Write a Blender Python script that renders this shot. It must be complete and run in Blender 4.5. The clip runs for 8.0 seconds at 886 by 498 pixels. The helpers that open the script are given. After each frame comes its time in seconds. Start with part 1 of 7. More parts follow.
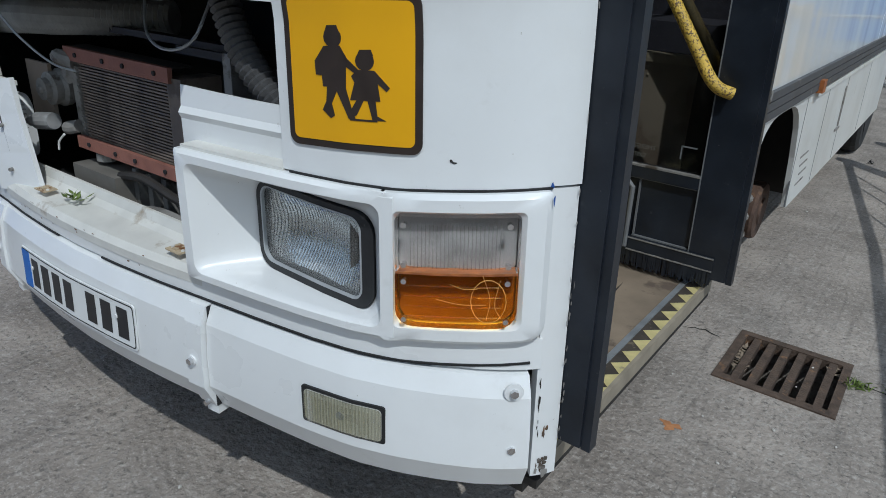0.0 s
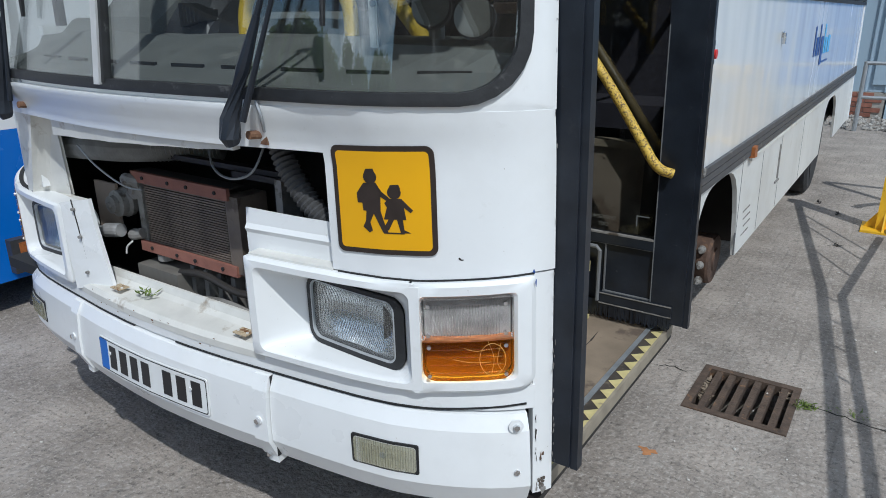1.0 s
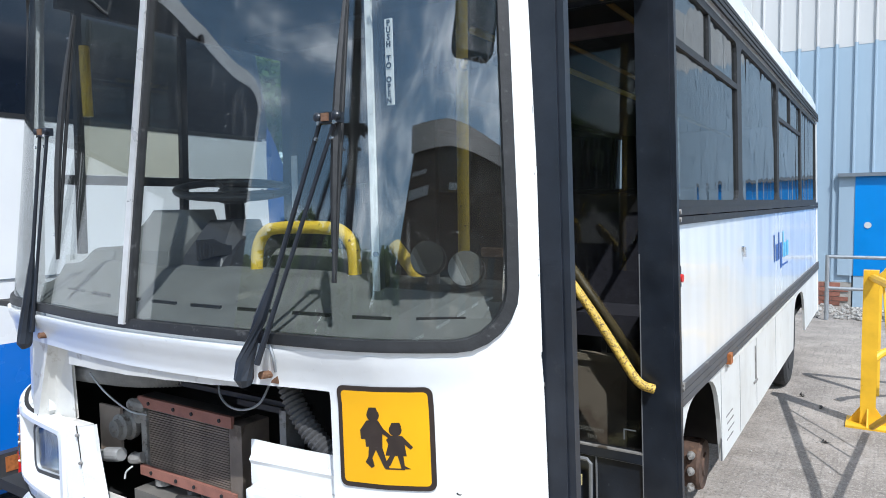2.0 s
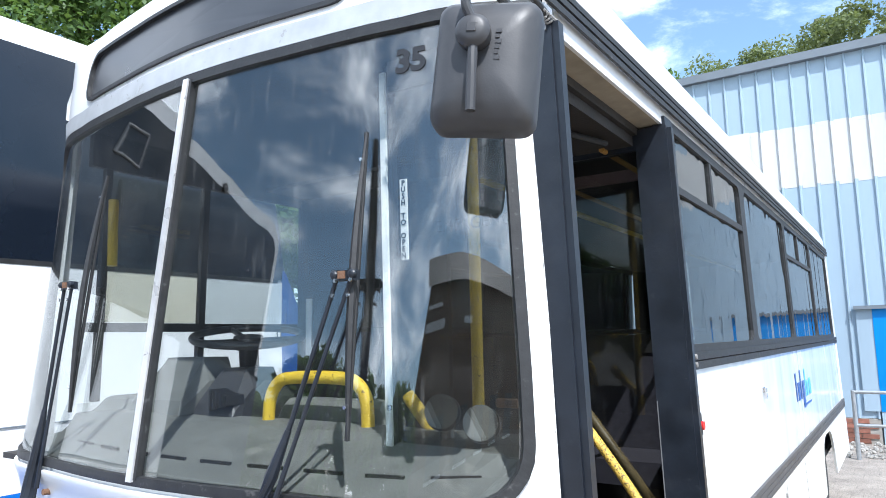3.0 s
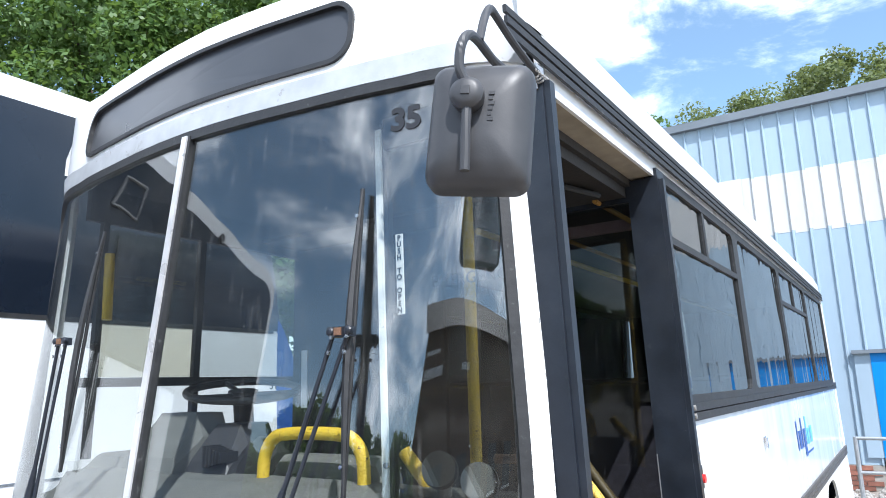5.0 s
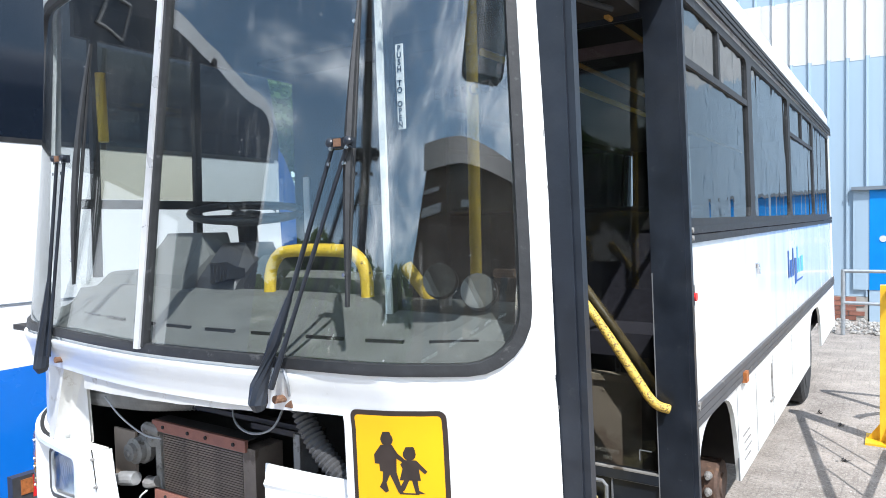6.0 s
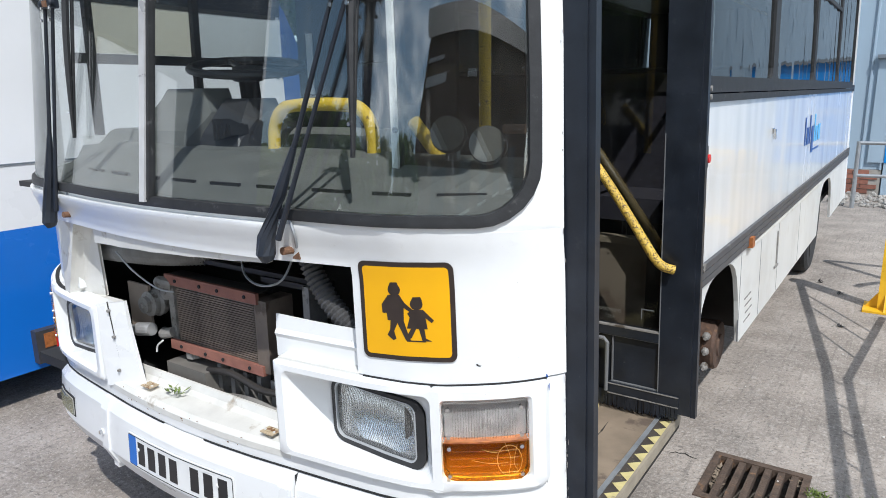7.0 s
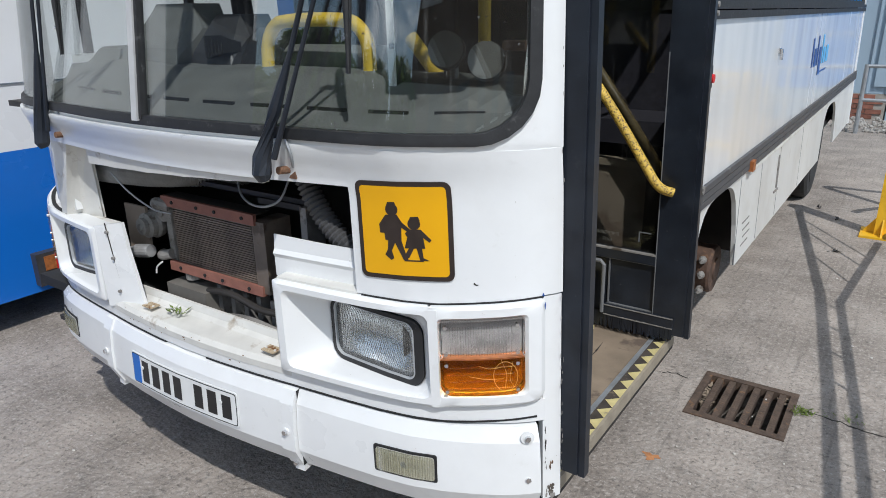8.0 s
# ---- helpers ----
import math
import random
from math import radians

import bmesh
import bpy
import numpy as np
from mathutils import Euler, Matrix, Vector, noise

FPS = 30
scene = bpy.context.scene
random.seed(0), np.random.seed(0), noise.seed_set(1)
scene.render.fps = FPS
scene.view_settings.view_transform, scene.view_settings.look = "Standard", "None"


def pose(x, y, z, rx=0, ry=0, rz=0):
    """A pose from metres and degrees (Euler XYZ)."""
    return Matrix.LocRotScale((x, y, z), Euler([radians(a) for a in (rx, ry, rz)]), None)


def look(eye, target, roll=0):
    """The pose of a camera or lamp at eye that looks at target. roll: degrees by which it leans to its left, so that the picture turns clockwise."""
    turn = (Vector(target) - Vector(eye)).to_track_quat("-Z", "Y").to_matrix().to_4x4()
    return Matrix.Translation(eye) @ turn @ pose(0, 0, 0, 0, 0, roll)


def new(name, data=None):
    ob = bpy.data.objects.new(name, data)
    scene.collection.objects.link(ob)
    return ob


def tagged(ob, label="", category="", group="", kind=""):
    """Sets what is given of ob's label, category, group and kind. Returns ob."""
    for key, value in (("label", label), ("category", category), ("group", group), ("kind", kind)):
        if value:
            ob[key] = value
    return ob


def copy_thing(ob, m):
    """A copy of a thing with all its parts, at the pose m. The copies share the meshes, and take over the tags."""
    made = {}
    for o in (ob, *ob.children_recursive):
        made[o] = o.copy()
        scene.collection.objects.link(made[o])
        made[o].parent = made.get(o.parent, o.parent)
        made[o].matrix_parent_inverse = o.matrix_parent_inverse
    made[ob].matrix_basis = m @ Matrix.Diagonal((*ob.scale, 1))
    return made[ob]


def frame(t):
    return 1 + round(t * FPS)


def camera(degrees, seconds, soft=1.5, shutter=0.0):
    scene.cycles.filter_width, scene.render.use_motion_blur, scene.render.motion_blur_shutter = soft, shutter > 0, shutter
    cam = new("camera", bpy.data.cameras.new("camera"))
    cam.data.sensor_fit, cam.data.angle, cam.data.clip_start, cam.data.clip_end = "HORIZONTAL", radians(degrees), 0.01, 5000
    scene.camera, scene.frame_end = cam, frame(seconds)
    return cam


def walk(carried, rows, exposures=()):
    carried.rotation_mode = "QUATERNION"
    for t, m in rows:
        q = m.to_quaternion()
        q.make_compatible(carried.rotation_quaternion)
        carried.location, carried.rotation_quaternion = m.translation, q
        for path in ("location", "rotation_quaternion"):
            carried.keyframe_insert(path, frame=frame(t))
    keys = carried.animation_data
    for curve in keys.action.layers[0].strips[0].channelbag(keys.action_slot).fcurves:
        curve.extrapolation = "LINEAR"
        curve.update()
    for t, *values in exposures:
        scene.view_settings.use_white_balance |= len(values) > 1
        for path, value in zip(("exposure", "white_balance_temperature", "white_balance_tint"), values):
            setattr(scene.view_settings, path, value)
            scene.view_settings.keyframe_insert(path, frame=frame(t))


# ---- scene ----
cam = camera(66.1, 8.0, 0.9)
PATH = [
    (0, (1.588, -0.708, 1.324), (0.52, 0.787, 0.536), 2.8),
    (0.5, (1.652, -0.947, 1.419), (0.732, 0.631, 0.605), 2.7),
    (1, (1.742, -1.036, 1.534), (0.681, 0.53, 0.883), -0.3),
    (1.5, (1.786, -1.106, 1.633), (0.698, 0.53, 1.278), 0.0),
    (1.8, (1.776, -1.13, 1.655), (0.69, 0.538, 1.415), -1.0),
    (2, (1.787, -1.15, 1.69), (0.709, 0.526, 1.562), -0.7),
    (2.2, (1.792, -1.16, 1.708), (0.709, 0.519, 1.662), -0.9),
    (3.3, (1.799, -1.169, 1.754), (0.716, 0.472, 2.122), -1.4),
    (3.5, (1.801, -1.17, 1.763), (0.732, 0.465, 2.194), -1.7),
    (4, (1.808, -1.184, 1.77), (0.736, 0.427, 2.276), -1.8),
    (5.3, (1.8, -1.172, 1.755), (0.709, 0.479, 2.035), -2.0),
    (5.5, (1.796, -1.166, 1.744), (0.672, 0.479, 1.916), -2.0),
    (6, (1.787, -1.154, 1.705), (0.679, 0.509, 1.627), -1.3),
    (6.5, (1.776, -1.143, 1.678), (0.654, 0.49, 1.404), -1.1),
    (7, (1.772, -1.135, 1.654), (0.668, 0.472, 1.207), -0.9),
    (7.5, (1.771, -1.132, 1.641), (0.682, 0.438, 1.048), -0.8),
    (8, (1.773, -1.133, 1.636), (0.703, 0.426, 0.983), -0.8),
]
EXPOSURES = [(0.0, -0.75, 5900, 4), (0.5, -0.45, 5960, 8), (1.0, -0.39, 5980, 6), (1.5, -0.09, 5980, 7), (2.0, 0.4, 6000, 8), (3.5, 0.93, 6020, 9), (4.0, 0.86, 6020, 9), (5.5, 0.93, 6120, 10), (6.0, 0.87, 6130, 9), (6.5, 0.46, 6220, 9), (7.0, 0.17, 6280, 9), (7.5, -0.05, 6290, 9), (8.0, -0.21, 6290, 9)]
walk(cam, [(t, look(eye, target, roll)) for t, eye, target, roll in PATH], EXPOSURES)
# ---------------------------------------------------------------- light
SUN_DIR = Vector((0.58, -0.50, 1.0)).normalized()
sun = new("sun", bpy.data.lights.new("sun", "SUN"))
sun.data.energy, sun.data.angle, sun.data.color = 3.6, radians(0.6), (1.0, 0.97, 0.935)
sun.matrix_world = look(SUN_DIR * 50, (0, 0, 0))

world = bpy.data.worlds.new("sky")
scene.world = world
world.use_nodes = True
wn, wl = world.node_tree.nodes, world.node_tree.links
wn.clear()
sky = wn.new("ShaderNodeTexSky")
sky.sky_type, sky.sun_disc = "NISHITA", False
sky.sun_elevation = math.asin(SUN_DIR.z)
sky.sun_rotation = math.atan2(SUN_DIR.x, SUN_DIR.y)
sky.air_density, sky.dust_density, sky.ozone_density = 1.0, 0.6, 1.6
coord = wn.new("ShaderNodeTexCoord")
stretch = wn.new("ShaderNodeMapping")
stretch.inputs["Scale"].default_value = (1.0, 1.0, 2.2)
stretch.inputs["Location"].default_value = (0.35, 0.2, 0.1)
cloud = wn.new("ShaderNodeTexNoise")
cloud.inputs["Scale"].default_value, cloud.inputs["Detail"].default_value, cloud.inputs["Roughness"].default_value = 3.3, 10.0, 0.62
cloud.inputs["Distortion"].default_value = 0.35
ramp = wn.new("ShaderNodeValToRGB")
ramp.color_ramp.elements[0].position, ramp.color_ramp.elements[1].position = 0.42, 0.77
ramp.color_ramp.interpolation = "EASE"
ramp.color_ramp.elements[0].color = (0.03, 0.03, 0.03, 1)
white = wn.new("ShaderNodeRGB")
white.outputs[0].default_value = (21.0, 21.5, 22.2, 1)
mixer = wn.new("ShaderNodeMix")
mixer.data_type = "RGBA"
back = wn.new("ShaderNodeBackground")
back.inputs["Strength"].default_value = 0.125
outw = wn.new("ShaderNodeOutputWorld")
wl.new(coord.outputs["Generated"], stretch.inputs["Vector"])
wl.new(stretch.outputs[0], cloud.inputs["Vector"])
wl.new(cloud.outputs["Fac"], ramp.inputs["Fac"])
wl.new(ramp.outputs["Color"], mixer.inputs["Factor"])
deep = wn.new("ShaderNodeHueSaturation")
deep.inputs["Saturation"].default_value, deep.inputs["Hue"].default_value = 1.12, 0.49
wl.new(sky.outputs[0], deep.inputs["Color"])
wl.new(deep.outputs[0], mixer.inputs["A"])
wl.new(white.outputs[0], mixer.inputs["B"])
wl.new(mixer.outputs["Result"], back.inputs["Color"])
wl.new(back.outputs[0], outw.inputs["Surface"])


# ---------------------------------------------------------------- materials
def material(name, color, rough=0.5, metal=0.0, vary=0.12, scale=6.0, bump=0.0, bump_scale=80.0, spots=None, spot_scale=3.0, spot_at=0.62, spot_soft=0.08, coat=0.0, random=0.0, streak=1.0):
    """A surface with a base colour, soft variation, fine relief, and stains of a second colour."""
    mat = bpy.data.materials.new(name)
    mat.use_nodes = True
    nodes, links = mat.node_tree.nodes, mat.node_tree.links
    bsdf = nodes["Principled BSDF"]
    place = nodes.new("ShaderNodeTexCoord")
    mapping = nodes.new("ShaderNodeMapping")
    mapping.inputs["Scale"].default_value = (1.0, 1.0, streak)
    links.new(place.outputs["Object"], mapping.inputs["Vector"])
    big = nodes.new("ShaderNodeTexNoise")
    big.inputs["Scale"].default_value, big.inputs["Detail"].default_value = scale, 6.0
    links.new(mapping.outputs[0], big.inputs["Vector"])
    shade = nodes.new("ShaderNodeMapRange")
    shade.inputs["To Min"].default_value, shade.inputs["To Max"].default_value = 1 - vary, 1 + vary
    shade.inputs["From Min"].default_value, shade.inputs["From Max"].default_value = 0.3, 0.7
    links.new(big.outputs["Fac"], shade.inputs["Value"])
    tint = nodes.new("ShaderNodeMix")
    tint.data_type, tint.blend_type = "RGBA", "MULTIPLY"
    tint.inputs["Factor"].default_value = 1.0
    tint.inputs["A"].default_value = (*color, 1)
    links.new(shade.outputs[0], tint.inputs["B"])
    last = tint.outputs["Result"]
    if random:
        info = nodes.new("ShaderNodeObjectInfo")
        spread = nodes.new("ShaderNodeMapRange")
        spread.inputs["To Min"].default_value, spread.inputs["To Max"].default_value = 1 - random, 1 + random
        links.new(info.outputs["Random"], spread.inputs["Value"])
        again = nodes.new("ShaderNodeMix")
        again.data_type, again.blend_type = "RGBA", "MULTIPLY"
        again.inputs["Factor"].default_value = 1.0
        links.new(last, again.inputs["A"])
        links.new(spread.outputs[0], again.inputs["B"])
        last = again.outputs["Result"]
    if spots:
        patch_noise = nodes.new("ShaderNodeTexNoise")
        patch_noise.inputs["Scale"].default_value, patch_noise.inputs["Detail"].default_value = spot_scale, 9.0
        patch_noise.inputs["Roughness"].default_value = 0.62
        links.new(mapping.outputs[0], patch_noise.inputs["Vector"])
        cut = nodes.new("ShaderNodeMapRange")
        cut.inputs["From Min"].default_value, cut.inputs["From Max"].default_value = spot_at, spot_at + spot_soft
        links.new(patch_noise.outputs["Fac"], cut.inputs["Value"])
        over = nodes.new("ShaderNodeMix")
        over.data_type = "RGBA"
        links.new(cut.outputs[0], over.inputs["Factor"])
        links.new(last, over.inputs["A"])
        over.inputs["B"].default_value = (*spots, 1)
        last = over.outputs["Result"]
    links.new(last, bsdf.inputs["Base Color"])
    worn = nodes.new("ShaderNodeMapRange")
    worn.inputs["To Min"].default_value, worn.inputs["To Max"].default_value = max(0.02, rough - 0.1), min(1.0, rough + 0.1)
    links.new(big.outputs["Fac"], worn.inputs["Value"])
    links.new(worn.outputs[0], bsdf.inputs["Roughness"])
    bsdf.inputs["Metallic"].default_value = metal
    bsdf.inputs["Coat Weight"].default_value = coat
    if bump:
        grain = nodes.new("ShaderNodeTexNoise")
        grain.inputs["Scale"].default_value, grain.inputs["Detail"].default_value = bump_scale, 4.0
        links.new(mapping.outputs[0], grain.inputs["Vector"])
        relief = nodes.new("ShaderNodeBump")
        relief.inputs["Strength"].default_value, relief.inputs["Distance"].default_value = bump, 0.01
        links.new(grain.outputs["Fac"], relief.inputs["Height"])
        links.new(relief.outputs[0], bsdf.inputs["Normal"])
    return mat


def glass_material(name, tint=(0.9, 0.94, 0.93), gloss=0.02, dirt=0.03, base=0.07):
    """A pane: see-through, with reflection by Fresnel and a thin film of dust."""
    mat = bpy.data.materials.new(name)
    mat.use_nodes = True
    nodes, links = mat.node_tree.nodes, mat.node_tree.links
    nodes.clear()
    outp = nodes.new("ShaderNodeOutputMaterial")
    clear = nodes.new("ShaderNodeBsdfTransparent")
    clear.inputs["Color"].default_value = (*tint, 1)
    shine = nodes.new("ShaderNodeBsdfGlossy")
    shine.inputs["Roughness"].default_value = gloss
    facing = nodes.new("ShaderNodeLayerWeight")
    facing.inputs["Blend"].default_value = 0.5
    power = nodes.new("ShaderNodeMath")
    power.operation, power.inputs[1].default_value = "POWER", 5.0
    links.new(facing.outputs["Facing"], power.inputs[0])
    fresnel = nodes.new("ShaderNodeMath")
    fresnel.operation, fresnel.inputs[1].default_value, fresnel.inputs[2].default_value = "MULTIPLY_ADD", 1 - base, base
    links.new(power.outputs[0], fresnel.inputs[0])
    pane = nodes.new("ShaderNodeMixShader")
    links.new(fresnel.outputs[0], pane.inputs[0])
    links.new(clear.outputs[0], pane.inputs[1])
    links.new(shine.outputs[0], pane.inputs[2])
    dust = nodes.new("ShaderNodeBsdfDiffuse")
    dust.inputs["Color"].default_value = (0.5, 0.5, 0.48, 1)
    place = nodes.new("ShaderNodeTexCoord")
    noise_tex = nodes.new("ShaderNodeTexNoise")
    noise_tex.inputs["Scale"].default_value, noise_tex.inputs["Detail"].default_value = 9.0, 8.0
    links.new(place.outputs["Object"], noise_tex.inputs["Vector"])
    much = nodes.new("ShaderNodeMapRange")
    much.inputs["From Min"].default_value, much.inputs["From Max"].default_value = 0.35, 0.75
    much.inputs["To Min"].default_value, much.inputs["To Max"].default_value = dirt * 0.4, dirt * 1.8
    links.new(noise_tex.outputs["Fac"], much.inputs["Value"])
    lay = nodes.new("ShaderNodeMapping")
    lay.inputs["Scale"].default_value = (55.0, 55.0, 3.0)
    links.new(place.outputs["Object"], lay.inputs["Vector"])
    runs = nodes.new("ShaderNodeTexNoise")
    runs.inputs["Scale"].default_value, runs.inputs["Detail"].default_value = 1.0, 5.0
    links.new(lay.outputs[0], runs.inputs["Vector"])
    fleck = nodes.new("ShaderNodeTexNoise")
    fleck.inputs["Scale"].default_value, fleck.inputs["Detail"].default_value = 85.0, 2.0
    links.new(place.outputs["Object"], fleck.inputs["Vector"])
    total = much.outputs[0]
    for source, at, soft, top in ((runs, 0.60, 0.18, dirt * 9.0), (fleck, 0.735, 0.03, dirt * 40.0)):
        mark = nodes.new("ShaderNodeMapRange")
        mark.inputs["From Min"].default_value, mark.inputs["From Max"].default_value, mark.inputs["To Max"].default_value = at, at + soft, top
        links.new(source.outputs["Fac"], mark.inputs["Value"])
        add = nodes.new("ShaderNodeMath")
        add.operation = "ADD"
        links.new(total, add.inputs[0])
        links.new(mark.outputs[0], add.inputs[1])
        total = add.outputs[0]
    both = nodes.new("ShaderNodeMixShader")
    links.new(total, both.inputs[0])
    links.new(pane.outputs[0], both.inputs[1])
    links.new(dust.outputs[0], both.inputs[2])
    links.new(both.outputs[0], outp.inputs["Surface"])
    return mat


WHITE = material("white_paint", (0.78, 0.79, 0.79), 0.3, vary=0.03, scale=3.0, bump=0.03, bump_scale=35, spots=(0.5, 0.47, 0.42), spot_scale=9, spot_at=0.70, spot_soft=0.12, coat=0.3)
SKIRT_WHITE = material("grubby_skirt_paint", (0.66, 0.66, 0.635), 0.45, vary=0.06, scale=3.0, bump=0.05, bump_scale=30, spots=(0.42, 0.37, 0.30), spot_scale=7, spot_at=0.62, spot_soft=0.2, streak=0.35)
MOULD = material("grey_ribbed_moulding", (0.075, 0.075, 0.078), 0.6, vary=0.2, scale=12, bump=0.05, spots=(0.16, 0.15, 0.14), spot_scale=16, spot_at=0.6)
SPEAKER = material("grey_vent_plastic", (0.20, 0.20, 0.19), 0.6, vary=0.15, scale=20)
FAINT = material("dull_frame_paint", (0.16, 0.165, 0.17), 0.6, vary=0.1, scale=10)
NAVY = material("navy_coach_paint", (0.012, 0.024, 0.05), 0.35, vary=0.08, scale=3)
DIRTY_WHITE = material("grubby_white_paint", (0.66, 0.65, 0.61), 0.5, vary=0.1, scale=9.0, bump=0.05, bump_scale=60, spots=(0.33, 0.27, 0.2), spot_scale=14, spot_at=0.60, spot_soft=0.15)
BAR_METAL = material("bright_aluminium_bar", (0.62, 0.62, 0.62), 0.3, metal=0.4, vary=0.12, scale=15, bump=0.02)
SILVER = material("dull_aluminium", (0.46, 0.475, 0.49), 0.5, metal=0.35, vary=0.1, scale=15, bump=0.04, spots=(0.3, 0.29, 0.28), spot_scale=20, spot_at=0.62)
RUBBER = material("black_rubber", (0.018, 0.0185, 0.020), 0.55, vary=0.3, scale=25, bump=0.1, bump_scale=90, spots=(0.07, 0.07, 0.07), spot_scale=30, spot_at=0.62)
BLACK = material("black_door_paint", (0.012, 0.016, 0.024), 0.40, vary=0.3, scale=10, bump=0.05, spots=(0.06, 0.06, 0.065), spot_scale=26, spot_at=0.68)
PLASTIC = material("grey_black_plastic", (0.042, 0.042, 0.045), 0.45, vary=0.15, scale=20, bump=0.03, bump_scale=200)
DASH = material("charcoal_moulded_dash", (0.135, 0.137, 0.129), 0.7, vary=0.15, scale=10, bump=0.15, bump_scale=200, spots=(0.19, 0.186, 0.17), spot_scale=7, spot_at=0.6)
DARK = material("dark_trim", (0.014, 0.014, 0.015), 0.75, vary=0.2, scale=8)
YELLOW = material("yellow_coated_tube", (0.72, 0.48, 0.035), 0.45, vary=0.14, scale=12, bump=0.5, bump_scale=150, spots=(0.14, 0.08, 0.02), spot_scale=75, spot_at=0.61, spot_soft=0.05)
WORN_YELLOW = material("worn_yellow_tube", (0.64, 0.43, 0.07), 0.5, vary=0.2, scale=14, bump=0.4, bump_scale=200, spots=(0.13, 0.075, 0.03), spot_scale=150, spot_at=0.515, spot_soft=0.06)
# darker copy of the yellow tube, holding the dimness under the ceiling
DIMMED_YELLOW = material("aged_orange_tube", (0.36, 0.19, 0.04), 0.55, vary=0.2, scale=14, bump=0.2, bump_scale=120)
SAFETY = material("yellow_barrier_paint", (0.70, 0.40, 0.015), 0.5, vary=0.12, scale=8, bump=0.1, spots=(0.2, 0.1, 0.03), spot_scale=12, spot_at=0.66)
AMBER = material("amber_sign_face", (0.80, 0.40, 0.0), 0.35, vary=0.03, scale=4)
SIGN_BLACK = material("black_vinyl", (0.03, 0.02, 0.016), 0.45, vary=0.2, scale=30)
RUST = material("rusty_steel", (0.17, 0.088, 0.05), 0.8, vary=0.3, scale=30, bump=0.3, bump_scale=120, spots=(0.27, 0.17, 0.10), spot_scale=25, spot_at=0.55)
DRUM = material("brown_rusted_drum", (0.085, 0.05, 0.035), 0.8, vary=0.3, scale=30, bump=0.3, bump_scale=120, spots=(0.15, 0.085, 0.05), spot_scale=25, spot_at=0.58)
REDRUST = material("red_oxide_steel", (0.27, 0.115, 0.085), 0.7, vary=0.15, scale=22, bump=0.15, bump_scale=150, spots=(0.2, 0.08, 0.06), spot_scale=25, spot_at=0.6)
GREYMETAL = material("grey_oily_metal", (0.25, 0.24, 0.225), 0.55, metal=0.15, vary=0.25, scale=20, bump=0.15, bump_scale=90, spots=(0.09, 0.075, 0.06), spot_scale=15, spot_at=0.56)
FIN = material("radiator_fins", (0.185, 0.15, 0.122), 0.55, metal=0.1, vary=0.2, scale=14, bump=0.1, spots=(0.09, 0.07, 0.05), spot_scale=10, spot_at=0.58, random=0.15)
BOTTLE = material("grimy_bottle", (0.15, 0.14, 0.125), 0.6, vary=0.2, scale=15)
MOUNT = material("tan_mount_plate", (0.24, 0.19, 0.15), 0.7, vary=0.15, scale=10)
TAN_PLATE = material("tan_hinge_plate", (0.46, 0.37, 0.25), 0.7, vary=0.15, scale=20, spots=(0.22, 0.11, 0.05), spot_scale=50, spot_at=0.55)
CORE = material("radiator_core", (0.125, 0.10, 0.08), 0.8, vary=0.25, scale=12)
# darker copy of HOSE: the shade on the second duct is in its colour
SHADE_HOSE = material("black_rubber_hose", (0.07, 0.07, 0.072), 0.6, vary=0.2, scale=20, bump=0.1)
HOSE = material("grey_duct_hose", (0.30, 0.30, 0.295), 0.7, vary=0.15, scale=20, bump=0.1)
# oily metal, and the black of the void below the step
OIL_SHADE = material("oily_black", (0.026, 0.023, 0.021), 0.6, vary=0.3, scale=12, bump=0.1)
CHROME = material("bright_metal", (0.75, 0.75, 0.76), 0.25, metal=1.0, vary=0.08, scale=20)
SHINE = material("reflector_metal", (0.90, 0.90, 0.90), 0.2, metal=0.85, vary=0.03, scale=20)
WOOD = material("worn_ply_floor", (0.23, 0.18, 0.13), 0.75, vary=0.2, scale=8, bump=0.15, bump_scale=60, spots=(0.12, 0.09, 0.07), spot_scale=9, spot_at=0.58)
NOSE_SHADE_DARK = material("worn_dark_nosing", (0.055, 0.045, 0.036), 0.8, vary=0.3, scale=25, bump=0.1, spots=(0.16, 0.13, 0.09), spot_scale=30, spot_at=0.6)
NOSE_YELLOW = material("yellow_nosing", (0.56, 0.48, 0.22), 0.7, vary=0.15, scale=30, bump=0.1, spots=(0.3, 0.25, 0.16), spot_scale=22, spot_at=0.6)
CONCRETE = material("weathered_concrete", (0.300, 0.263, 0.230), 0.9, vary=0.30, scale=2.6, bump=1.0, bump_scale=48, spots=(0.19, 0.163, 0.14), spot_scale=0.9, spot_at=0.48, spot_soft=0.2)


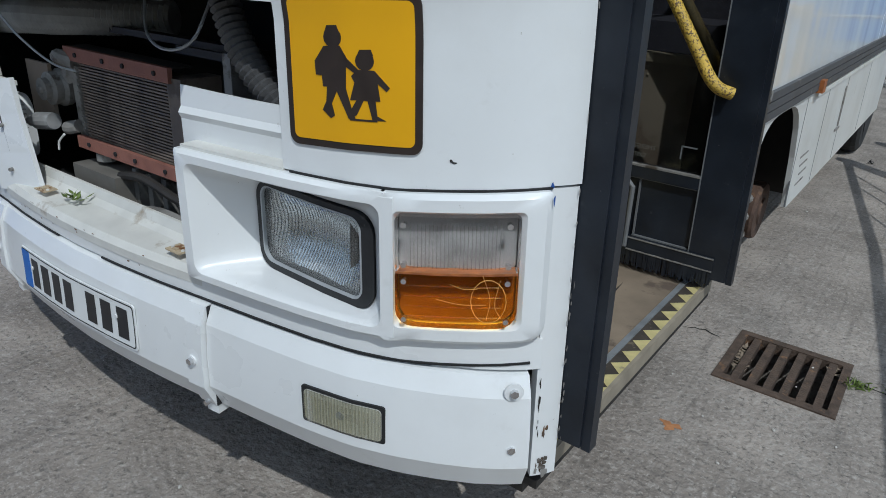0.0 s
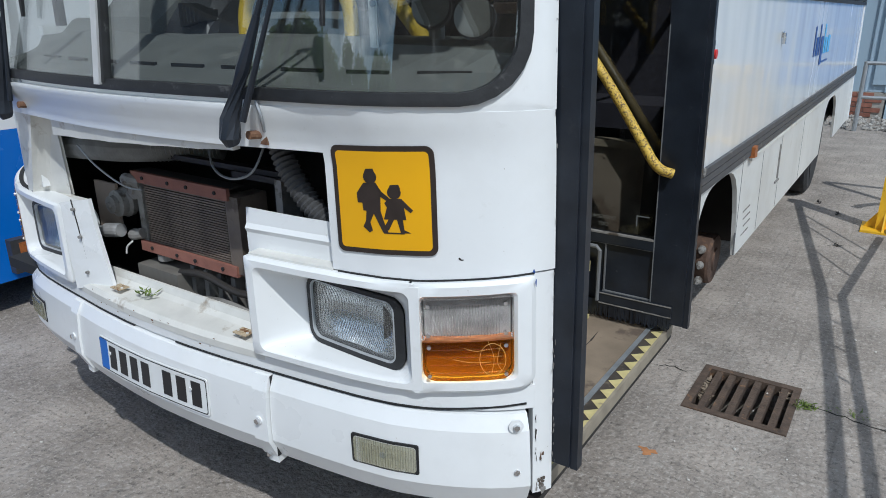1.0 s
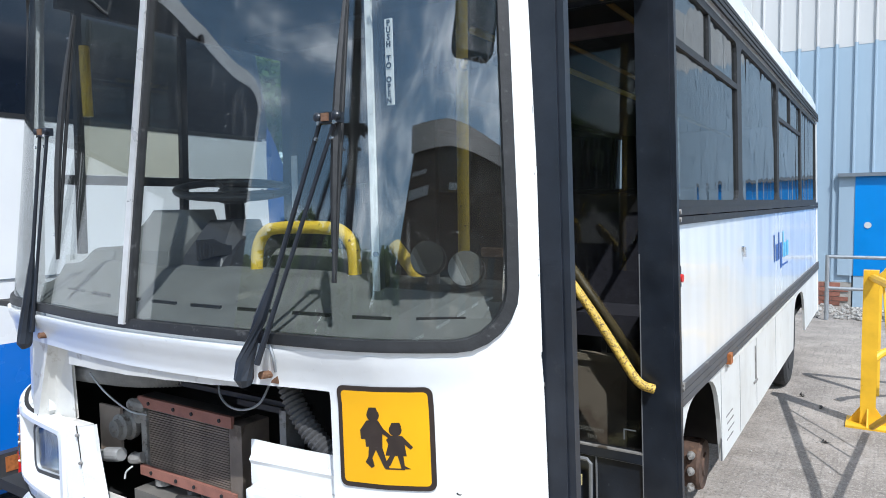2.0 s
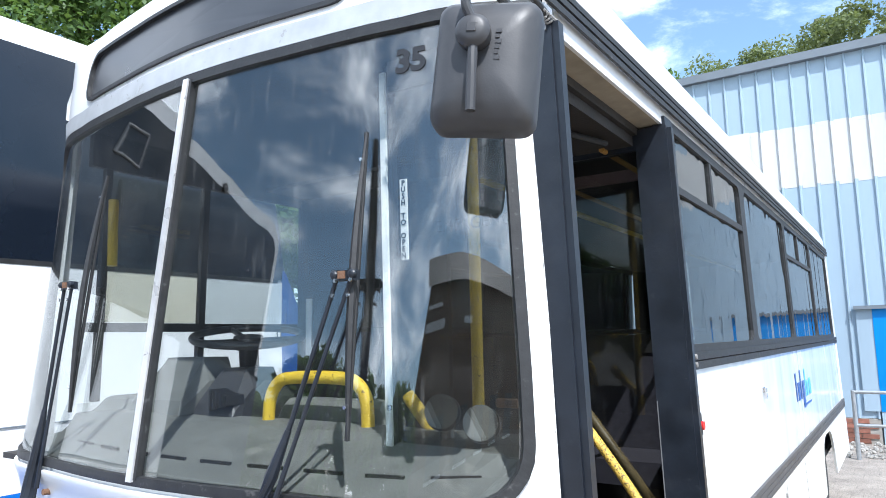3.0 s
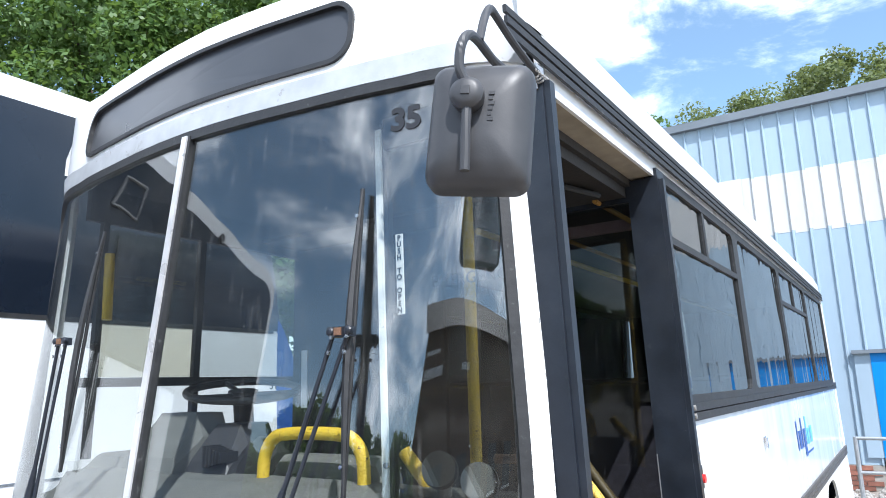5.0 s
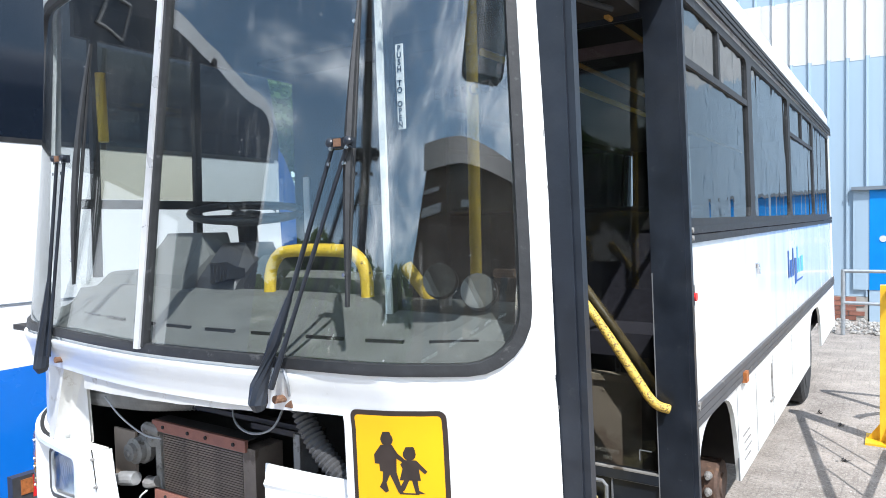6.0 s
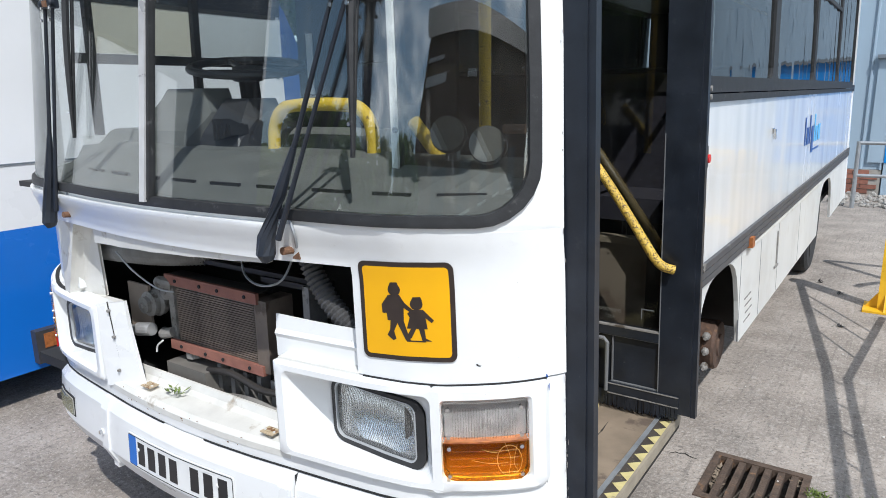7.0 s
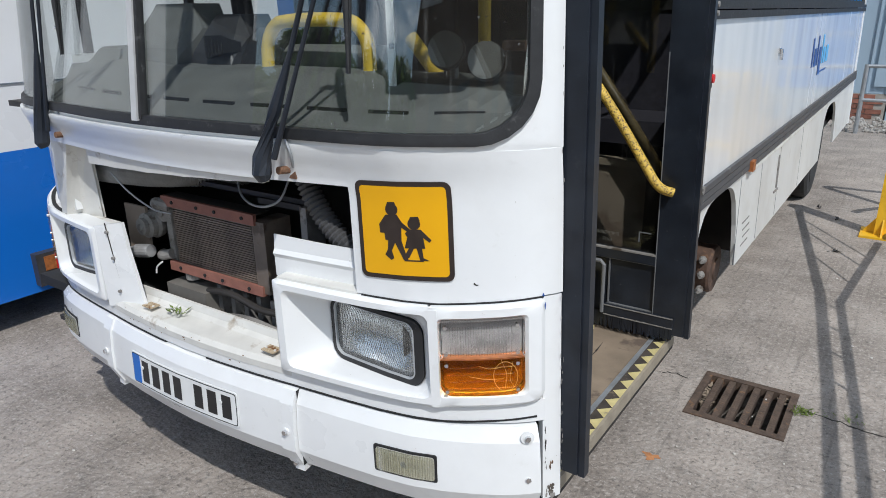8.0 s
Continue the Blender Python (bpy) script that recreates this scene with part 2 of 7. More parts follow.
def speckle(mat, light, dark, scale, amount):
    """Adds fine aggregate and scuffs over a material's colour."""
    nodes, links = mat.node_tree.nodes, mat.node_tree.links
    bsdf = nodes["Principled BSDF"]
    source = bsdf.inputs["Base Color"].links[0].from_socket
    place = nodes.new("ShaderNodeTexCoord")
    for size, colour, at, soft, amt in ((scale, light, 0.56, 0.06, amount), (scale * 0.55, dark, 0.57, 0.08, amount), (34.0, light, 0.53, 0.10, 0.55), (46.0, dark, 0.55, 0.08, 0.5), (6.0, light, 0.54, 0.16, 0.35), (9.0, dark, 0.56, 0.14, 0.45), (20.0, dark, 0.62, 0.04, 0.6)):
        tex = nodes.new("ShaderNodeTexNoise")
        tex.inputs["Scale"].default_value, tex.inputs["Detail"].default_value, tex.inputs["Roughness"].default_value = size, 5.0, 0.7
        links.new(place.outputs["Object"], tex.inputs["Vector"])
        cut = nodes.new("ShaderNodeMapRange")
        cut.inputs["From Min"].default_value, cut.inputs["From Max"].default_value, cut.inputs["To Max"].default_value = at, at + soft, amt
        links.new(tex.outputs["Fac"], cut.inputs["Value"])
        over = nodes.new("ShaderNodeMix")
        over.data_type = "RGBA"
        links.new(cut.outputs[0], over.inputs["Factor"])
        links.new(source, over.inputs["A"])
        over.inputs["B"].default_value = (*colour, 1)
        source = over.outputs["Result"]
    for turn_, colour, at, amt in ((0.12, light, 0.56, 0.20), (0.20, dark, 0.56, 0.35), (-0.9, dark, 0.60, 0.18)):
        lay = nodes.new("ShaderNodeMapping")
        lay.inputs["Rotation"].default_value = (0, 0, turn_)
        lay.inputs["Scale"].default_value = (26.0, 0.9, 1.0)
        links.new(place.outputs["Object"], lay.inputs["Vector"])
        tex = nodes.new("ShaderNodeTexNoise")
        tex.inputs["Scale"].default_value, tex.inputs["Detail"].default_value, tex.inputs["Roughness"].default_value = 1.6, 6.0, 0.65
        links.new(lay.outputs[0], tex.inputs["Vector"])
        cut = nodes.new("ShaderNodeMapRange")
        cut.inputs["From Min"].default_value, cut.inputs["From Max"].default_value, cut.inputs["To Max"].default_value = at, at + 0.1, amt
        links.new(tex.outputs["Fac"], cut.inputs["Value"])
        over = nodes.new("ShaderNodeMix")
        over.data_type = "RGBA"
        links.new(cut.outputs[0], over.inputs["Factor"])
        links.new(source, over.inputs["A"])
        over.inputs["B"].default_value = (*colour, 1)
        source = over.outputs["Result"]
    links.new(source, bsdf.inputs["Base Color"])


def grime(mat, colour, specks, haze):
    """Adds fine dirt specks and a faint patchy film over a paint."""
    nodes, links = mat.node_tree.nodes, mat.node_tree.links
    bsdf = nodes["Principled BSDF"]
    source = bsdf.inputs["Base Color"].links[0].from_socket
    place = nodes.new("ShaderNodeTexCoord")
    for size, at, soft, amt in ((70.0, 0.70, 0.03, specks), (4.0, 0.50, 0.25, haze), (18.0, 0.62, 0.1, haze)):
        tex = nodes.new("ShaderNodeTexNoise")
        tex.inputs["Scale"].default_value, tex.inputs["Detail"].default_value, tex.inputs["Roughness"].default_value = size, 6.0, 0.65
        links.new(place.outputs["Object"], tex.inputs["Vector"])
        cut = nodes.new("ShaderNodeMapRange")
        cut.inputs["From Min"].default_value, cut.inputs["From Max"].default_value, cut.inputs["To Max"].default_value = at, at + soft, amt
        links.new(tex.outputs["Fac"], cut.inputs["Value"])
        over = nodes.new("ShaderNodeMix")
        over.data_type = "RGBA"
        links.new(cut.outputs[0], over.inputs["Factor"])
        links.new(source, over.inputs["A"])
        over.inputs["B"].default_value = (*colour, 1)
        source = over.outputs["Result"]
    links.new(source, bsdf.inputs["Base Color"])


def buckled(mat, across, upright, depth):
    """Adds the long soft waves of thin sheet or drawn glass to every shader that takes a normal."""
    nodes, links = mat.node_tree.nodes, mat.node_tree.links
    place = nodes.new("ShaderNodeTexCoord")
    lay = nodes.new("ShaderNodeMapping")
    lay.inputs["Scale"].default_value = (across, across, upright)
    links.new(place.outputs["Object"], lay.inputs["Vector"])
    wave = nodes.new("ShaderNodeTexNoise")
    wave.inputs["Scale"].default_value, wave.inputs["Detail"].default_value = 1.0, 1.0
    links.new(lay.outputs[0], wave.inputs["Vector"])
    relief = nodes.new("ShaderNodeBump")
    relief.inputs["Strength"].default_value, relief.inputs["Distance"].default_value = 1.0, depth
    links.new(wave.outputs["Fac"], relief.inputs["Height"])
    for node in nodes:
        if node.type in ("BSDF_GLOSSY", "BSDF_PRINCIPLED"):
            links.new(relief.outputs[0], node.inputs["Normal"])
            if node.type == "BSDF_PRINCIPLED":
                links.new(relief.outputs[0], node.inputs["Coat Normal"])


grime(WHITE, (0.40, 0.37, 0.32), 0.7, 0.10)
grime(SKIRT_WHITE, (0.30, 0.25, 0.19), 0.6, 0.22)
grime(DIRTY_WHITE, (0.25, 0.20, 0.15), 0.45, 0.14)
grime(BLACK, (0.10, 0.10, 0.10), 0.5, 0.12)
grime(DASH, (0.20, 0.19, 0.17), 0.5, 0.15)
speckle(CONCRETE, (0.435, 0.40, 0.36), (0.10, 0.09, 0.08), 80.0, 0.8)
IRON = material("rusty_cast_iron", (0.085, 0.058, 0.042), 0.85, vary=0.35, scale=25, bump=0.5, bump_scale=100, spots=(0.19, 0.105, 0.055), spot_scale=18, spot_at=0.6)
PIT = material("drain_pit", (0.02, 0.018, 0.015), 0.9, vary=0.3, scale=10, bump=0.3)
BLUE = material("blue_coach_paint", (0.008, 0.14, 0.55), 0.25, vary=0.05, scale=3, coat=0.4)
COACH_WHITE = material("white_coach_paint", (0.78, 0.79, 0.8), 0.3, vary=0.03, scale=2.5, coat=0.3)
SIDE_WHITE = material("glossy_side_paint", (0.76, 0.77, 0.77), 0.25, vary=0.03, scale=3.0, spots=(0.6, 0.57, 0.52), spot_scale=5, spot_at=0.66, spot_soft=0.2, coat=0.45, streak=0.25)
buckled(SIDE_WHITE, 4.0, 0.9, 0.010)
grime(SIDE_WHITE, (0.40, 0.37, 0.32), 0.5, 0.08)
FADED_PRINT = material("faded_print", (0.34, 0.33, 0.30), 0.6, vary=0.2, scale=60)
DIM_RAIL = material("dull_brass_tube", (0.10, 0.08, 0.04), 0.5, vary=0.25, scale=20, bump=0.2)
SHED_BLUE = material("pale_blue_cladding", (0.32, 0.415, 0.50), 0.5, vary=0.08, scale=0.8, spots=(0.27, 0.36, 0.45), spot_scale=2, spot_at=0.6, streak=0.2)
SHED_WHITE = material("white_cladding_band", (0.54, 0.54, 0.53), 0.5, vary=0.07, scale=1.0, streak=0.2)
SHED_TRIM = material("grey_flashing", (0.15, 0.175, 0.20), 0.5, vary=0.1, scale=2)
DOOR_BLUE = material("bright_blue_door", (0.0, 0.20, 0.58), 0.4, vary=0.06, scale=3, spots=(0.3, 0.45, 0.6), spot_scale=3, spot_at=0.72)
BRICK = material("red_brick", (0.24, 0.10, 0.07), 0.85, vary=0.2, scale=12, bump=0.3, random=0.25)
MORTAR = material("grey_mortar", (0.33, 0.31, 0.28), 0.9, vary=0.15, scale=10, bump=0.3)
GALV = material("galvanised_tube", (0.36, 0.38, 0.40), 0.45, metal=0.5, vary=0.15, scale=20)
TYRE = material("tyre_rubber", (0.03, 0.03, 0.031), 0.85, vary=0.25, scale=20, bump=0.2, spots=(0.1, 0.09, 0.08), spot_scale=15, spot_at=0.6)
RIM = material("grey_painted_rim", (0.34, 0.33, 0.31), 0.6, vary=0.2, scale=18, spots=(0.2, 0.12, 0.07), spot_scale=14, spot_at=0.62)
BARK = material("bark", (0.09, 0.065, 0.045), 0.9, vary=0.3, scale=10, bump=0.5)
LEAF = material("broad_green_leaf", (0.085, 0.155, 0.04), 0.5, vary=0.45, scale=0.9)
def translucent(mat, color, share):
    """Lets light through thin leaves."""
    nodes, links = mat.node_tree.nodes, mat.node_tree.links
    through_ = nodes.new("ShaderNodeBsdfTranslucent")
    through_.inputs["Color"].default_value = (*color, 1)
    both = nodes.new("ShaderNodeMixShader")
    both.inputs[0].default_value = share
    links.new(nodes["Principled BSDF"].outputs[0], both.inputs[1])
    links.new(through_.outputs[0], both.inputs[2])
    links.new(both.outputs[0], nodes["Material Output"].inputs["Surface"])


LEAF_TWO = material("olive_leaf", (0.12, 0.155, 0.055), 0.55, vary=0.45, scale=0.8)
translucent(LEAF, (0.16, 0.25, 0.05), 0.4)
translucent(LEAF_TWO, (0.20, 0.24, 0.07), 0.4)
GRASS = material("grass_blade", (0.16, 0.22, 0.05), 0.7, vary=0.3, scale=40)
GREY_SCREEN = material("dark_grey_blind", (0.045, 0.048, 0.055), 0.3, vary=0.12, scale=4, spots=(0.1, 0.1, 0.11), spot_scale=40, spot_at=0.72)
SEAT = material("dark_moquette", (0.03, 0.03, 0.045), 0.9, vary=0.3, scale=40, bump=0.2)
BROWN = material("brown_laminate", (0.245, 0.21, 0.17), 0.55, vary=0.2, scale=6, spots=(0.17, 0.13, 0.10), spot_scale=4, spot_at=0.55)
PINK = material("dusty_pink_trim", (0.34, 0.24, 0.26), 0.6, vary=0.15, scale=12)
BEIGE = material("beige_edge_trim", (0.30, 0.26, 0.2), 0.6, vary=0.15, scale=20)
# near black: the saloon's dimness is put into the lining's colour
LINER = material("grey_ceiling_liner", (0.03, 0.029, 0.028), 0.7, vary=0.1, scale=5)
PLATE_WHITE = material("plate_white", (0.76, 0.77, 0.76), 0.35, vary=0.04, scale=8)
PLATE_BLUE = material("plate_blue", (0.01, 0.14, 0.52), 0.4, vary=0.06, scale=20)
TEXT_BLACK = material("black_lettering", (0.015, 0.015, 0.017), 0.4, vary=0.1, scale=30)
TEXT_WHITE = material("white_lettering", (0.75, 0.75, 0.72), 0.5, vary=0.08, scale=30)
LOGO_DARK = material("dark_blue_vinyl", (0.02, 0.08, 0.30), 0.4, vary=0.1, scale=20)
LOGO_LIGHT = material("light_blue_vinyl", (0.12, 0.45, 0.80), 0.4, vary=0.1, scale=20)
RED = material("red_plastic", (0.6, 0.02, 0.02), 0.35, vary=0.1, scale=30)
ORANGE = material("orange_marker", (0.33, 0.11, 0.03), 0.5, vary=0.3, scale=60)
STONE = material("pale_gravel", (0.42, 0.40, 0.37), 0.9, vary=0.3, scale=30, random=0.3)
ORANGE_MARK = material("orange_ground_paint", (0.42, 0.19, 0.08), 0.9, vary=0.3, scale=30, bump=0.2)
ROOF_DARK = material("dark_roof_sheet", (0.075, 0.07, 0.065), 0.7, vary=0.12, scale=1.0)
HOUSE_BRICK = material("brown_brick", (0.13, 0.09, 0.065), 0.9, vary=0.2, scale=3)
CREAM_GLASS = glass_material("yellowed_cab_glass", (0.88, 0.86, 0.77), 0.02, 0.006)
GLASS = glass_material("windscreen_glass", (0.87, 0.90, 0.90), 0.006, 0.006, 0.115)
SIDE_GLASS = glass_material("tinted_side_glass", (0.50, 0.55, 0.56), 0.02, 0.008, 0.1)
buckled(SIDE_GLASS, 5.0, 0.6, 0.015)
FAR_GLASS = glass_material("dark_tinted_glass", (0.09, 0.10, 0.105), 0.02, 0.004, 0.06)
DOOR_GLASS = glass_material("grubby_door_glass", (0.72, 0.72, 0.70), 0.02, 0.003, 0.028)
COACH_GLASS = material("dark_coach_glass", (0.008, 0.012, 0.02), 0.12, vary=0.2, scale=1.5)


def lens_material(name, color, rough, ior=1.45):
    mat = bpy.data.materials.new(name)
    mat.use_nodes = True
    bsdf = mat.node_tree.nodes["Principled BSDF"]
    bsdf.inputs["Base Color"].default_value = (*color, 1)
    bsdf.inputs["Transmission Weight"].default_value = 1.0
    bsdf.inputs["Roughness"].default_value = rough
    bsdf.inputs["IOR"].default_value = ior
    return mat


LENS_CLEAR = glass_material("clear_fluted_lens", (0.96, 0.97, 0.97), 0.04, 0.012, 0.07)


HEAD_SHINE = material("fluted_reflector", (0.80, 0.82, 0.83), 0.22, metal=0.9, vary=0.12, scale=8)
FOG_BACK = material("fog_reflector", (0.60, 0.59, 0.54), 0.3, metal=0.35, vary=0.1, scale=20)


def flutes(mat, scale, strength):
    """Fine upright flutes moulded in a lens."""
    nodes, links = mat.node_tree.nodes, mat.node_tree.links
    place = nodes.new("ShaderNodeTexCoord")
    wave = nodes.new("ShaderNodeTexWave")
    wave.inputs["Scale"].default_value, wave.inputs["Distortion"].default_value = scale, 0.0
    links.new(place.outputs["Object"], wave.inputs["Vector"])
    relief = nodes.new("ShaderNodeBump")
    relief.inputs["Strength"].default_value, relief.inputs["Distance"].default_value = strength, 0.002
    links.new(wave.outputs["Fac"], relief.inputs["Height"])
    links.new(relief.outputs[0], nodes["Principled BSDF"].inputs["Normal"])


flutes(HEAD_SHINE, 46.0, 0.7)
flutes(FOG_BACK, 50.0, 0.6)
LENS_MILK = lens_material("milky_lens", (0.82, 0.82, 0.82), 0.14, 1.25)
LENS_AMBER = lens_material("amber_lens", (0.84, 0.47, 0.04), 0.2, 1.3)
SCRATCH = material("orange_scratch", (0.70, 0.36, 0.06), 0.7, vary=0.2, scale=40)
LENS_FOG = glass_material("dull_fog_lens", (0.90, 0.90, 0.84), 0.06, 0.06, 0.06)
AMBER_BACK = material("amber_lamp_backing", (0.27, 0.135, 0.015), 0.4, vary=0.12, scale=20)
MILK_BACK = material("pale_lamp_backing", (0.36, 0.36, 0.36), 0.35, metal=0.4, vary=0.3, scale=20)


# ---------------------------------------------------------------- building helpers
def part(name, bm, material_, parent=None, label="", smooth=False, bevel=0.0, sharp=35):
    """Links a bmesh as one mesh object under a thing or a part; smooth keeps edges over sharp degrees crisp."""
    if bevel:
        bmesh.ops.bevel(bm, geom=[e for e in bm.edges if len(e.link_faces) == 2 and e.calc_face_angle(0) > 0.5], offset=bevel, segments=2, profile=0.6, affect="EDGES", clamp_overlap=True)
    bmesh.ops.recalc_face_normals(bm, faces=bm.faces)
    if smooth:
        for e in bm.edges:
            e.smooth = len(e.link_faces) == 2 and e.calc_face_angle(0) < radians(sharp)
    me = bpy.data.meshes.new(name)
    bm.to_mesh(me)
    bm.free()
    for face in me.polygons:
        face.use_smooth = smooth
    me.materials.append(material_)
    ob = new(name, me)
    if parent:
        ob.parent = parent
    if label:
        tagged(ob, label)
    return ob


def thing(name, label, category, group="", kind=""):
    return tagged(new(name), label, category, group, kind)


def box(x0, x1, y0, y1, z0, z1, bm=None):
    bm = bm or bmesh.new()
    v = [bm.verts.new((x, y, z)) for x in (x0, x1) for y in (y0, y1) for z in (z0, z1)]
    for f in ((0, 1, 3, 2), (4, 6, 7, 5), (0, 4, 5, 1), (2, 3, 7, 6), (0, 2, 6, 4), (1, 5, 7, 3)):
        bm.faces.new([v[i] for i in f])
    return bm


def tube(points, radius, sides=10, bm=None, caps=True):
    """A round bar along a line of points; radius may be a list."""
    bm = bm or bmesh.new()
    pts = [Vector(p) for p in points]
    rings = []
    up = Vector((0.31, 0.17, 0.93))
    for i, p in enumerate(pts):
        way = (pts[min(i + 1, len(pts) - 1)] - pts[max(i - 1, 0)]).normalized()
        a = way.cross(up).normalized()
        b = way.cross(a)
        r = radius[i] if isinstance(radius, (list, tuple)) else radius
        rings.append([bm.verts.new(p + r * (math.cos(k * math.tau / sides) * a + math.sin(k * math.tau / sides) * b)) for k in range(sides)])
    for r0, r1 in zip(rings, rings[1:]):
        for k in range(sides):
            bm.faces.new((r0[k], r0[(k + 1) % sides], r1[(k + 1) % sides], r1[k]))
    if caps:
        bm.faces.new(rings[0][::-1])
        bm.faces.new(rings[-1])
    return bm


def arc(points, n=8):
    """A smooth line through the points (Catmull-Rom)."""
    p = [Vector(q) for q in points]
    p = [2 * p[0] - p[1]] + p + [2 * p[-1] - p[-2]]
    line = []
    for i in range(1, len(p) - 2):
        for k in range(n):
            t = k / n
            line.append(0.5 * (2 * p[i] + (p[i + 1] - p[i - 1]) * t + (2 * p[i - 1] - 5 * p[i] + 4 * p[i + 1] - p[i + 2]) * t * t + (3 * p[i] - p[i - 1] - 3 * p[i + 1] + p[i + 2]) * t ** 3))
    return line + [p[-2]]


def disc(centre, axis, radius, depth, sides=20, bm=None):
    c, a = Vector(centre), Vector(axis).normalized()
    return tube([c, c + a * depth], radius, sides, bm)


def lathe(centre, axis, profile_, sides=28):
    """A turned body: profile_ rows of (along, radius)."""
    c, a = Vector(centre), Vector(axis).normalized()
    return tube([c + a * s for s, _ in profile_], [max(r, 0.0005) for _, r in profile_], sides)


# the plan of the coach's front: x and y from the middle round to the side
PLAN = [(0.0, 0.0), (0.15, 0.005), (0.3, 0.016), (0.45, 0.033), (0.6, 0.05), (0.725, 0.067), (0.82, 0.086), (0.9, 0.115), (0.97, 0.149), (1.03, 0.184), (1.075, 0.218), (1.108, 0.25), (1.128, 0.276), (1.139, 0.294), (1.143, 0.304)]
ARC = [0.0]
for (ax, ay), (bx, by) in zip(PLAN, PLAN[1:]):
    ARC.append(ARC[-1] + math.hypot(bx - ax, by - ay))
ARC_END = ARC[-1]


def u_of(x):
    """Distance round the front at which the plan reaches x."""
    return math.copysign(float(np.interp(abs(x), [p[0] for p in PLAN], ARC)), x)


def lean(z):
    return float(np.interp(z, (0.0, 1.22, 1.26, 1.29, 1.32, 1.345, 1.365, 1.385, 2.62, 2.95, 3.02, 3.06, 3.07), (0.0, 0.0, -0.005, -0.015, -0.028, -0.036, -0.038, -0.035, 0.112, 0.155, 0.19, 0.24, 0.3)))


def narrow(z):
    return 1 - 0.024 * (z - 1.0)


def taper(z):
    """How the front narrows with height, wider again at the head."""
    return float(np.interp(z, (0.0, 1.0, 2.56, 2.68, 3.2), (1.035, 1.0, 0.945, 0.965, 0.965)))


def skin(u, z, d=0.0):
    """The place on the coach's front skin, u round it from the middle, d proud of it."""
    s = abs(u)
    x = float(np.interp(s, ARC, [p[0] for p in PLAN]))
    y = float(np.interp(s, ARC, [p[1] for p in PLAN])) + max(0.0, s - ARC_END)
    e = 0.03
    tx = float(np.interp(s + e, ARC, [p[0] for p in PLAN]) - np.interp(s - e, ARC, [p[0] for p in PLAN]))
    ty = float(np.interp(s + e, ARC, [p[1] for p in PLAN]) - np.interp(s - e, ARC, [p[1] for p in PLAN])) + max(0.0, s + e - ARC_END)
    if s < e:
        tx, ty = 1.0, 0.0
    n = math.hypot(tx, ty)
    x, y = x + d * ty / n, y - d * tx / n
    blend = max(0.0, min(1.0, (ARC_END + 0.1 - s) / 0.5))
    return Vector((math.copysign(x, u) * taper(z), y + lean(z) * blend, z))


def rounded(u0, u1, z0, z1, r, n=5, m=10):
    """A loop of (u, z) round a rectangle with rounded corners, one radius or four from the upper outer corner on."""
    loop = []
    rs = r if isinstance(r, tuple) else (r, r, r, r)
    corners = ((u1 - rs[0], z1 - rs[0], 0), (u0 + rs[1], z1 - rs[1], 90), (u0 + rs[2], z0 + rs[2], 180), (u1 - rs[3], z0 + rs[3], 270))
    for i, (cu, cz, a0) in enumerate(corners):
        r = rs[i]
        turn = [(cu + r * math.cos(radians(a0 + 90 * k / n)), cz + r * math.sin(radians(a0 + 90 * k / n))) for k in range(n + 1)]
        loop += turn
        nu, nz, na = corners[(i + 1) % 4]
        r = rs[(i + 1) % 4]
        nxt = (nu + r * math.cos(radians(na)), nz + r * math.sin(radians(na)))
        loop += [(turn[-1][0] + (nxt[0] - turn[-1][0]) * k / m, turn[-1][1] + (nxt[1] - turn[-1][1]) * k / m) for k in range(1, m)]
    return loop


def plate(rings_, close=True, place=skin):
    """A solid sheet of nested loops: rows of (loop, proud); the first row may be closed with a fan."""
    bm = bmesh.new()
    rows = [[bm.verts.new(place(u, z, d)) for u, z in loop] for loop, d in rings_]
    n = len(rows[0])
    for a, b in zip(rows, rows[1:]):
        for k in range(n):
            bm.faces.new((a[k], a[(k + 1) % n], b[(k + 1) % n], b[k]))
    if close:
        bm.faces.new(rows[-1])
        bm.faces.new(rows[0][::-1])
    return bm


def shrink(loop, f):
    cu = sum(p[0] for p in loop) / len(loop)
    cz = sum(p[1] for p in loop) / len(loop)
    return [(cu + (u - cu) * f, cz + (z - cz) * f) for u, z in loop]


def lens_plate(loop, d0, d1, place=skin, steps=(1.0, 0.8, 0.55, 0.3, 0.08), dome=0.0):
    """A solid pad on the skin: back at d0, front at d1, curved with the skin."""
    rows = [(shrink(loop, f), d0) for f in steps[::-1]] + [(shrink(loop, f), d1 + dome * (1 - f * f)) for f in steps]
    return plate(rows, True, place)


def frame_ring(outer, inner, d0, d1, steps=3, place=skin):
    """A solid frame between two loops of equal length."""
    def between(f):
        return [(a[0] + (b[0] - a[0]) * f, a[1] + (b[1] - a[1]) * f) for a, b in zip(outer, inner)]
    bm = bmesh.new()
    rows = [[bm.verts.new(place(u, z, d1)) for u, z in between(k / steps)] for k in range(steps + 1)]
    rows += [[bm.verts.new(place(u, z, d0)) for u, z in between(k / steps)] for k in range(steps, -1, -1)]
    n = len(outer)
    for a, b in zip(rows, rows[1:] + rows[:1]):
        for k in range(n):
            bm.faces.new((a[k], a[(k + 1) % n], b[(k + 1) % n], b[k]))
    return bm


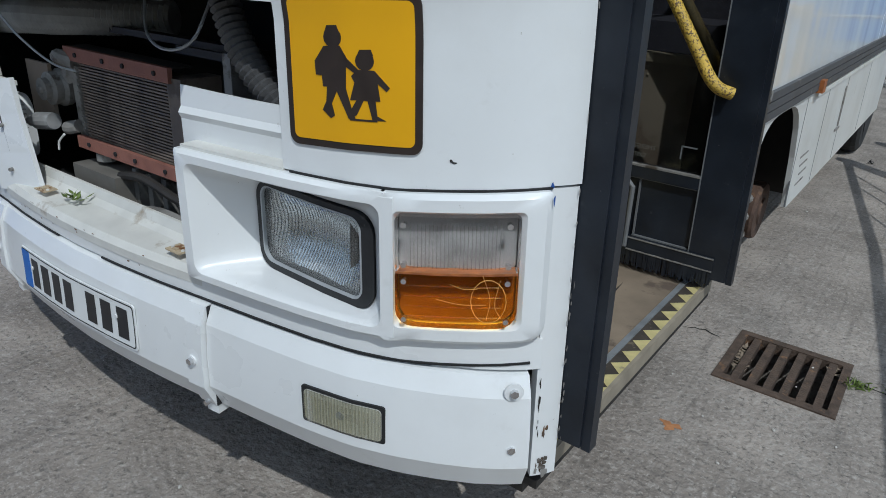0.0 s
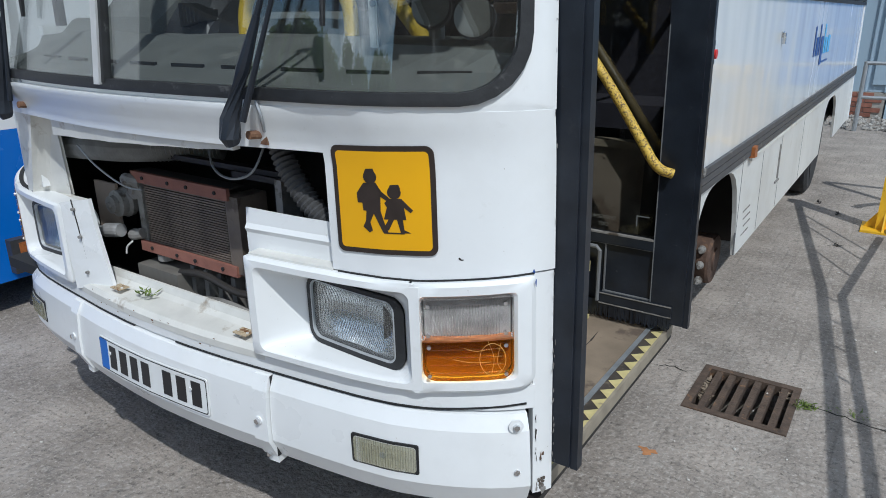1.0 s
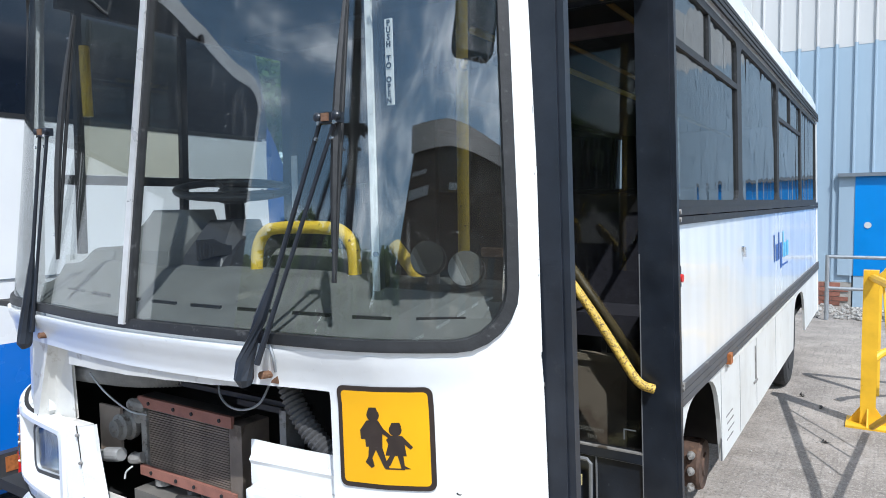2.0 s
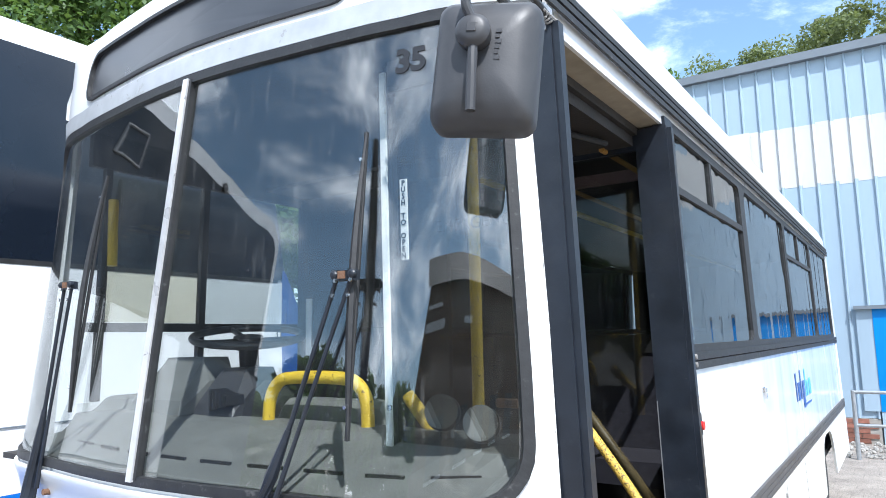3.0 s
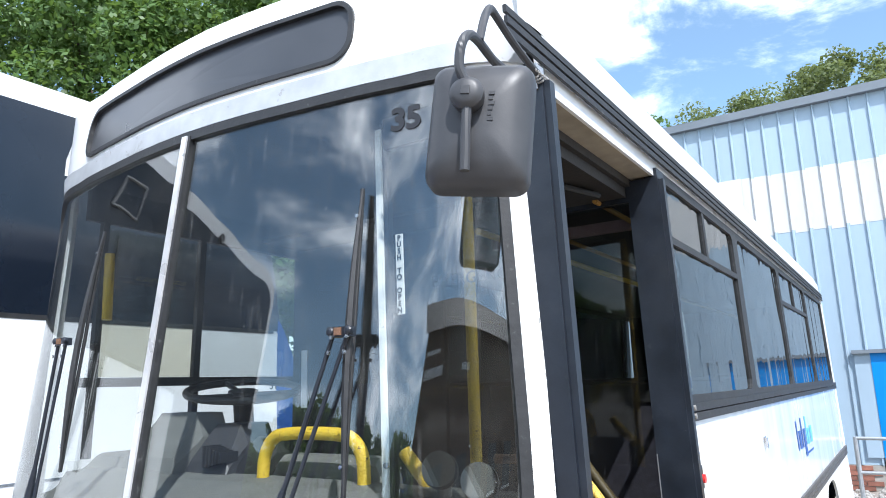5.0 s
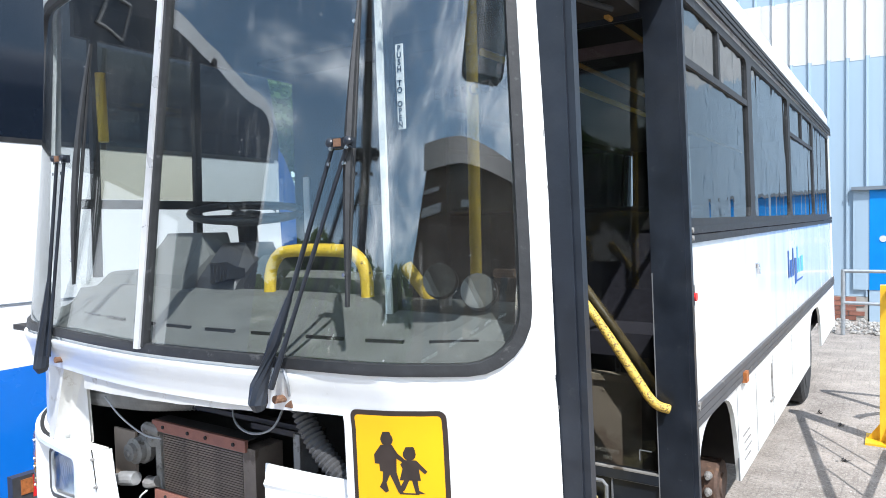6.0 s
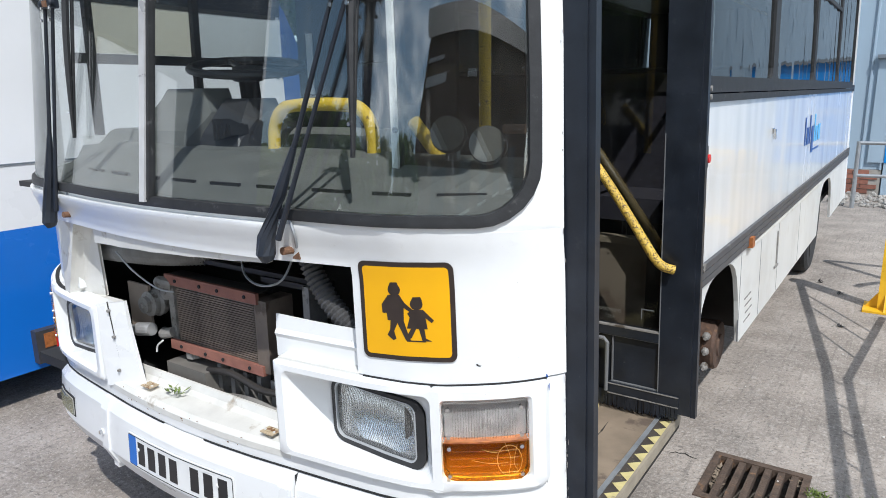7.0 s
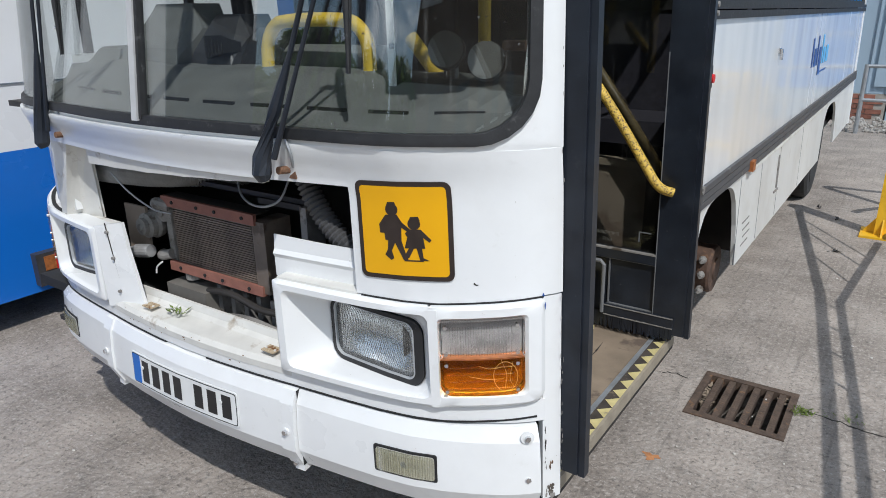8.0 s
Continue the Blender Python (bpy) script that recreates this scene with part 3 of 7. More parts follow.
def sheet(us, zs, d0, d1, place=skin):
    """A solid sheet over a grid of u and z, from d0 to d1 proud."""
    bm = bmesh.new()
    f = [[bm.verts.new(place(u, z, d1)) for z in zs] for u in us]
    b = [[bm.verts.new(place(u, z, d0)) for z in zs] for u in us]
    nu, nz = len(us), len(zs)
    for i in range(nu - 1):
        for j in range(nz - 1):
            bm.faces.new((f[i][j], f[i + 1][j], f[i + 1][j + 1], f[i][j + 1]))
            bm.faces.new((b[i][j], b[i][j + 1], b[i + 1][j + 1], b[i + 1][j]))
    for i in range(nu - 1):
        bm.faces.new((f[i][0], b[i][0], b[i + 1][0], f[i + 1][0]))
        bm.faces.new((f[i][-1], f[i + 1][-1], b[i + 1][-1], b[i][-1]))
    for j in range(nz - 1):
        bm.faces.new((f[0][j], f[0][j + 1], b[0][j + 1], b[0][j]))
        bm.faces.new((f[-1][j], b[-1][j], b[-1][j + 1], f[-1][j + 1]))
    return bm


def steps_of(a, b, n):
    return [a + (b - a) * k / n for k in range(n + 1)]


def lettering(name, text, size, m, mat, parent=None, depth=0.0008, spacing=1.0, align="LEFT", bold=0.0):
    """Raised letters in the built-in font."""
    curve = bpy.data.curves.new(name, "FONT")
    curve.body, curve.size, curve.extrude, curve.space_character, curve.align_x, curve.offset = text, size, depth, spacing, align, bold
    temp = bpy.data.objects.new(name, curve)
    me = bpy.data.meshes.new_from_object(temp)
    bpy.data.objects.remove(temp)
    me.materials.clear()
    me.materials.append(mat)
    ob = new(name, me)
    ob.matrix_world = m
    if parent:
        ob.parent = parent
    return ob


# ---------------------------------------------------------------- ground
def ground_sheet():
    """One sheet to the horizon, with a square hole for the drain."""
    bm = bmesh.new()
    xs = [-300, -30, -8, 1.178, 1.577, 6, 30, 300]
    ys = [-300, -30, -6, 1.540, 1.957, 9, 30, 300]
    v = [[bm.verts.new((x, y, 0)) for y in ys] for x in xs]
    for i in range(len(xs) - 1):
        for j in range(len(ys) - 1):
            if (i, j) != (3, 3):
                bm.faces.new((v[i][j], v[i + 1][j], v[i + 1][j + 1], v[i][j + 1]))
    hole = [v[3][3], v[4][3], v[4][4], v[3][4]]
    low = [bm.verts.new((p.co.x, p.co.y, -0.45)) for p in hole]
    for k in range(4):
        bm.faces.new((hole[k], hole[(k + 1) % 4], low[(k + 1) % 4], low[k]))
    bm.faces.new(low)
    return bm


ground = tagged(part("ground", ground_sheet(), CONCRETE), "weathered grey concrete yard with stains and cracks", "ground", kind="structure")

# ---------------------------------------------------------------- the coach
coach = thing("coach", "white single-deck school coach with its grille cover missing", "bus")

W0, W1, WZ0, WZ1 = u_of(-1.098), u_of(1.087), 1.375, 2.559
US = sorted(set([u_of(p[0]) for p in PLAN] + [-u_of(p[0]) for p in PLAN]))
WIDE = u_of(1.101) / u_of(1.087) - 1


def widen(u, z):
    """The windscreen's near edge runs outward toward its foot."""
    return u * (1 + WIDE * max(0.0, min(1.0, (2.56 - z) / 0.9))) if u > 0 else u


def flared(*args):
    return [(widen(u, z), z) for u, z in rounded(*args)]


opening = flared(W0, W1, WZ0, WZ1, 0.13, 6, 28)
around = rounded(-ARC_END, ARC_END, 1.345, 2.645, 0.002, 6, 28)
part("windscreen_surround", frame_ring(around, opening, -0.035, 0.0, 5), WHITE, coach, smooth=True)
part("windscreen_seal", frame_ring(flared(W0 - 0.014, W1 + 0.014, WZ0 - 0.017, WZ1 + 0.018, 0.142, 6, 28), flared(W0 + 0.013, W1 - 0.013, WZ0 + 0.009, WZ1 - 0.013, 0.120, 6, 28), -0.02, 0.010, 4), RUBBER, coach, "perished black rubber seal", True)
for side_ in (-1, 1):
    us = [u for u in steps_of(0.012, W1 - 0.015, 18)]
    us = [side_ * u for u in us]
    pane = part("windscreen_pane", sheet(us, steps_of(WZ0 + 0.01, WZ1 - 0.01, 8), -0.006, -0.002, lambda u, z, d: skin(widen(u, z), z, d)), GLASS, coach, "see-through glass with dried streaks", True)
    pane.visible_shadow = False
part("windscreen_bar", sheet([-0.002, 0.006, 0.015, 0.022], steps_of(WZ0 - 0.005, WZ1 - 0.0, 8), -0.01, 0.018), BAR_METAL, coach, "bright metal centre bar")
part("windscreen_bar_strip", sheet([0.022, 0.033], steps_of(WZ0, WZ1, 8), -0.01, 0.012), RUBBER, coach)
part("header_strip", sheet([u for u in US], [2.578, 2.60, 2.625, 2.645], 0.0, 0.010), SILVER, coach, "dull silver strip over the windscreen", True)

# head of the coach with the destination screen
DZ0, DZ1 = 2.68, 2.873
dest_out = rounded(-ARC_END, ARC_END, 2.645, 2.965, 0.002, 6, 28)
dest_in = rounded(u_of(-0.80), u_of(0.642), DZ0, DZ1, 0.07, 6, 28)
part("head_panel", frame_ring(dest_out, dest_in, -0.03, 0.0, 5), WHITE, coach, smooth=True)
part("destination_seal", frame_ring(rounded(u_of(-0.80) - 0.008, u_of(0.642) + 0.008, DZ0 - 0.008, DZ1 + 0.008, 0.078, 6, 28), rounded(u_of(-0.80) + 0.007, u_of(0.642) - 0.007, DZ0 + 0.007, DZ1 - 0.007, 0.064, 6, 28), -0.02, 0.01, 3), RUBBER, coach, smooth=True)
part("destination_screen", lens_plate(dest_in, -0.02, -0.006), GREY_SCREEN, coach, "blank dark grey destination screen", True)


def roof_mesh(inset=0.0):
    """The roof: crowned, rounded at the front and down to the gutters."""
    bm = bmesh.new()
    rows = []
    section = [(-1.0, 0.0), (-0.995, 0.07), (-0.96, 0.16), (-0.87, 0.25), (-0.7, 0.31), (-0.4, 0.345), (0, 0.36), (0.4, 0.345), (0.7, 0.31), (0.87, 0.25), (0.96, 0.16), (0.995, 0.07), (1.0, 0.0)]
    half = 1.15 * narrow(2.66)
    for y in (0.40, 0.9, 1.36, 2, 4, 6, 7.70):
        rows.append([bm.verts.new(((half + 0.0055 * max(0.0, y - 1.45)) * sx, y, 2.70 + sz)) for sx, sz in section])
    rows.append([bm.verts.new((half * sx * 0.99, 7.80, 2.68 + sz * 0.85)) for sx, sz in section])
    rows.append([bm.verts.new((half * sx * 0.99, 7.80, 2.6)) for sx, sz in section])
    for a, b in zip(rows, rows[1:]):
        for k in range(len(section) - 1):
            bm.faces.new((a[k], a[k + 1], b[k + 1], b[k]))
    # the front dome down to the head panel
    lip = []
    for f in (0.35, 0.7, 1.0):
        ring = []
        for (sx, sz), v in zip(section, rows[0]):
            x = half * sx
            goal = skin(u_of(max(-1.142, min(1.137, x / taper(2.95)))), 2.962, 0.0)
            if abs(sx) > 0.99:
                goal = Vector((goal.x, 0.29, 2.70 + sz))
            elif abs(sx) > 0.9:
                goal = Vector((goal.x, goal.y, min(goal.z, 2.70 + sz)))
            w = f
            p = v.co.lerp(goal, w)
            p.z = v.co.z + (goal.z - v.co.z) * (1 - math.cos(w * math.pi / 2))
            ring.append(bm.verts.new(p))
        lip.append(ring)
    chain = [rows[0]] + lip
    for a, b in zip(chain, chain[1:]):
        for k in range(len(section) - 1):
            bm.faces.new((a[k], b[k], b[k + 1], a[k + 1]))
    if inset:
        for v in bm.verts:
            v.co = Vector((v.co.x * (1 - inset / 1.1), v.co.y + inset * (v.co.y < 0.6), v.co.z - inset))
    return bm


part("roof", roof_mesh(), WHITE, coach, "white coach roof", True)
part("roof_lining", roof_mesh(0.03), LINER, coach, "roof lining, darkened for the dim saloon", True)


def side_x(y, z):
    """The coach's side leans in with height and widens a little toward the tail."""
    return 1.15 * narrow(z) + 0.0055 * max(0.0, y - 1.45)


def flank(x_sign, y0, y1, z0, z1, thick=0.03, ny=1, nz=4, out=0.0):
    """A piece of the coach's side wall."""
    def spot(y, z, d):
        return (x_sign * (side_x(y, z) + d), y, z)
    ys, zs = steps_of(y0, y1, ny), steps_of(z0, z1, nz)
    return sheet(ys, zs, out - thick, out, spot)


# near side: waist, pillars, windows, mouldings and skirt
BACK = 7.76
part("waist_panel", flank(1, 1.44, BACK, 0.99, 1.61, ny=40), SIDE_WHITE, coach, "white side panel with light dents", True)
part("cant_rail", flank(1, 0.42, BACK, 2.56, 2.70), WHITE, coach)
part("gutter", flank(1, 0.17, BACK, 2.585, 2.605, 0.01, 1, 1, 0.022), RUBBER, coach, "black ribbed gutter strip")
part("gutter", flank(1, 0.17, BACK, 2.615, 2.635, 0.01, 1, 1, 0.022), RUBBER, coach)
part("gutter", flank(1, 0.17, BACK, 2.645, 2.665, 0.01, 1, 1, 0.02), RUBBER, coach)
for z in (1.605, 1.64):
    part("belt_strip", flank(1, 1.44, BACK, z, z + 0.03, 0.02, 1, 1, 0.012), RUBBER, coach, "ribbed black belt strip")
for z in (0.905, 0.935, 0.965):
    part("side_moulding", flank(1, 1.47, BACK, z, z + 0.026, 0.02, 1, 1, 0.014), MOULD, coach, "ribbed dark grey moulding")
WINDOWS = ((1.47, 2.80, True), (2.90, 4.36, False), (4.44, 5.95, True), (6.03, 7.50, False))
for y0, y1, vents in WINDOWS:
    win = part("side_window", frame_ring(rounded(y0 - 0.05, y1 + 0.05, 1.665, 2.57, 0.003, 3, 4), rounded(y0 + 0.012, y1 - 0.012, 1.70, 2.53, 0.05, 3, 4), -0.02, 0.006, 1, lambda y, z, d: (side_x(y, z) + d, y, z)), RUBBER, coach)
    glass = part("pane", flank(1, y0, y1, 1.69, 2.54, 0.004, 1, 1, -0.006), SIDE_GLASS, win)
    glass.visible_shadow = False
    if vents:
        part("transom", flank(1, y0, y1, 2.285, 2.315, 0.02, 1, 1, 0.005), RUBBER, win)
        part("vent_bar", flank(1, (y0 + y1) / 2 - 0.02, (y0 + y1) / 2 + 0.02, 2.315, 2.54, 0.02, 1, 1, 0.004), RUBBER, win)
part("tail_post", flank(1, BACK - 0.06, BACK, 0.42, 2.60, 0.04, 1, 4, 0.006), WHITE, coach)


def skirt_mesh():
    """Skirt with the two wheel arches cut from it."""
    bm = bmesh.new()
    arches = ((1.88, 0.40, 0.45, 0.44), (5.79, 0.48, 0.45, 0.40))
    prev = None
    ys = sorted(set(steps_of(1.47, BACK, 120)))
    for y in ys:
        low = 0.43
        for c, half, z, rise in arches:
            if abs(y - c) < half:
                low = z + rise * (1 - (abs(y - c) / half) ** 3.8) ** 0.5
        row = [bm.verts.new((side_x(y, z) + d, y, z)) for d in (0.0, -0.02) for z in (low, (low + 0.905) / 2, 0.905)]
        if prev:
            for a, b in ((0, 1), (1, 2)):
                bm.faces.new((prev[a], row[a], row[b], prev[b]))
                bm.faces.new((prev[a + 3], prev[b + 3], row[b + 3], row[a + 3]))
            bm.faces.new((prev[0], prev[3], row[3], row[0]))
        prev = row
    return bm


part("skirt", skirt_mesh(), SKIRT_WHITE, coach, "scuffed white skirt with wheel arches", False)
for y in (2.28, 2.78, 3.34, 4.2):
    part("skirt_joint", flank(1, y, y + 0.006, 0.44, 0.885, 0.006, 1, 1, 0.001), FAINT, coach)

# off side, seen through the windows
part("far_waist_panel", flank(-1, 0.40, BACK, 0.43, 1.50), COACH_WHITE, coach)
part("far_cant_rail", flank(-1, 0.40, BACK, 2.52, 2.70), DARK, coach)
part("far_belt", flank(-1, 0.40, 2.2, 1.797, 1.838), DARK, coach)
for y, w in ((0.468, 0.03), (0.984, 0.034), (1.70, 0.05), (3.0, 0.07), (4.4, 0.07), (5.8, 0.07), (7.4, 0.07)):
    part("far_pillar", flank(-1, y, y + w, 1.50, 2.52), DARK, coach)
part("far_pane", flank(-1, 2.2, BACK, 1.5, 2.52, 0.004, 1, 1, -0.01), FAR_GLASS, coach).visible_shadow = False
# tail wall coloured dark in place of shade at the saloon's end
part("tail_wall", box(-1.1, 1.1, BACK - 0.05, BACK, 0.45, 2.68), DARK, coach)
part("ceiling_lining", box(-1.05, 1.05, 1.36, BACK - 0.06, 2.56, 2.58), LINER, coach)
part("saloon_floor", box(-1.1, 0.62, 0.1, BACK - 0.06, 0.60, 0.64), DARK, coach)
part("saloon_floor", box(0.62, 0.70, 1.50, 2.65, 0.60, 0.64), DARK, coach)
part("saloon_floor", box(0.62, 1.12, 2.65, BACK - 0.06, 0.60, 0.64), DARK, coach)

# lower front: panels round the grille opening
def band(name, x0, x1, z0, z1, d0, d1, mat, label="", nu=16, nz=3, smooth=True):
    return part(name, sheet(steps_of(u_of(x0), u_of(x1), nu), steps_of(z0, z1, nz), d0, d1), mat, coach, label, smooth)



def proud_sill(u, z, d):
    """The sill stands proud over the grille and runs out toward the near corner."""
    f = max(0.0, min(1.0, (0.685 - u) / 0.30)) * max(0.0, min(1.0, (1.37 - z) / 0.03))
    return skin(u, z, d + 0.020 * f * f * (3 - 2 * f))


part("windscreen_sill", sheet(steps_of(u_of(-1.142), u_of(0.685), 44), steps_of(1.245, 1.346, 14), -0.04, 0.0, proud_sill), WHITE, coach, "white sill panel under the windscreen", True)


def tip(u):
    """The lower panels' seams climb toward the corner."""
    f = max(0.0, min(1.0, (abs(u) - u_of(0.90)) / (u_of(1.12) - u_of(0.90))))
    return 0.020 * f


part("front_panel", sheet(steps_of(u_of(0.685), u_of(1.142), 24), steps_of(0.970, 1.346, 24), -0.03, 0.0, lambda u, z, d: skin(u, z + tip(u) * max(0.0, 1 - (z - 0.97) / 0.2), d)), WHITE, coach, "white curved corner panel", True)
band("front_panel", -1.142, -0.66, 0.985, 1.246, -0.05, -0.02, WHITE)
band("corner_panel", 1.112, 1.142, 0.40, 0.985, -0.03, -0.004, WHITE, "chipped white corner panel", nu=4)
band("corner_panel", -1.142, -1.112, 0.40, 0.985, -0.03, -0.004, WHITE, nu=4)
band("lower_valance", -0.44, 0.44, 0.645, 0.682, -0.05, 0.0, WHITE, nu=20)
band("lower_valance", 0.44, 1.115, 0.645, 0.706, -0.05, 0.0, WHITE, nu=20)
band("lower_valance", -1.142, -0.44, 0.645, 0.706, -0.05, 0.0, WHITE, nu=20)

# bumper in three pieces
BP = [(0.386, -0.02), (0.389, 0.002), (0.450, 0.030), (0.52, 0.029), (0.598, 0.022), (0.636, 0.004), (0.640, -0.02)]


def bumper_mesh(x0, x1, grow=0.0, n=30):
    bm = bmesh.new()
    rows = []
    for u in steps_of(u_of(x0), u_of(x1), n):
        rows.append([bm.verts.new(skin(u, z, d + grow)) for z, d in BP] + [bm.verts.new(skin(u, z, -0.05)) for z, _ in BP[::-1]])
    m = len(rows[0])
    for a, b in zip(rows, rows[1:]):
        for k in range(m):
            bm.faces.new((a[k], a[(k + 1) % m], b[(k + 1) % m], b[k]))
    bm.faces.new(rows[0])
    bm.faces.new(rows[-1][::-1])
    return bm


EARLIER = set(scene.objects)
bumper = thing("front_bumper", "white three-piece front bumper with bolted joints", "bumper")
part("bumper_centre", bumper_mesh(-0.464, 0.464, 0.006), WHITE, bumper, smooth=True, sharp=12)
part("bumper_corner", bumper_mesh(0.467, 1.100), WHITE, bumper, smooth=True, sharp=12)
part("bumper_corner", bumper_mesh(-1.100, -0.467), WHITE, bumper, smooth=True, sharp=12)


# ---------------------------------------------------------------- lamp housings
def lamp_housing(s, x_in):
    """The moulded housing round a headlamp and a front indicator; s is the side, x_in its inner end."""
    def side_skin(u, z, d=0.0):
        return skin(s * u, z + tip(u), d)
    box_ = thing("lamp_housing", "white moulded housing round a headlamp and indicator", "lamp housing", "lamp housings of the coach")
    Z0, Z1, XM = 0.692, 0.966, 0.885
    ui, um, uo = u_of(x_in), u_of(XM), u_of(1.112)
    rim = rounded(u_of(x_in + 0.04), u_of(0.874), 0.718, 0.938, 0.025, 5, 8)
    lamp = rounded(u_of(0.536), u_of(0.852), 0.720, 0.908, 0.04, 5, 8)

    def sunk(u):
        return -0.085 + 0.062 * max(0.0, min(1.0, (u - u_of(0.536)) / (u_of(0.852) - u_of(0.536))))
    outer = rounded(ui, um, Z0, Z1, (0.003, 0.008, 0.012, 0.003), 5, 8)
    bm = bmesh.new()
    rows = [[bm.verts.new(side_skin(u, z, -0.05)) for u, z in outer]]
    rows.append([bm.verts.new(side_skin(u, z, 0.020 if u > um - 0.004 else 0.012)) for u, z in outer])
    soft = [(a[0] + (b[0] - a[0]) * 0.25, a[1] + (b[1] - a[1]) * 0.25) for a, b in zip(outer, rim)]
    rows.append([bm.verts.new(side_skin(u, z, 0.020)) for u, z in soft])
    soft = [(a[0] + (b[0] - a[0]) * 0.8, a[1] + (b[1] - a[1]) * 0.8) for a, b in zip(outer, rim)]
    rows.append([bm.verts.new(side_skin(u, z, 0.020)) for u, z in soft])
    rows.append([bm.verts.new(side_skin(u, z, 0.010)) for u, z in rim])
    for f in (0.12, 0.5, 0.9, 1.0):
        mid = [(a[0] + (b[0] - a[0]) * f, a[1] + (b[1] - a[1]) * f) for a, b in zip(rim, lamp)]
        rows.append([bm.verts.new(side_skin(u, z, 0.006 * (1 - f) + sunk(u) * min(1.0, f * 1.15) - (0.006 if f > 0.95 else 0))) for u, z in mid])
    rows.append([bm.verts.new(side_skin(u, z, sunk(u) - 0.05)) for u, z in lamp])
    n = len(outer)
    for a, b in zip(rows, rows[1:]):
        for k in range(n):
            bm.faces.new((a[k], a[(k + 1) % n], b[(k + 1) % n], b[k]))
    part("recess_body", bm, WHITE, box_, smooth=True)
    ind = rounded(u_of(0.900), u_of(1.077), 0.726, 0.932, 0.012, 5, 8)
    out2 = rounded(um, uo, Z0, Z1, (0.008, 0.003, 0.003, 0.035), 5, 8)
    bm = bmesh.new()
    rows = [[bm.verts.new(side_skin(u, z, -0.05)) for u, z in out2], [bm.verts.new(side_skin(u, z, 0.020 if u < um + 0.004 else 0.012)) for u, z in out2]]
    for f, d in ((0.25, 0.020), (0.85, 0.020), (1.0, 0.012)):
        rows.append([bm.verts.new(side_skin(a[0] + (b[0] - a[0]) * f, a[1] + (b[1] - a[1]) * f, d)) for a, b in zip(out2, ind)])
    rows.append([bm.verts.new(side_skin(u, z, -0.03)) for u, z in ind])
    for a, b in zip(rows, rows[1:]):
        for k in range(n):
            bm.faces.new((a[k], a[(k + 1) % n], b[(k + 1) % n], b[k]))
    part("indicator_body", bm, WHITE, box_, smooth=True)

    prof = [(Z0, 0.0125), (Z0 + 0.0078, 0.0207), (0.76, 0.0207), (0.83, 0.0207), (0.90, 0.0207), (Z1 - 0.0075, 0.0207), (Z1, 0.0125)]
    heights, proud = [p[0] for p in prof], [p[1] for p in prof]
    part("bridge", sheet([u_of(x) for x in (0.8765, 0.882, 0.892, 0.8985)], heights, -0.05, 0.0, lambda u, z, d: side_skin(u, z, d + float(np.interp(z, heights, proud)))), WHITE, box_, smooth=True)
    part("upper_seam", sheet(steps_of(u_of(0.70), u_of(1.112), 12), [0.9662, 0.9698], -0.01, 0.0035, side_skin), DARK, box_)
    part("lower_seam", sheet(steps_of(u_of(0.10), u_of(1.10), 20), [0.6405, 0.6445], -0.03, 0.003, side_skin), DARK, box_)

    # headlamp: bezel, reflector and fluted lens
    head = thing("headlamp", "rectangular headlamp with a fluted clear lens in a black bezel", "headlamp", "headlamps of the coach")

    def sunk_skin(u, z, d=0.0):
        return skin(s * u, z, d + sunk(u))
    glass_loop = rounded(u_of(0.551), u_of(0.826), 0.736, 0.896, 0.026, 5, 8)
    part("bezel", frame_ring(lamp, glass_loop, -0.03, 0.006, 2, sunk_skin), RUBBER, head, "black rubber bezel", True)

    def bowl_skin(u, z, d=0.0):
        cu, cz = (u_of(0.551) + u_of(0.826)) / 2, 0.816
        r = min(1.0, math.hypot((u - cu) / 0.14, (z - cz) / 0.088))
        return skin(s * u, z, d + sunk(u) - 0.06 + 0.05 * r * r)
    part("reflector", lens_plate(shrink(glass_loop, 1.05), -0.012, -0.008, bowl_skin, (1.0, 0.85, 0.7, 0.5, 0.3, 0.1)), HEAD_SHINE, head, "silvered reflector", True)
    lens = part("lens", lens_plate(glass_loop, -0.003, 0.001, sunk_skin, (1.0, 0.93, 0.75, 0.5, 0.25, 0.06), 0.006), LENS_CLEAR, head, "clear glass lens", True)
    lens.visible_shadow = False
    part("lens_rim", frame_ring(shrink(glass_loop, 1.012), shrink(glass_loop, 0.986), -0.002, 0.007, 1, sunk_skin), SILVER, head, "dull metal rim")
    u0, u1 = u_of(0.560), u_of(0.818)
    for k in range(34):
        u = u0 + (u1 - u0) * (k + 0.5) / 34
        fade = min(1.0, 2.5 * min(k + 1, 34 - k) / 34 + 0.55)
        zs = (0.818 + 0.068 * fade, 0.818 + 0.006) if k % 2 else (0.818 + 0.066 * fade, 0.818 - 0.062 * fade)
        flute = part("flute", tube([sunk_skin(u, zs[0], 0.004), sunk_skin(u, (zs[0] + zs[1]) / 2, 0.006), sunk_skin(u, zs[1], 0.004)], 0.0016, 5), LENS_CLEAR, head)
        flute.visible_shadow = False

    # indicator: milky upper half, amber lower half
    lamp2 = thing("front_indicator", "front lamp with milky upper half and amber lower half", "indicator lamp", "front indicators of the coach")
    up = rounded(u_of(0.902), u_of(1.075), 0.8292, 0.930, 0.008, 4, 6)
    low = rounded(u_of(0.902), u_of(1.075), 0.728, 0.8288, (0.004, 0.004, 0.030, 0.030), 4, 6)
    part("backing", lens_plate(up, -0.02, -0.012, side_skin), MILK_BACK, lamp2, smooth=True)
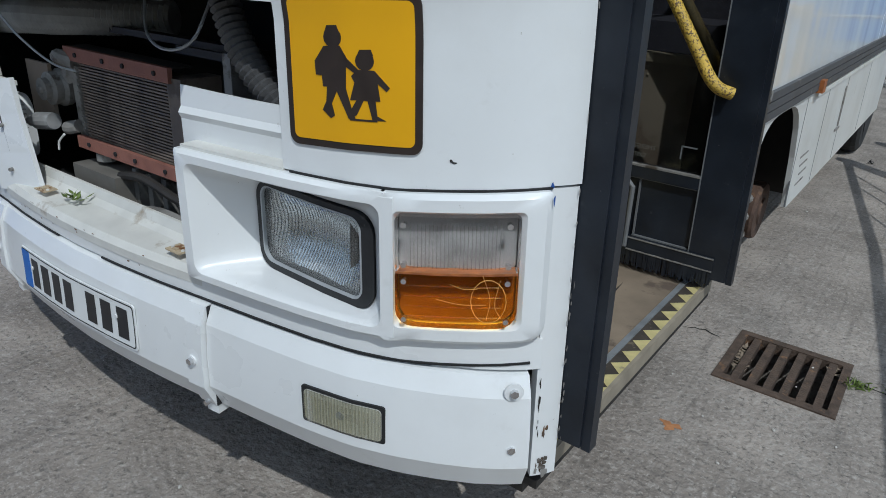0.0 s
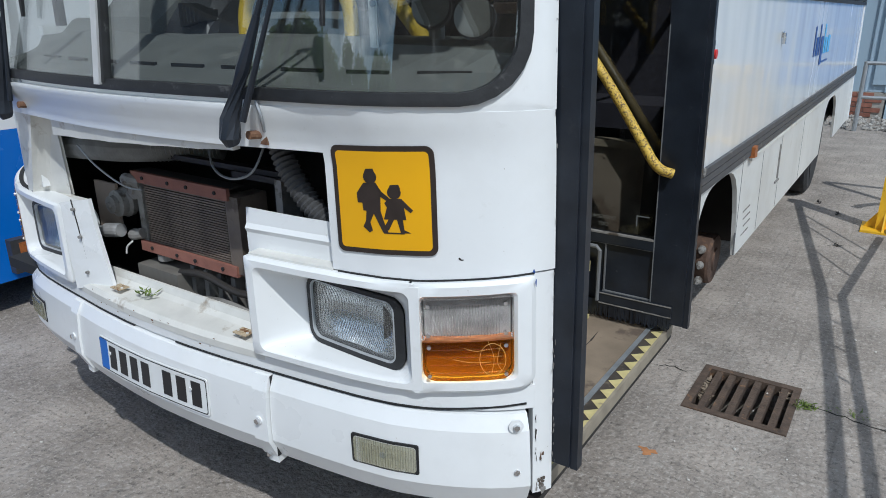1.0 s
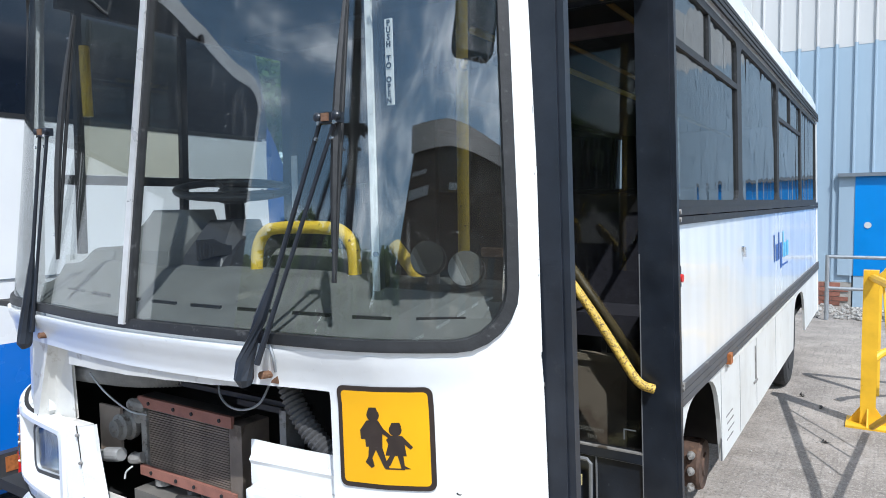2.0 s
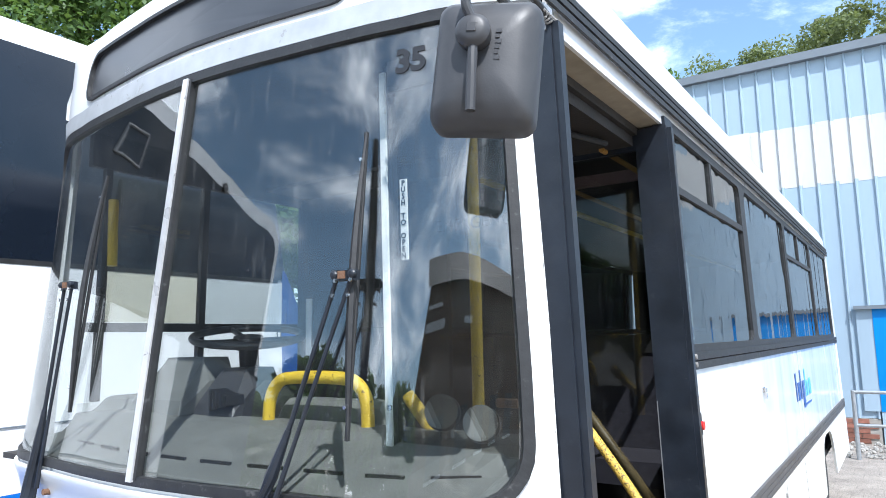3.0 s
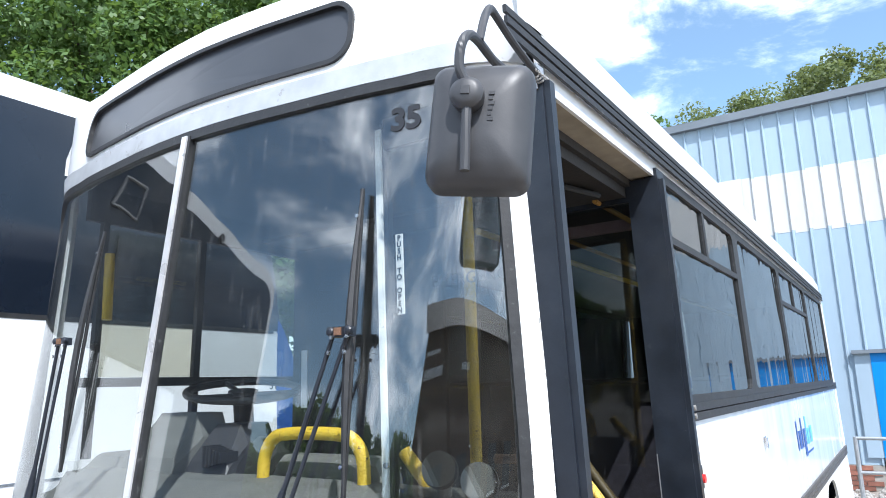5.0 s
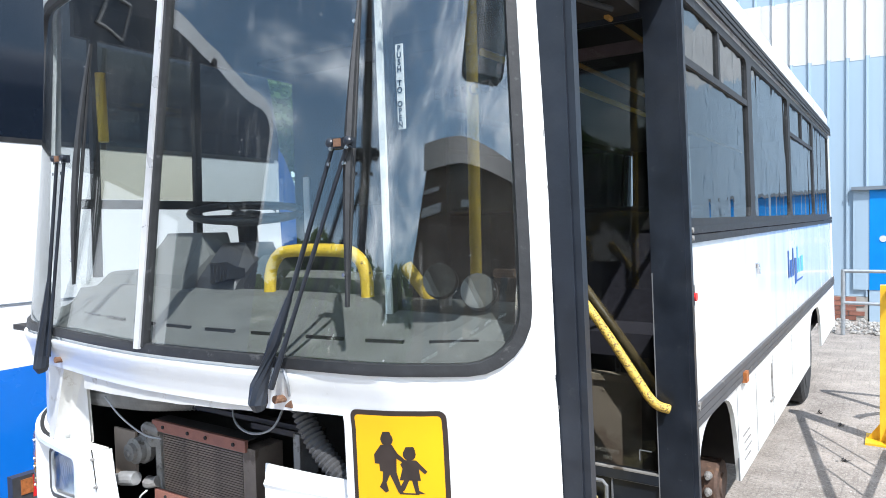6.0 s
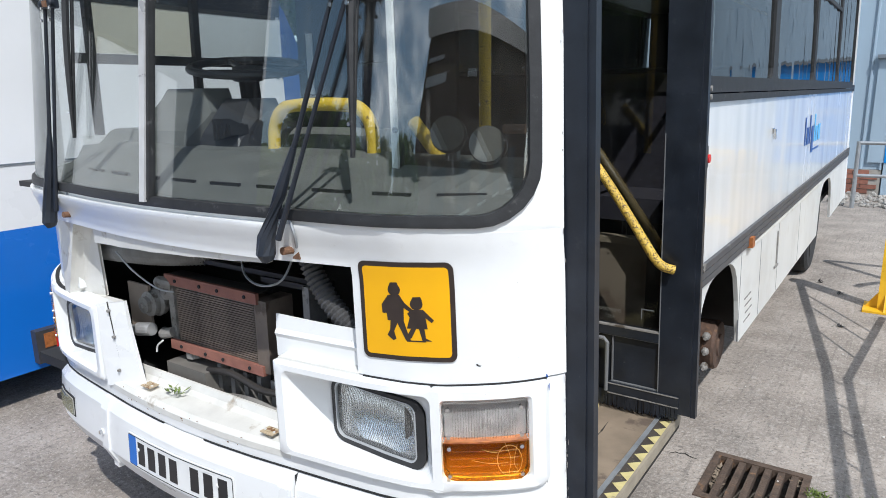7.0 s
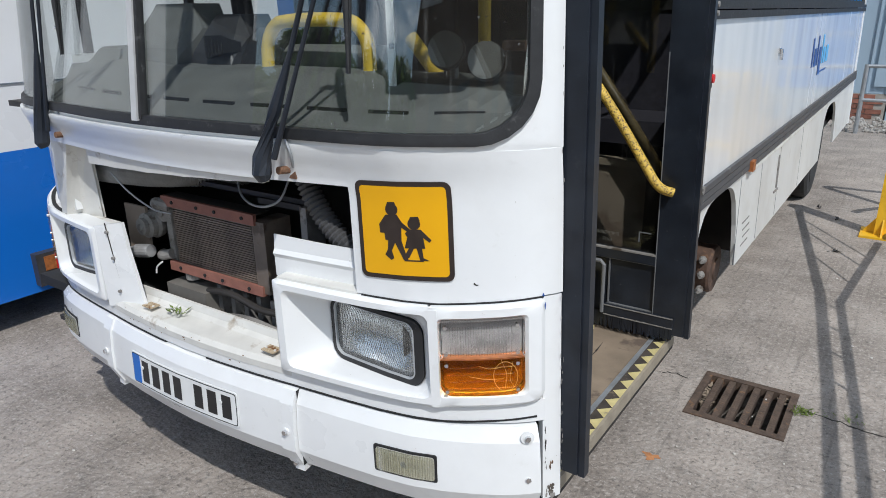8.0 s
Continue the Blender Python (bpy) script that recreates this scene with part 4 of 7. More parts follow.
    part("divider", sheet(steps_of(u_of(0.903), u_of(1.074), 8), [0.827, 0.831], -0.01, 0.0235, side_skin), ORANGE, lamp2)
    part("backing", lens_plate(low, -0.02, -0.012, side_skin), AMBER_BACK, lamp2, smooth=True)
    part("upper_lens", lens_plate(up, -0.004, 0.023, side_skin, (1.0, 0.96, 0.75, 0.45, 0.1), 0.005), LENS_MILK, lamp2, "milky ribbed lens", True).visible_shadow = False
    part("lower_lens", lens_plate(low, -0.004, 0.023, side_skin, (1.0, 0.96, 0.75, 0.45, 0.1), 0.005), LENS_AMBER, lamp2, "scratched amber lens", True).visible_shadow = False
    for k in range(24):
        u = u_of(0.926) + (u_of(1.050) - u_of(0.926)) * k / 23
        part("rib", tube([side_skin(u, 0.842, 0.0275), side_skin(u, 0.918, 0.0275)], 0.0008, 5), LENS_MILK, lamp2).visible_shadow = False
    for k in range(4):
        z = 0.752 + 0.019 * k
        part("rib", tube([side_skin(u_of(x), z, 0.0275) for x in (0.918, 0.953, 0.993, 1.023, 1.053)], 0.0012, 5), LENS_AMBER, lamp2).visible_shadow = False
    for x, z in ((0.916, 0.916), (1.061, 0.916), (0.916, 0.845), (1.061, 0.845), (0.916, 0.815), (1.061, 0.815), (0.916, 0.743), (1.061, 0.743)):
        a, b = side_skin(u_of(x), z, 0.018), side_skin(u_of(x), z, 0.028)
        part("screw", disc(a, b - a, 0.005, 0.011, 10), CHROME, lamp2)
    return box_


lamp_housing(1, 0.418)
lamp_housing(-1, 0.455)

# scratches on the near amber lens
part("lens_scratch", tube([skin(u_of(1.038) + 0.028 * math.cos(a), 0.795 + 0.04 * math.sin(a), 0.0295) for a in [k * 0.35 for k in range(19)]], 0.0007, 4), SCRATCH)
for line in (((1.030, 0.842), (1.040, 0.80), (1.036, 0.76)), ((1.052, 0.835), (1.046, 0.79), (1.054, 0.765)), ((0.985, 0.822), (1.005, 0.815), (1.024, 0.818)), ((0.965, 0.792), (1.0, 0.786), (1.035, 0.789))):
    part("lens_scratch", tube(arc([skin(u_of(x), z, 0.0295) for x, z in line], 5), 0.0005, 4), SCRATCH)

# ---------------------------------------------------------------- fog lamps, bumper fittings
for s in (1, -1):
    fog = thing("fog_lamp", "small rectangular fog lamp set in the bumper", "fog lamp", "fog lamps of the coach")
    loop = rounded(u_of(0.719), u_of(0.885), 0.472, 0.554, 0.006, 3, 6)
    loop_in = rounded(u_of(0.726), u_of(0.879), 0.478, 0.548, 0.008, 3, 6)
    place = (lambda u, z, d, s=s: skin(s * u, z, d))
    part("dark_gap", lens_plate(loop, 0.010, 0.0305, place), DARK, fog)
    part("lamp_shell", lens_plate(loop_in, 0.010, 0.0325, place, (1, 0.7, 0.3, 0.05)), FOG_BACK, fog)
    part("bulb", disc(place(u_of(0.803), 0.513, 0.016), place(u_of(0.803), 0.513, 0.03) - place(u_of(0.803), 0.513, 0.016), 0.009, 0.0175, 12), GALV, fog)
    part("lens", lens_plate(loop_in, 0.0335, 0.036, place, (1, 0.95, 0.6, 0.2), 0.004), LENS_FOG, fog, "yellowed ribbed lens", True).visible_shadow = False
    for k in range(17):
        u = u_of(0.731) + (u_of(0.857) - u_of(0.731)) * k / 16
        part("rib", tube([place(u, 0.487, 0.039), place(u, 0.541, 0.039)], 0.0016, 5), LENS_FOG, fog).visible_shadow = False


def bolt(u, z, d, parent, r=0.009, washer=0.0, mat=None):
    a, b = skin(u, z, d), skin(u, z, d + 0.01)
    n = b - a
    if washer:
        part("washer", disc(a, n, washer, 0.004, 18), WHITE, parent)
    part("bolt", disc(a, n, r, 0.012, 6), mat or CHROME, parent)


for s in (1, -1):
    part("joint_strap", bumper_mesh(*sorted((s * 0.417, s * 0.4645)), 0.013, 4), WHITE, bumper, "white strap over the bumper joint", True, sharp=12)
bolt(u_of(0.437), 0.512, 0.042, bumper, 0.008, 0.012)
bolt(u_of(-0.452), 0.512, 0.042, bumper, 0.008, 0.012)
bolt(u_of(0.445), 0.396, 0.018, bumper, 0.007)
for z in (0.615, 0.493):
    bolt(u_of(1.078), z, 0.022, bumper, 0.008, 0.018)
    bolt(u_of(-1.078), z, 0.022, bumper, 0.008, 0.018)
for s in (1, -1):
    part("joint_flange", sheet([u_of(s * 0.43), u_of(s * 0.445), u_of(s * 0.464)], [0.366, 0.380, 0.396], -0.02, 0.012), WHITE, bumper)
    part("joint_shadow", sheet([u_of(s * 0.4642), u_of(s * 0.4668)], [0.39, 0.51, 0.635], 0.0, 0.015), DARK, bumper)

# registration plate with bars for its characters
number_plate = thing("number_plate", "white number plate with dark characters and a blue band", "number plate")


def plate_skin(u, z, d):
    """The plate follows the bumper's face."""
    return skin(u, z + 0.012 * u, d + 0.036 + float(np.interp(z, (0.45, 0.52, 0.58), (0.006, 0.002, 0.0))))


part("plate", lens_plate(rounded(u_of(-0.272), u_of(0.254), 0.460, 0.576, 0.008, 3, 8), -0.003, 0.0, plate_skin), PLATE_WHITE, number_plate)
part("plate_border", frame_ring(rounded(u_of(-0.268), u_of(0.250), 0.464, 0.572, 0.008, 3, 8), rounded(u_of(-0.2655), u_of(0.2475), 0.4665, 0.5695, 0.008, 3, 8), 0.0, 0.0008, 1, plate_skin), TEXT_BLACK, number_plate)
part("blue_band", lens_plate(rounded(u_of(-0.266), u_of(-0.222), 0.467, 0.569, 0.004, 3, 4), 0.0, 0.0012, plate_skin), PLATE_BLUE, number_plate, "blue band")
for x in (-0.190, -0.131, -0.072, -0.013, 0.086, 0.147, 0.208):
    part("character_bar", sheet([u_of(x - 0.019), u_of(x + 0.019)], [0.480, 0.519, 0.557], 0.0005, 0.0014, plate_skin), TEXT_BLACK, number_plate)
for x in (-0.205, 0.186):
    part("plate_screw", disc(plate_skin(u_of(x), 0.53, 0.0), plate_skin(u_of(x), 0.53, 0.01) - plate_skin(u_of(x), 0.53, 0.0), 0.006, 0.004, 10), PLATE_WHITE, number_plate)

# ---------------------------------------------------------------- school sign
sign = thing("school_sign", "square amber school bus sign with a black border", "sign")
S0, S1 = u_of(0.709), u_of(0.939)


def sign_skin(u, z, d=0.0):
    """The sign is stuck on a little askew."""
    return skin(u, z + 0.009 * (u - S0) / (S1 - S0), d)


part("sign_plate", lens_plate(rounded(S0, S1, 1.021, 1.266, 0.018, 5, 8), 0.001, 0.004, sign_skin), SIGN_BLACK, sign, "", True)
part("sign_face", lens_plate(rounded(S0 + 0.012, S1 - 0.012, 1.033, 1.254, 0.010, 5, 8), 0.0042, 0.0055, sign_skin), AMBER, sign, "amber face", True)
SC, SZ = (S0 + S1) / 2 - 0.004, 1.139


def fuller(points, middle, grow, shift):
    """Widens a figure about its own upright axis."""
    return [(middle + (u - middle) * grow + shift, z) for u, z in points]


def pad(points, name):
    """A flat black shape of the pictogram, given as (u, z) about the sign's middle."""
    bm = bmesh.new()
    top = [bm.verts.new(sign_skin(SC + u * 1.05 + 0.004, SZ + z * 0.98, 0.0066)) for u, z in points]
    low = [bm.verts.new(sign_skin(SC + u * 1.05 + 0.004, SZ + z * 0.98, 0.0050)) for u, z in points]
    bm.faces.new(top)
    n = len(points)
    for k in range(n):
        bm.faces.new((top[k], low[k], low[(k + 1) % n], top[(k + 1) % n]))
    part(name, bm, SIGN_BLACK, sign)


def round_pad(cu, cz, r, name="pictogram_disc"):
    pad([(cu + r * math.cos(k * math.tau / 14), cz + r * math.sin(k * math.tau / 14)) for k in range(14)], name)


round_pad(-0.026, 0.060, 0.0155)
round_pad(0.026, 0.026, 0.0150)
pad(fuller([(-0.043, 0.046), (-0.020, 0.048), (-0.010, 0.028), (0.006, 0.010), (0.002, 0.004), (-0.012, 0.016), (-0.013, -0.018), (-0.046, -0.018), (-0.047, 0.0), (-0.056, 0.0), (-0.057, 0.022)], -0.030, 1.22, 0.004), "pictogram_body")
pad(fuller([(-0.040, -0.018), (-0.024, -0.018), (-0.034, -0.045), (-0.030, -0.064), (-0.036, -0.069), (-0.048, -0.056), (-0.042, -0.042)], -0.030, 1.22, 0.004), "pictogram_leg")
pad(fuller([(-0.028, -0.018), (-0.013, -0.018), (-0.006, -0.050), (-0.001, -0.067), (-0.010, -0.067), (-0.018, -0.045)], -0.030, 1.22, 0.004), "pictogram_leg")
pad(fuller([(0.012, 0.012), (0.033, 0.012), (0.052, -0.014), (0.048, -0.020), (0.037, -0.008), (0.040, -0.036), (0.002, -0.036), (0.008, -0.008), (0.004, 0.002)], 0.022, 1.28, 0.005), "pictogram_body")
pad(fuller([(0.010, -0.036), (0.019, -0.036), (0.010, -0.060), (0.002, -0.066), (-0.001, -0.060)], 0.022, 1.28, 0.005), "pictogram_leg")
pad(fuller([(0.024, -0.036), (0.034, -0.036), (0.036, -0.060), (0.047, -0.067), (0.030, -0.067)], 0.022, 1.28, 0.005), "pictogram_leg")
pad([(-0.040, 0.066), (-0.014, 0.068), (-0.018, 0.079), (-0.035, 0.078)], "pictogram_cap")
pad([(0.013, 0.032), (0.040, 0.034), (0.036, 0.044), (0.018, 0.043)], "pictogram_cap")
pad([(0.0, -0.0665), (0.045, -0.0665), (0.045, -0.0695), (0.0, -0.0695)], "pictogram_line")

# ---------------------------------------------------------------- grille opening and engine bay
def slab(name, x0, x1, y0, y1, z0, z1, mat, parent, bevel=0.0, label=""):
    return part(name, box(x0, x1, y0, y1, z0, z1), mat, parent, label, bevel=bevel)


bm = bmesh.new()
tray = [(0.0, 0.690), (0.012, 0.704), (0.085, 0.710), (0.10, 0.722), (0.108, 0.744), (0.116, 0.744), (0.112, 0.708), (0.09, 0.693), (0.0, 0.67)]
prev = None
for x in steps_of(-0.46, 0.46, 16):
    wob = 0.004 * math.sin(x * 31) + 0.003 * math.sin(x * 73)
    row = [bm.verts.new((x, y + 0.16 * x * x * (y < 0.05), z + (wob if z > 0.75 else 0))) for y, z in tray]
    if prev:
        for k in range(len(tray)):
            bm.faces.new((prev[k], prev[(k + 1) % len(tray)], row[(k + 1) % len(tray)], row[k]))
    prev = row
part("grille_tray", bm, DIRTY_WHITE, coach, "grubby white tray under the missing grille")
for x in (-0.235, 0.35):
    h = thing("hinge_remnant", "broken tan hinge leaf on the grille tray", "hinge", "hinge remnants")
    bm = box(x - 0.022, x + 0.028, 0.030, 0.066, 0.720, 0.7235)
    box(x - 0.006, x + 0.010, 0.036, 0.060, 0.7235, 0.727, bm)
    part("hinge_leaf", bm, TAN_PLATE, h)
    for k in range(3):
        part("hinge_screw", disc((x - 0.014 + k * 0.018, 0.044, 0.7235), (0, 0, 1), 0.004, 0.003, 8), DIRTY_WHITE, h)
# torn panel right of the radiator, jambs on the left, top edge
bm = bmesh.new()
edge = [(0.394, 1.074), (0.48, 1.071), (0.57, 1.069), (0.685, 1.068)]
rows = []
for x, ztop in edge:
    rows.append([bm.verts.new(skin(u_of(x), z, d)) for z, d in ((0.955, -0.036), (1.010, -0.036), (1.022, -0.030), (1.034, -0.038), (ztop, -0.042), (ztop, -0.046), (0.955, -0.046))])
for a, b in zip(rows, rows[1:]):
    for k in range(7):
        bm.faces.new((a[k], a[(k + 1) % 7], b[(k + 1) % 7], b[k]))
part("torn_panel", bm, WHITE, coach, "torn white panel beside the radiator")
part("torn_edge_shelf", sheet([u_of(x) for x in (0.43, 0.52, 0.6, 0.685)], [0.962, 0.972], -0.04, 0.004), DIRTY_WHITE, coach)
bm = bmesh.new()
jamb = [((-0.70, 0.055, 1.248), (-0.74, 0.066, 0.962)), ((-0.565, 0.040, 1.248), (-0.70, 0.060, 0.962)), ((-0.555, 0.070, 1.248), (-0.675, 0.10, 0.962)), ((-0.525, 0.088, 1.248), (-0.56, 0.118, 0.962))]
rows = [[bm.verts.new(a), bm.verts.new((a[0], a[1] + 0.01, a[2])), bm.verts.new((b[0], b[1] + 0.01, b[2])), bm.verts.new(b)] for a, b in jamb]
for a, b in zip(rows, rows[1:]):
    for k in range(4):
        bm.faces.new((a[k], a[(k + 1) % 4], b[(k + 1) % 4], b[k]))
part("grille_jamb", bm, DIRTY_WHITE, coach, "recessed white panel beside the grille opening")
bm = bmesh.new()
rows = []
for (x0, x1), z in (((-0.462, -0.352), 0.990), ((-0.458, -0.338), 0.9), ((-0.452, -0.312), 0.80), ((-0.446, -0.288), 0.700)):
    rows.append([bm.verts.new(p) for p in ((x0, 0.022, z - 0.02), (x1, 0.060, z), (x1, 0.072, z), (x0, 0.034, z - 0.02))])
for a, b in zip(rows, rows[1:]):
    for k in range(4):
        bm.faces.new((a[k], a[(k + 1) % 4], b[(k + 1) % 4], b[k]))
bm.faces.new(rows[0])
bm.faces.new(rows[-1][::-1])
part("grille_jamb", bm, WHITE, coach)
for x, z in ((-0.405, 0.955), (-0.392, 0.865), (-0.385, 0.745)):
    part("jamb_screw", disc((x, 0.038, z), (0.3, -1, 0), 0.005, 0.010, 8), GREYMETAL, coach)
part("jamb_seam", tube([(-0.412, 0.037, 0.985), (-0.398, 0.040, 0.87), (-0.374, 0.044, 0.705)], 0.0022, 5), OIL_SHADE, coach)
part("lamp_shelf", box(-0.74, -0.455, 0.055, 0.120, 0.950, 0.962), DIRTY_WHITE, coach, "grubby ledge over the lamp housing")
part("grille_head", sheet(steps_of(-0.40, 0.43, 14), [0.0, 0.5, 1.0], -0.012, 0.012, lambda u, f, d: skin(u, 1.196 + 0.035 * (u + 0.4) / 0.83 + 0.001 * math.sin(u * 37) * (1 - f) + f * (1.25 - 1.196 - 0.035 * (u + 0.4) / 0.83), d)), DIRTY_WHITE, coach, "bent strip over the grille opening")

bay = thing("engine_bay", "dark oily engine bay behind the open grille", "engine bay")
slab("rear_plate", -1.05, 1.05, 0.62, 0.64, 0.40, 1.36, OIL_SHADE, bay)
slab("side_plate", -1.06, -1.04, 0.22, 0.62, 0.40, 1.36, OIL_SHADE, bay)
slab("side_plate", 0.76, 0.78, 0.15, 0.62, 0.40, 1.36, OIL_SHADE, bay)
slab("top_plate", -1.05, 0.78, 0.10, 0.62, 1.33, 1.35, OIL_SHADE, bay)
slab("floor_plate", -1.05, 0.78, 0.12, 0.62, 0.44, 0.46, OIL_SHADE, bay)

rad = thing("radiator", "dusty finned radiator with red-oxide rails", "radiator")
RX0, RX1, RY = -0.250, 0.172, 0.19
slab("core", RX0, RX1, RY + 0.012, RY + 0.07, 0.836, 1.060, CORE, rad)
slat = None
for k in range(26):
    z = 0.854 + k * 0.0079
    o = slab("fin", RX0 + 0.012, RX1 - 0.012, RY, RY + 0.02, z, z + 0.0042, FIN, rad) if slat is None else slat.copy()
    if slat is not None:
        scene.collection.objects.link(o)
        o.location.z = k * 0.0079
    slat = slat or o
for z0, z1, over in ((1.054, 1.089, 0.02), (0.822, 0.855, 0.03)):
    slab("rail", RX0 - 0.02, RX1 + over, RY - 0.016, RY - 0.004, z0, z1, REDRUST, rad, 0.002, "red-oxide steel rail")
    slab("rail_lip", RX0 - 0.02, RX1 + over, RY - 0.004, RY + 0.05, z1 - 0.004 if z0 > 1 else z0, z1 if z0 > 1 else z0 + 0.004, OIL_SHADE if z0 > 1 else REDRUST, rad)
    for k in range(4):
        part("rail_bolt", disc((RX0 + 0.04 + k * 0.11 + 0.02 * (k % 2), RY - 0.016, (z0 + z1) / 2), (0, -1, 0), 0.006, 0.004, 8), DARK, rad)
slab("end_tank", RX1, RX1 + 0.055, RY - 0.008, RY + 0.10, 0.831, 1.066, FIN, rad, 0.006)
slab("end_tank", RX0 - 0.03, RX0, RY, RY + 0.09, 0.831, 1.066, GREYMETAL, rad, 0.008)
for k in range(13):
    slab("tank_rib", RX0 - 0.008, RX0 + 0.004, RY - 0.004, RY + 0.004, 0.848 + k * 0.0165, 0.856 + k * 0.0165, GREYMETAL, rad)
slab("bracket", 0.18, 0.45, RY + 0.02, RY + 0.05, 1.118, 1.135, OIL_SHADE, rad)
slab("bracket_arm", 0.40, 0.425, RY - 0.02, RY + 0.05, 1.02, 1.145, GREYMETAL, rad, 0.004)
slab("top_beam", -0.22, 0.45, RY + 0.03, RY + 0.06, 1.135, 1.15, OIL_SHADE, rad)


def duct(name, points, r, mat, label, category, pitch=0.014):
    """A ribbed hose along a curve."""
    line = arc(points, 24)
    length = sum((b - a).length for a, b in zip(line, line[1:]))
    n = int(length / pitch)
    dist, acc = [0.0], 0.0
    for a, b in zip(line, line[1:]):
        acc += (b - a).length
        dist.append(acc)
    pts, rr = [], []
    for k in range(2 * n + 1):
        s = length * k / (2 * n)
        pts.append([float(np.interp(s, dist, [p[i] for p in line])) for i in range(3)])
        rr.append(r if k % 2 else r * 0.80)
    o = part(name, tube(pts, rr, 14), mat, None)
    return tagged(o, label, category)


duct("air_duct", [(-0.90, 0.24, 1.10), (-0.62, 0.20, 1.125), (-0.45, 0.185, 1.14), (-0.30, 0.19, 1.15), (-0.16, 0.23, 1.16), (0.0, 0.33, 1.165)], 0.047, HOSE, "grey ribbed air duct across the engine bay", "duct")
duct("air_duct", [(0.45, 0.14, 1.26), (0.50, 0.13, 1.18), (0.56, 0.13, 1.11), (0.63, 0.14, 1.05), (0.70, 0.18, 0.98)], 0.031, SHADE_HOSE, "grey ribbed hose behind the torn panel, shade put in its colour", "duct")
tagged(part("cable", tube(arc([(-0.37, 0.07, 1.17), (-0.33, 0.10, 1.10), (-0.27, 0.14, 1.04), (-0.235, 0.18, 1.02)]), 0.003, 6), GALV), "thin grey cable in the engine bay", "cable")
tagged(part("cable", tube(arc([(0.16, 0.16, 1.24), (0.20, 0.13, 1.16), (0.28, 0.12, 1.135), (0.36, 0.13, 1.16), (0.39, 0.16, 1.24)]), 0.0035, 6), GALV), "looped grey cable over the radiator", "cable")
tagged(part("cable", tube(arc([(-0.25, 0.13, 0.86), (-0.285, 0.13, 0.835), (-0.295, 0.13, 0.81)]), 0.003, 6), TEXT_WHITE), "short pale cable end under the radiator", "cable")
pump = thing("pump", "grimy alloy pump with hoses beside the radiator", "pump")
part("pump_body", lathe((-0.375, 0.22, 0.965), (0, -1, 0), [(0, 0.05), (0.02, 0.052), (0.03, 0.045), (0.05, 0.045), (0.055, 0.03), (0.07, 0.03), (0.072, 0.012), (0.08, 0.01)], 20), GREYMETAL, pump, smooth=False)
part("pulley", lathe((-0.30, 0.24, 1.02), (0, -1, 0), [(0, 0.04), (0.03, 0.042), (0.034, 0.034), (0.05, 0.034), (0.054, 0.015), (0.06, 0.014)], 20), GREYMETAL, pump)
part("nozzle", lathe((-0.335, 0.15, 0.885), (-0.95, -0.15, -0.12), [(0, 0.022), (0.01, 0.024), (0.07, 0.024), (0.075, 0.016), (0.10, 0.016), (0.102, 0.009), (0.13, 0.008)], 14), MILK_BACK, pump, "pale alloy nozzle")
part("elbow", tube(arc([(-0.34, 0.2, 0.86), (-0.30, 0.17, 0.87), (-0.26, 0.18, 0.88)]), 0.018, 10), GREYMETAL, pump)
part("elbow", tube(arc([(-0.33, 0.2, 1.04), (-0.29, 0.17, 1.06), (-0.25, 0.19, 1.05)]), 0.02, 10), GREYMETAL, pump)
slab("mount_plate", -0.50, -0.375, 0.175, 0.185, 0.86, 1.03, MOUNT, pump)
tank = thing("header_bottle", "grubby pale reservoir bottle under the radiator", "reservoir")
slab("bottle", -0.27, -0.06, 0.15, 0.28, 0.69, 0.782, BOTTLE, tank, 0.02)
part("neck", lathe((-0.19, 0.21, 0.795), (0, 0, 1), [(0, 0.03), (0.02, 0.03), (0.022, 0.024), (0.04, 0.024)], 16), GREYMETAL, tank)
eng = thing("engine_block", "oily black engine block low in the bay", "engine")
slab("block", -0.08, 0.40, 0.24, 0.55, 0.60, 0.82, OIL_SHADE, eng, 0.015)
for k in range(7):
    slab("rib", -0.06 + 0.065 * k, -0.04 + 0.065 * k, 0.20, 0.25, 0.64, 0.80, GREYMETAL, eng, 0.004)
part("pipe", tube(arc([(-0.08, 0.18, 0.78), (0.05, 0.17, 0.80), (0.2, 0.18, 0.77), (0.36, 0.2, 0.79)]), 0.012, 8), OIL_SHADE, eng)
part("pipe", tube(arc([(0.0, 0.18, 0.70), (0.15, 0.16, 0.73), (0.3, 0.18, 0.70)]), 0.016, 8), GREYMETAL, eng)

# the radiator and what hangs round it sit a little low
for ob in (rad, pump, tank, eng):
    ob.location = (-0.012, 0.0, -0.020)
for ob in [o for o in scene.objects if o.name.split(".")[0] in ("air_duct", "cable")]:
    ob.location = (-0.008, 0.0, -0.012)

# weeds growing in the tray
weed = thing("weed", "small green weed growing in the grille tray", "plant")
rnd = random.Random(5)
bm = bmesh.new()
for k in range(26):
    a, l = rnd.uniform(0, math.tau), rnd.uniform(0.012, 0.04)
    c = Vector((-0.115 + rnd.uniform(-0.03, 0.03), 0.062 + rnd.uniform(-0.015, 0.012), 0.722))
    d = Vector((math.cos(a), math.sin(a), rnd.uniform(0.2, 1.0))).normalized()
    w = d.cross(Vector((0, 0, 1))).normalized() * 0.003
    bm.faces.new([bm.verts.new(p) for p in (c - w * 0.5, c + d * l * 0.5 - w * 1.6, c + d * l, c + d * l * 0.5 + w * 1.6)])
part("leaves", bm, GRASS, weed)

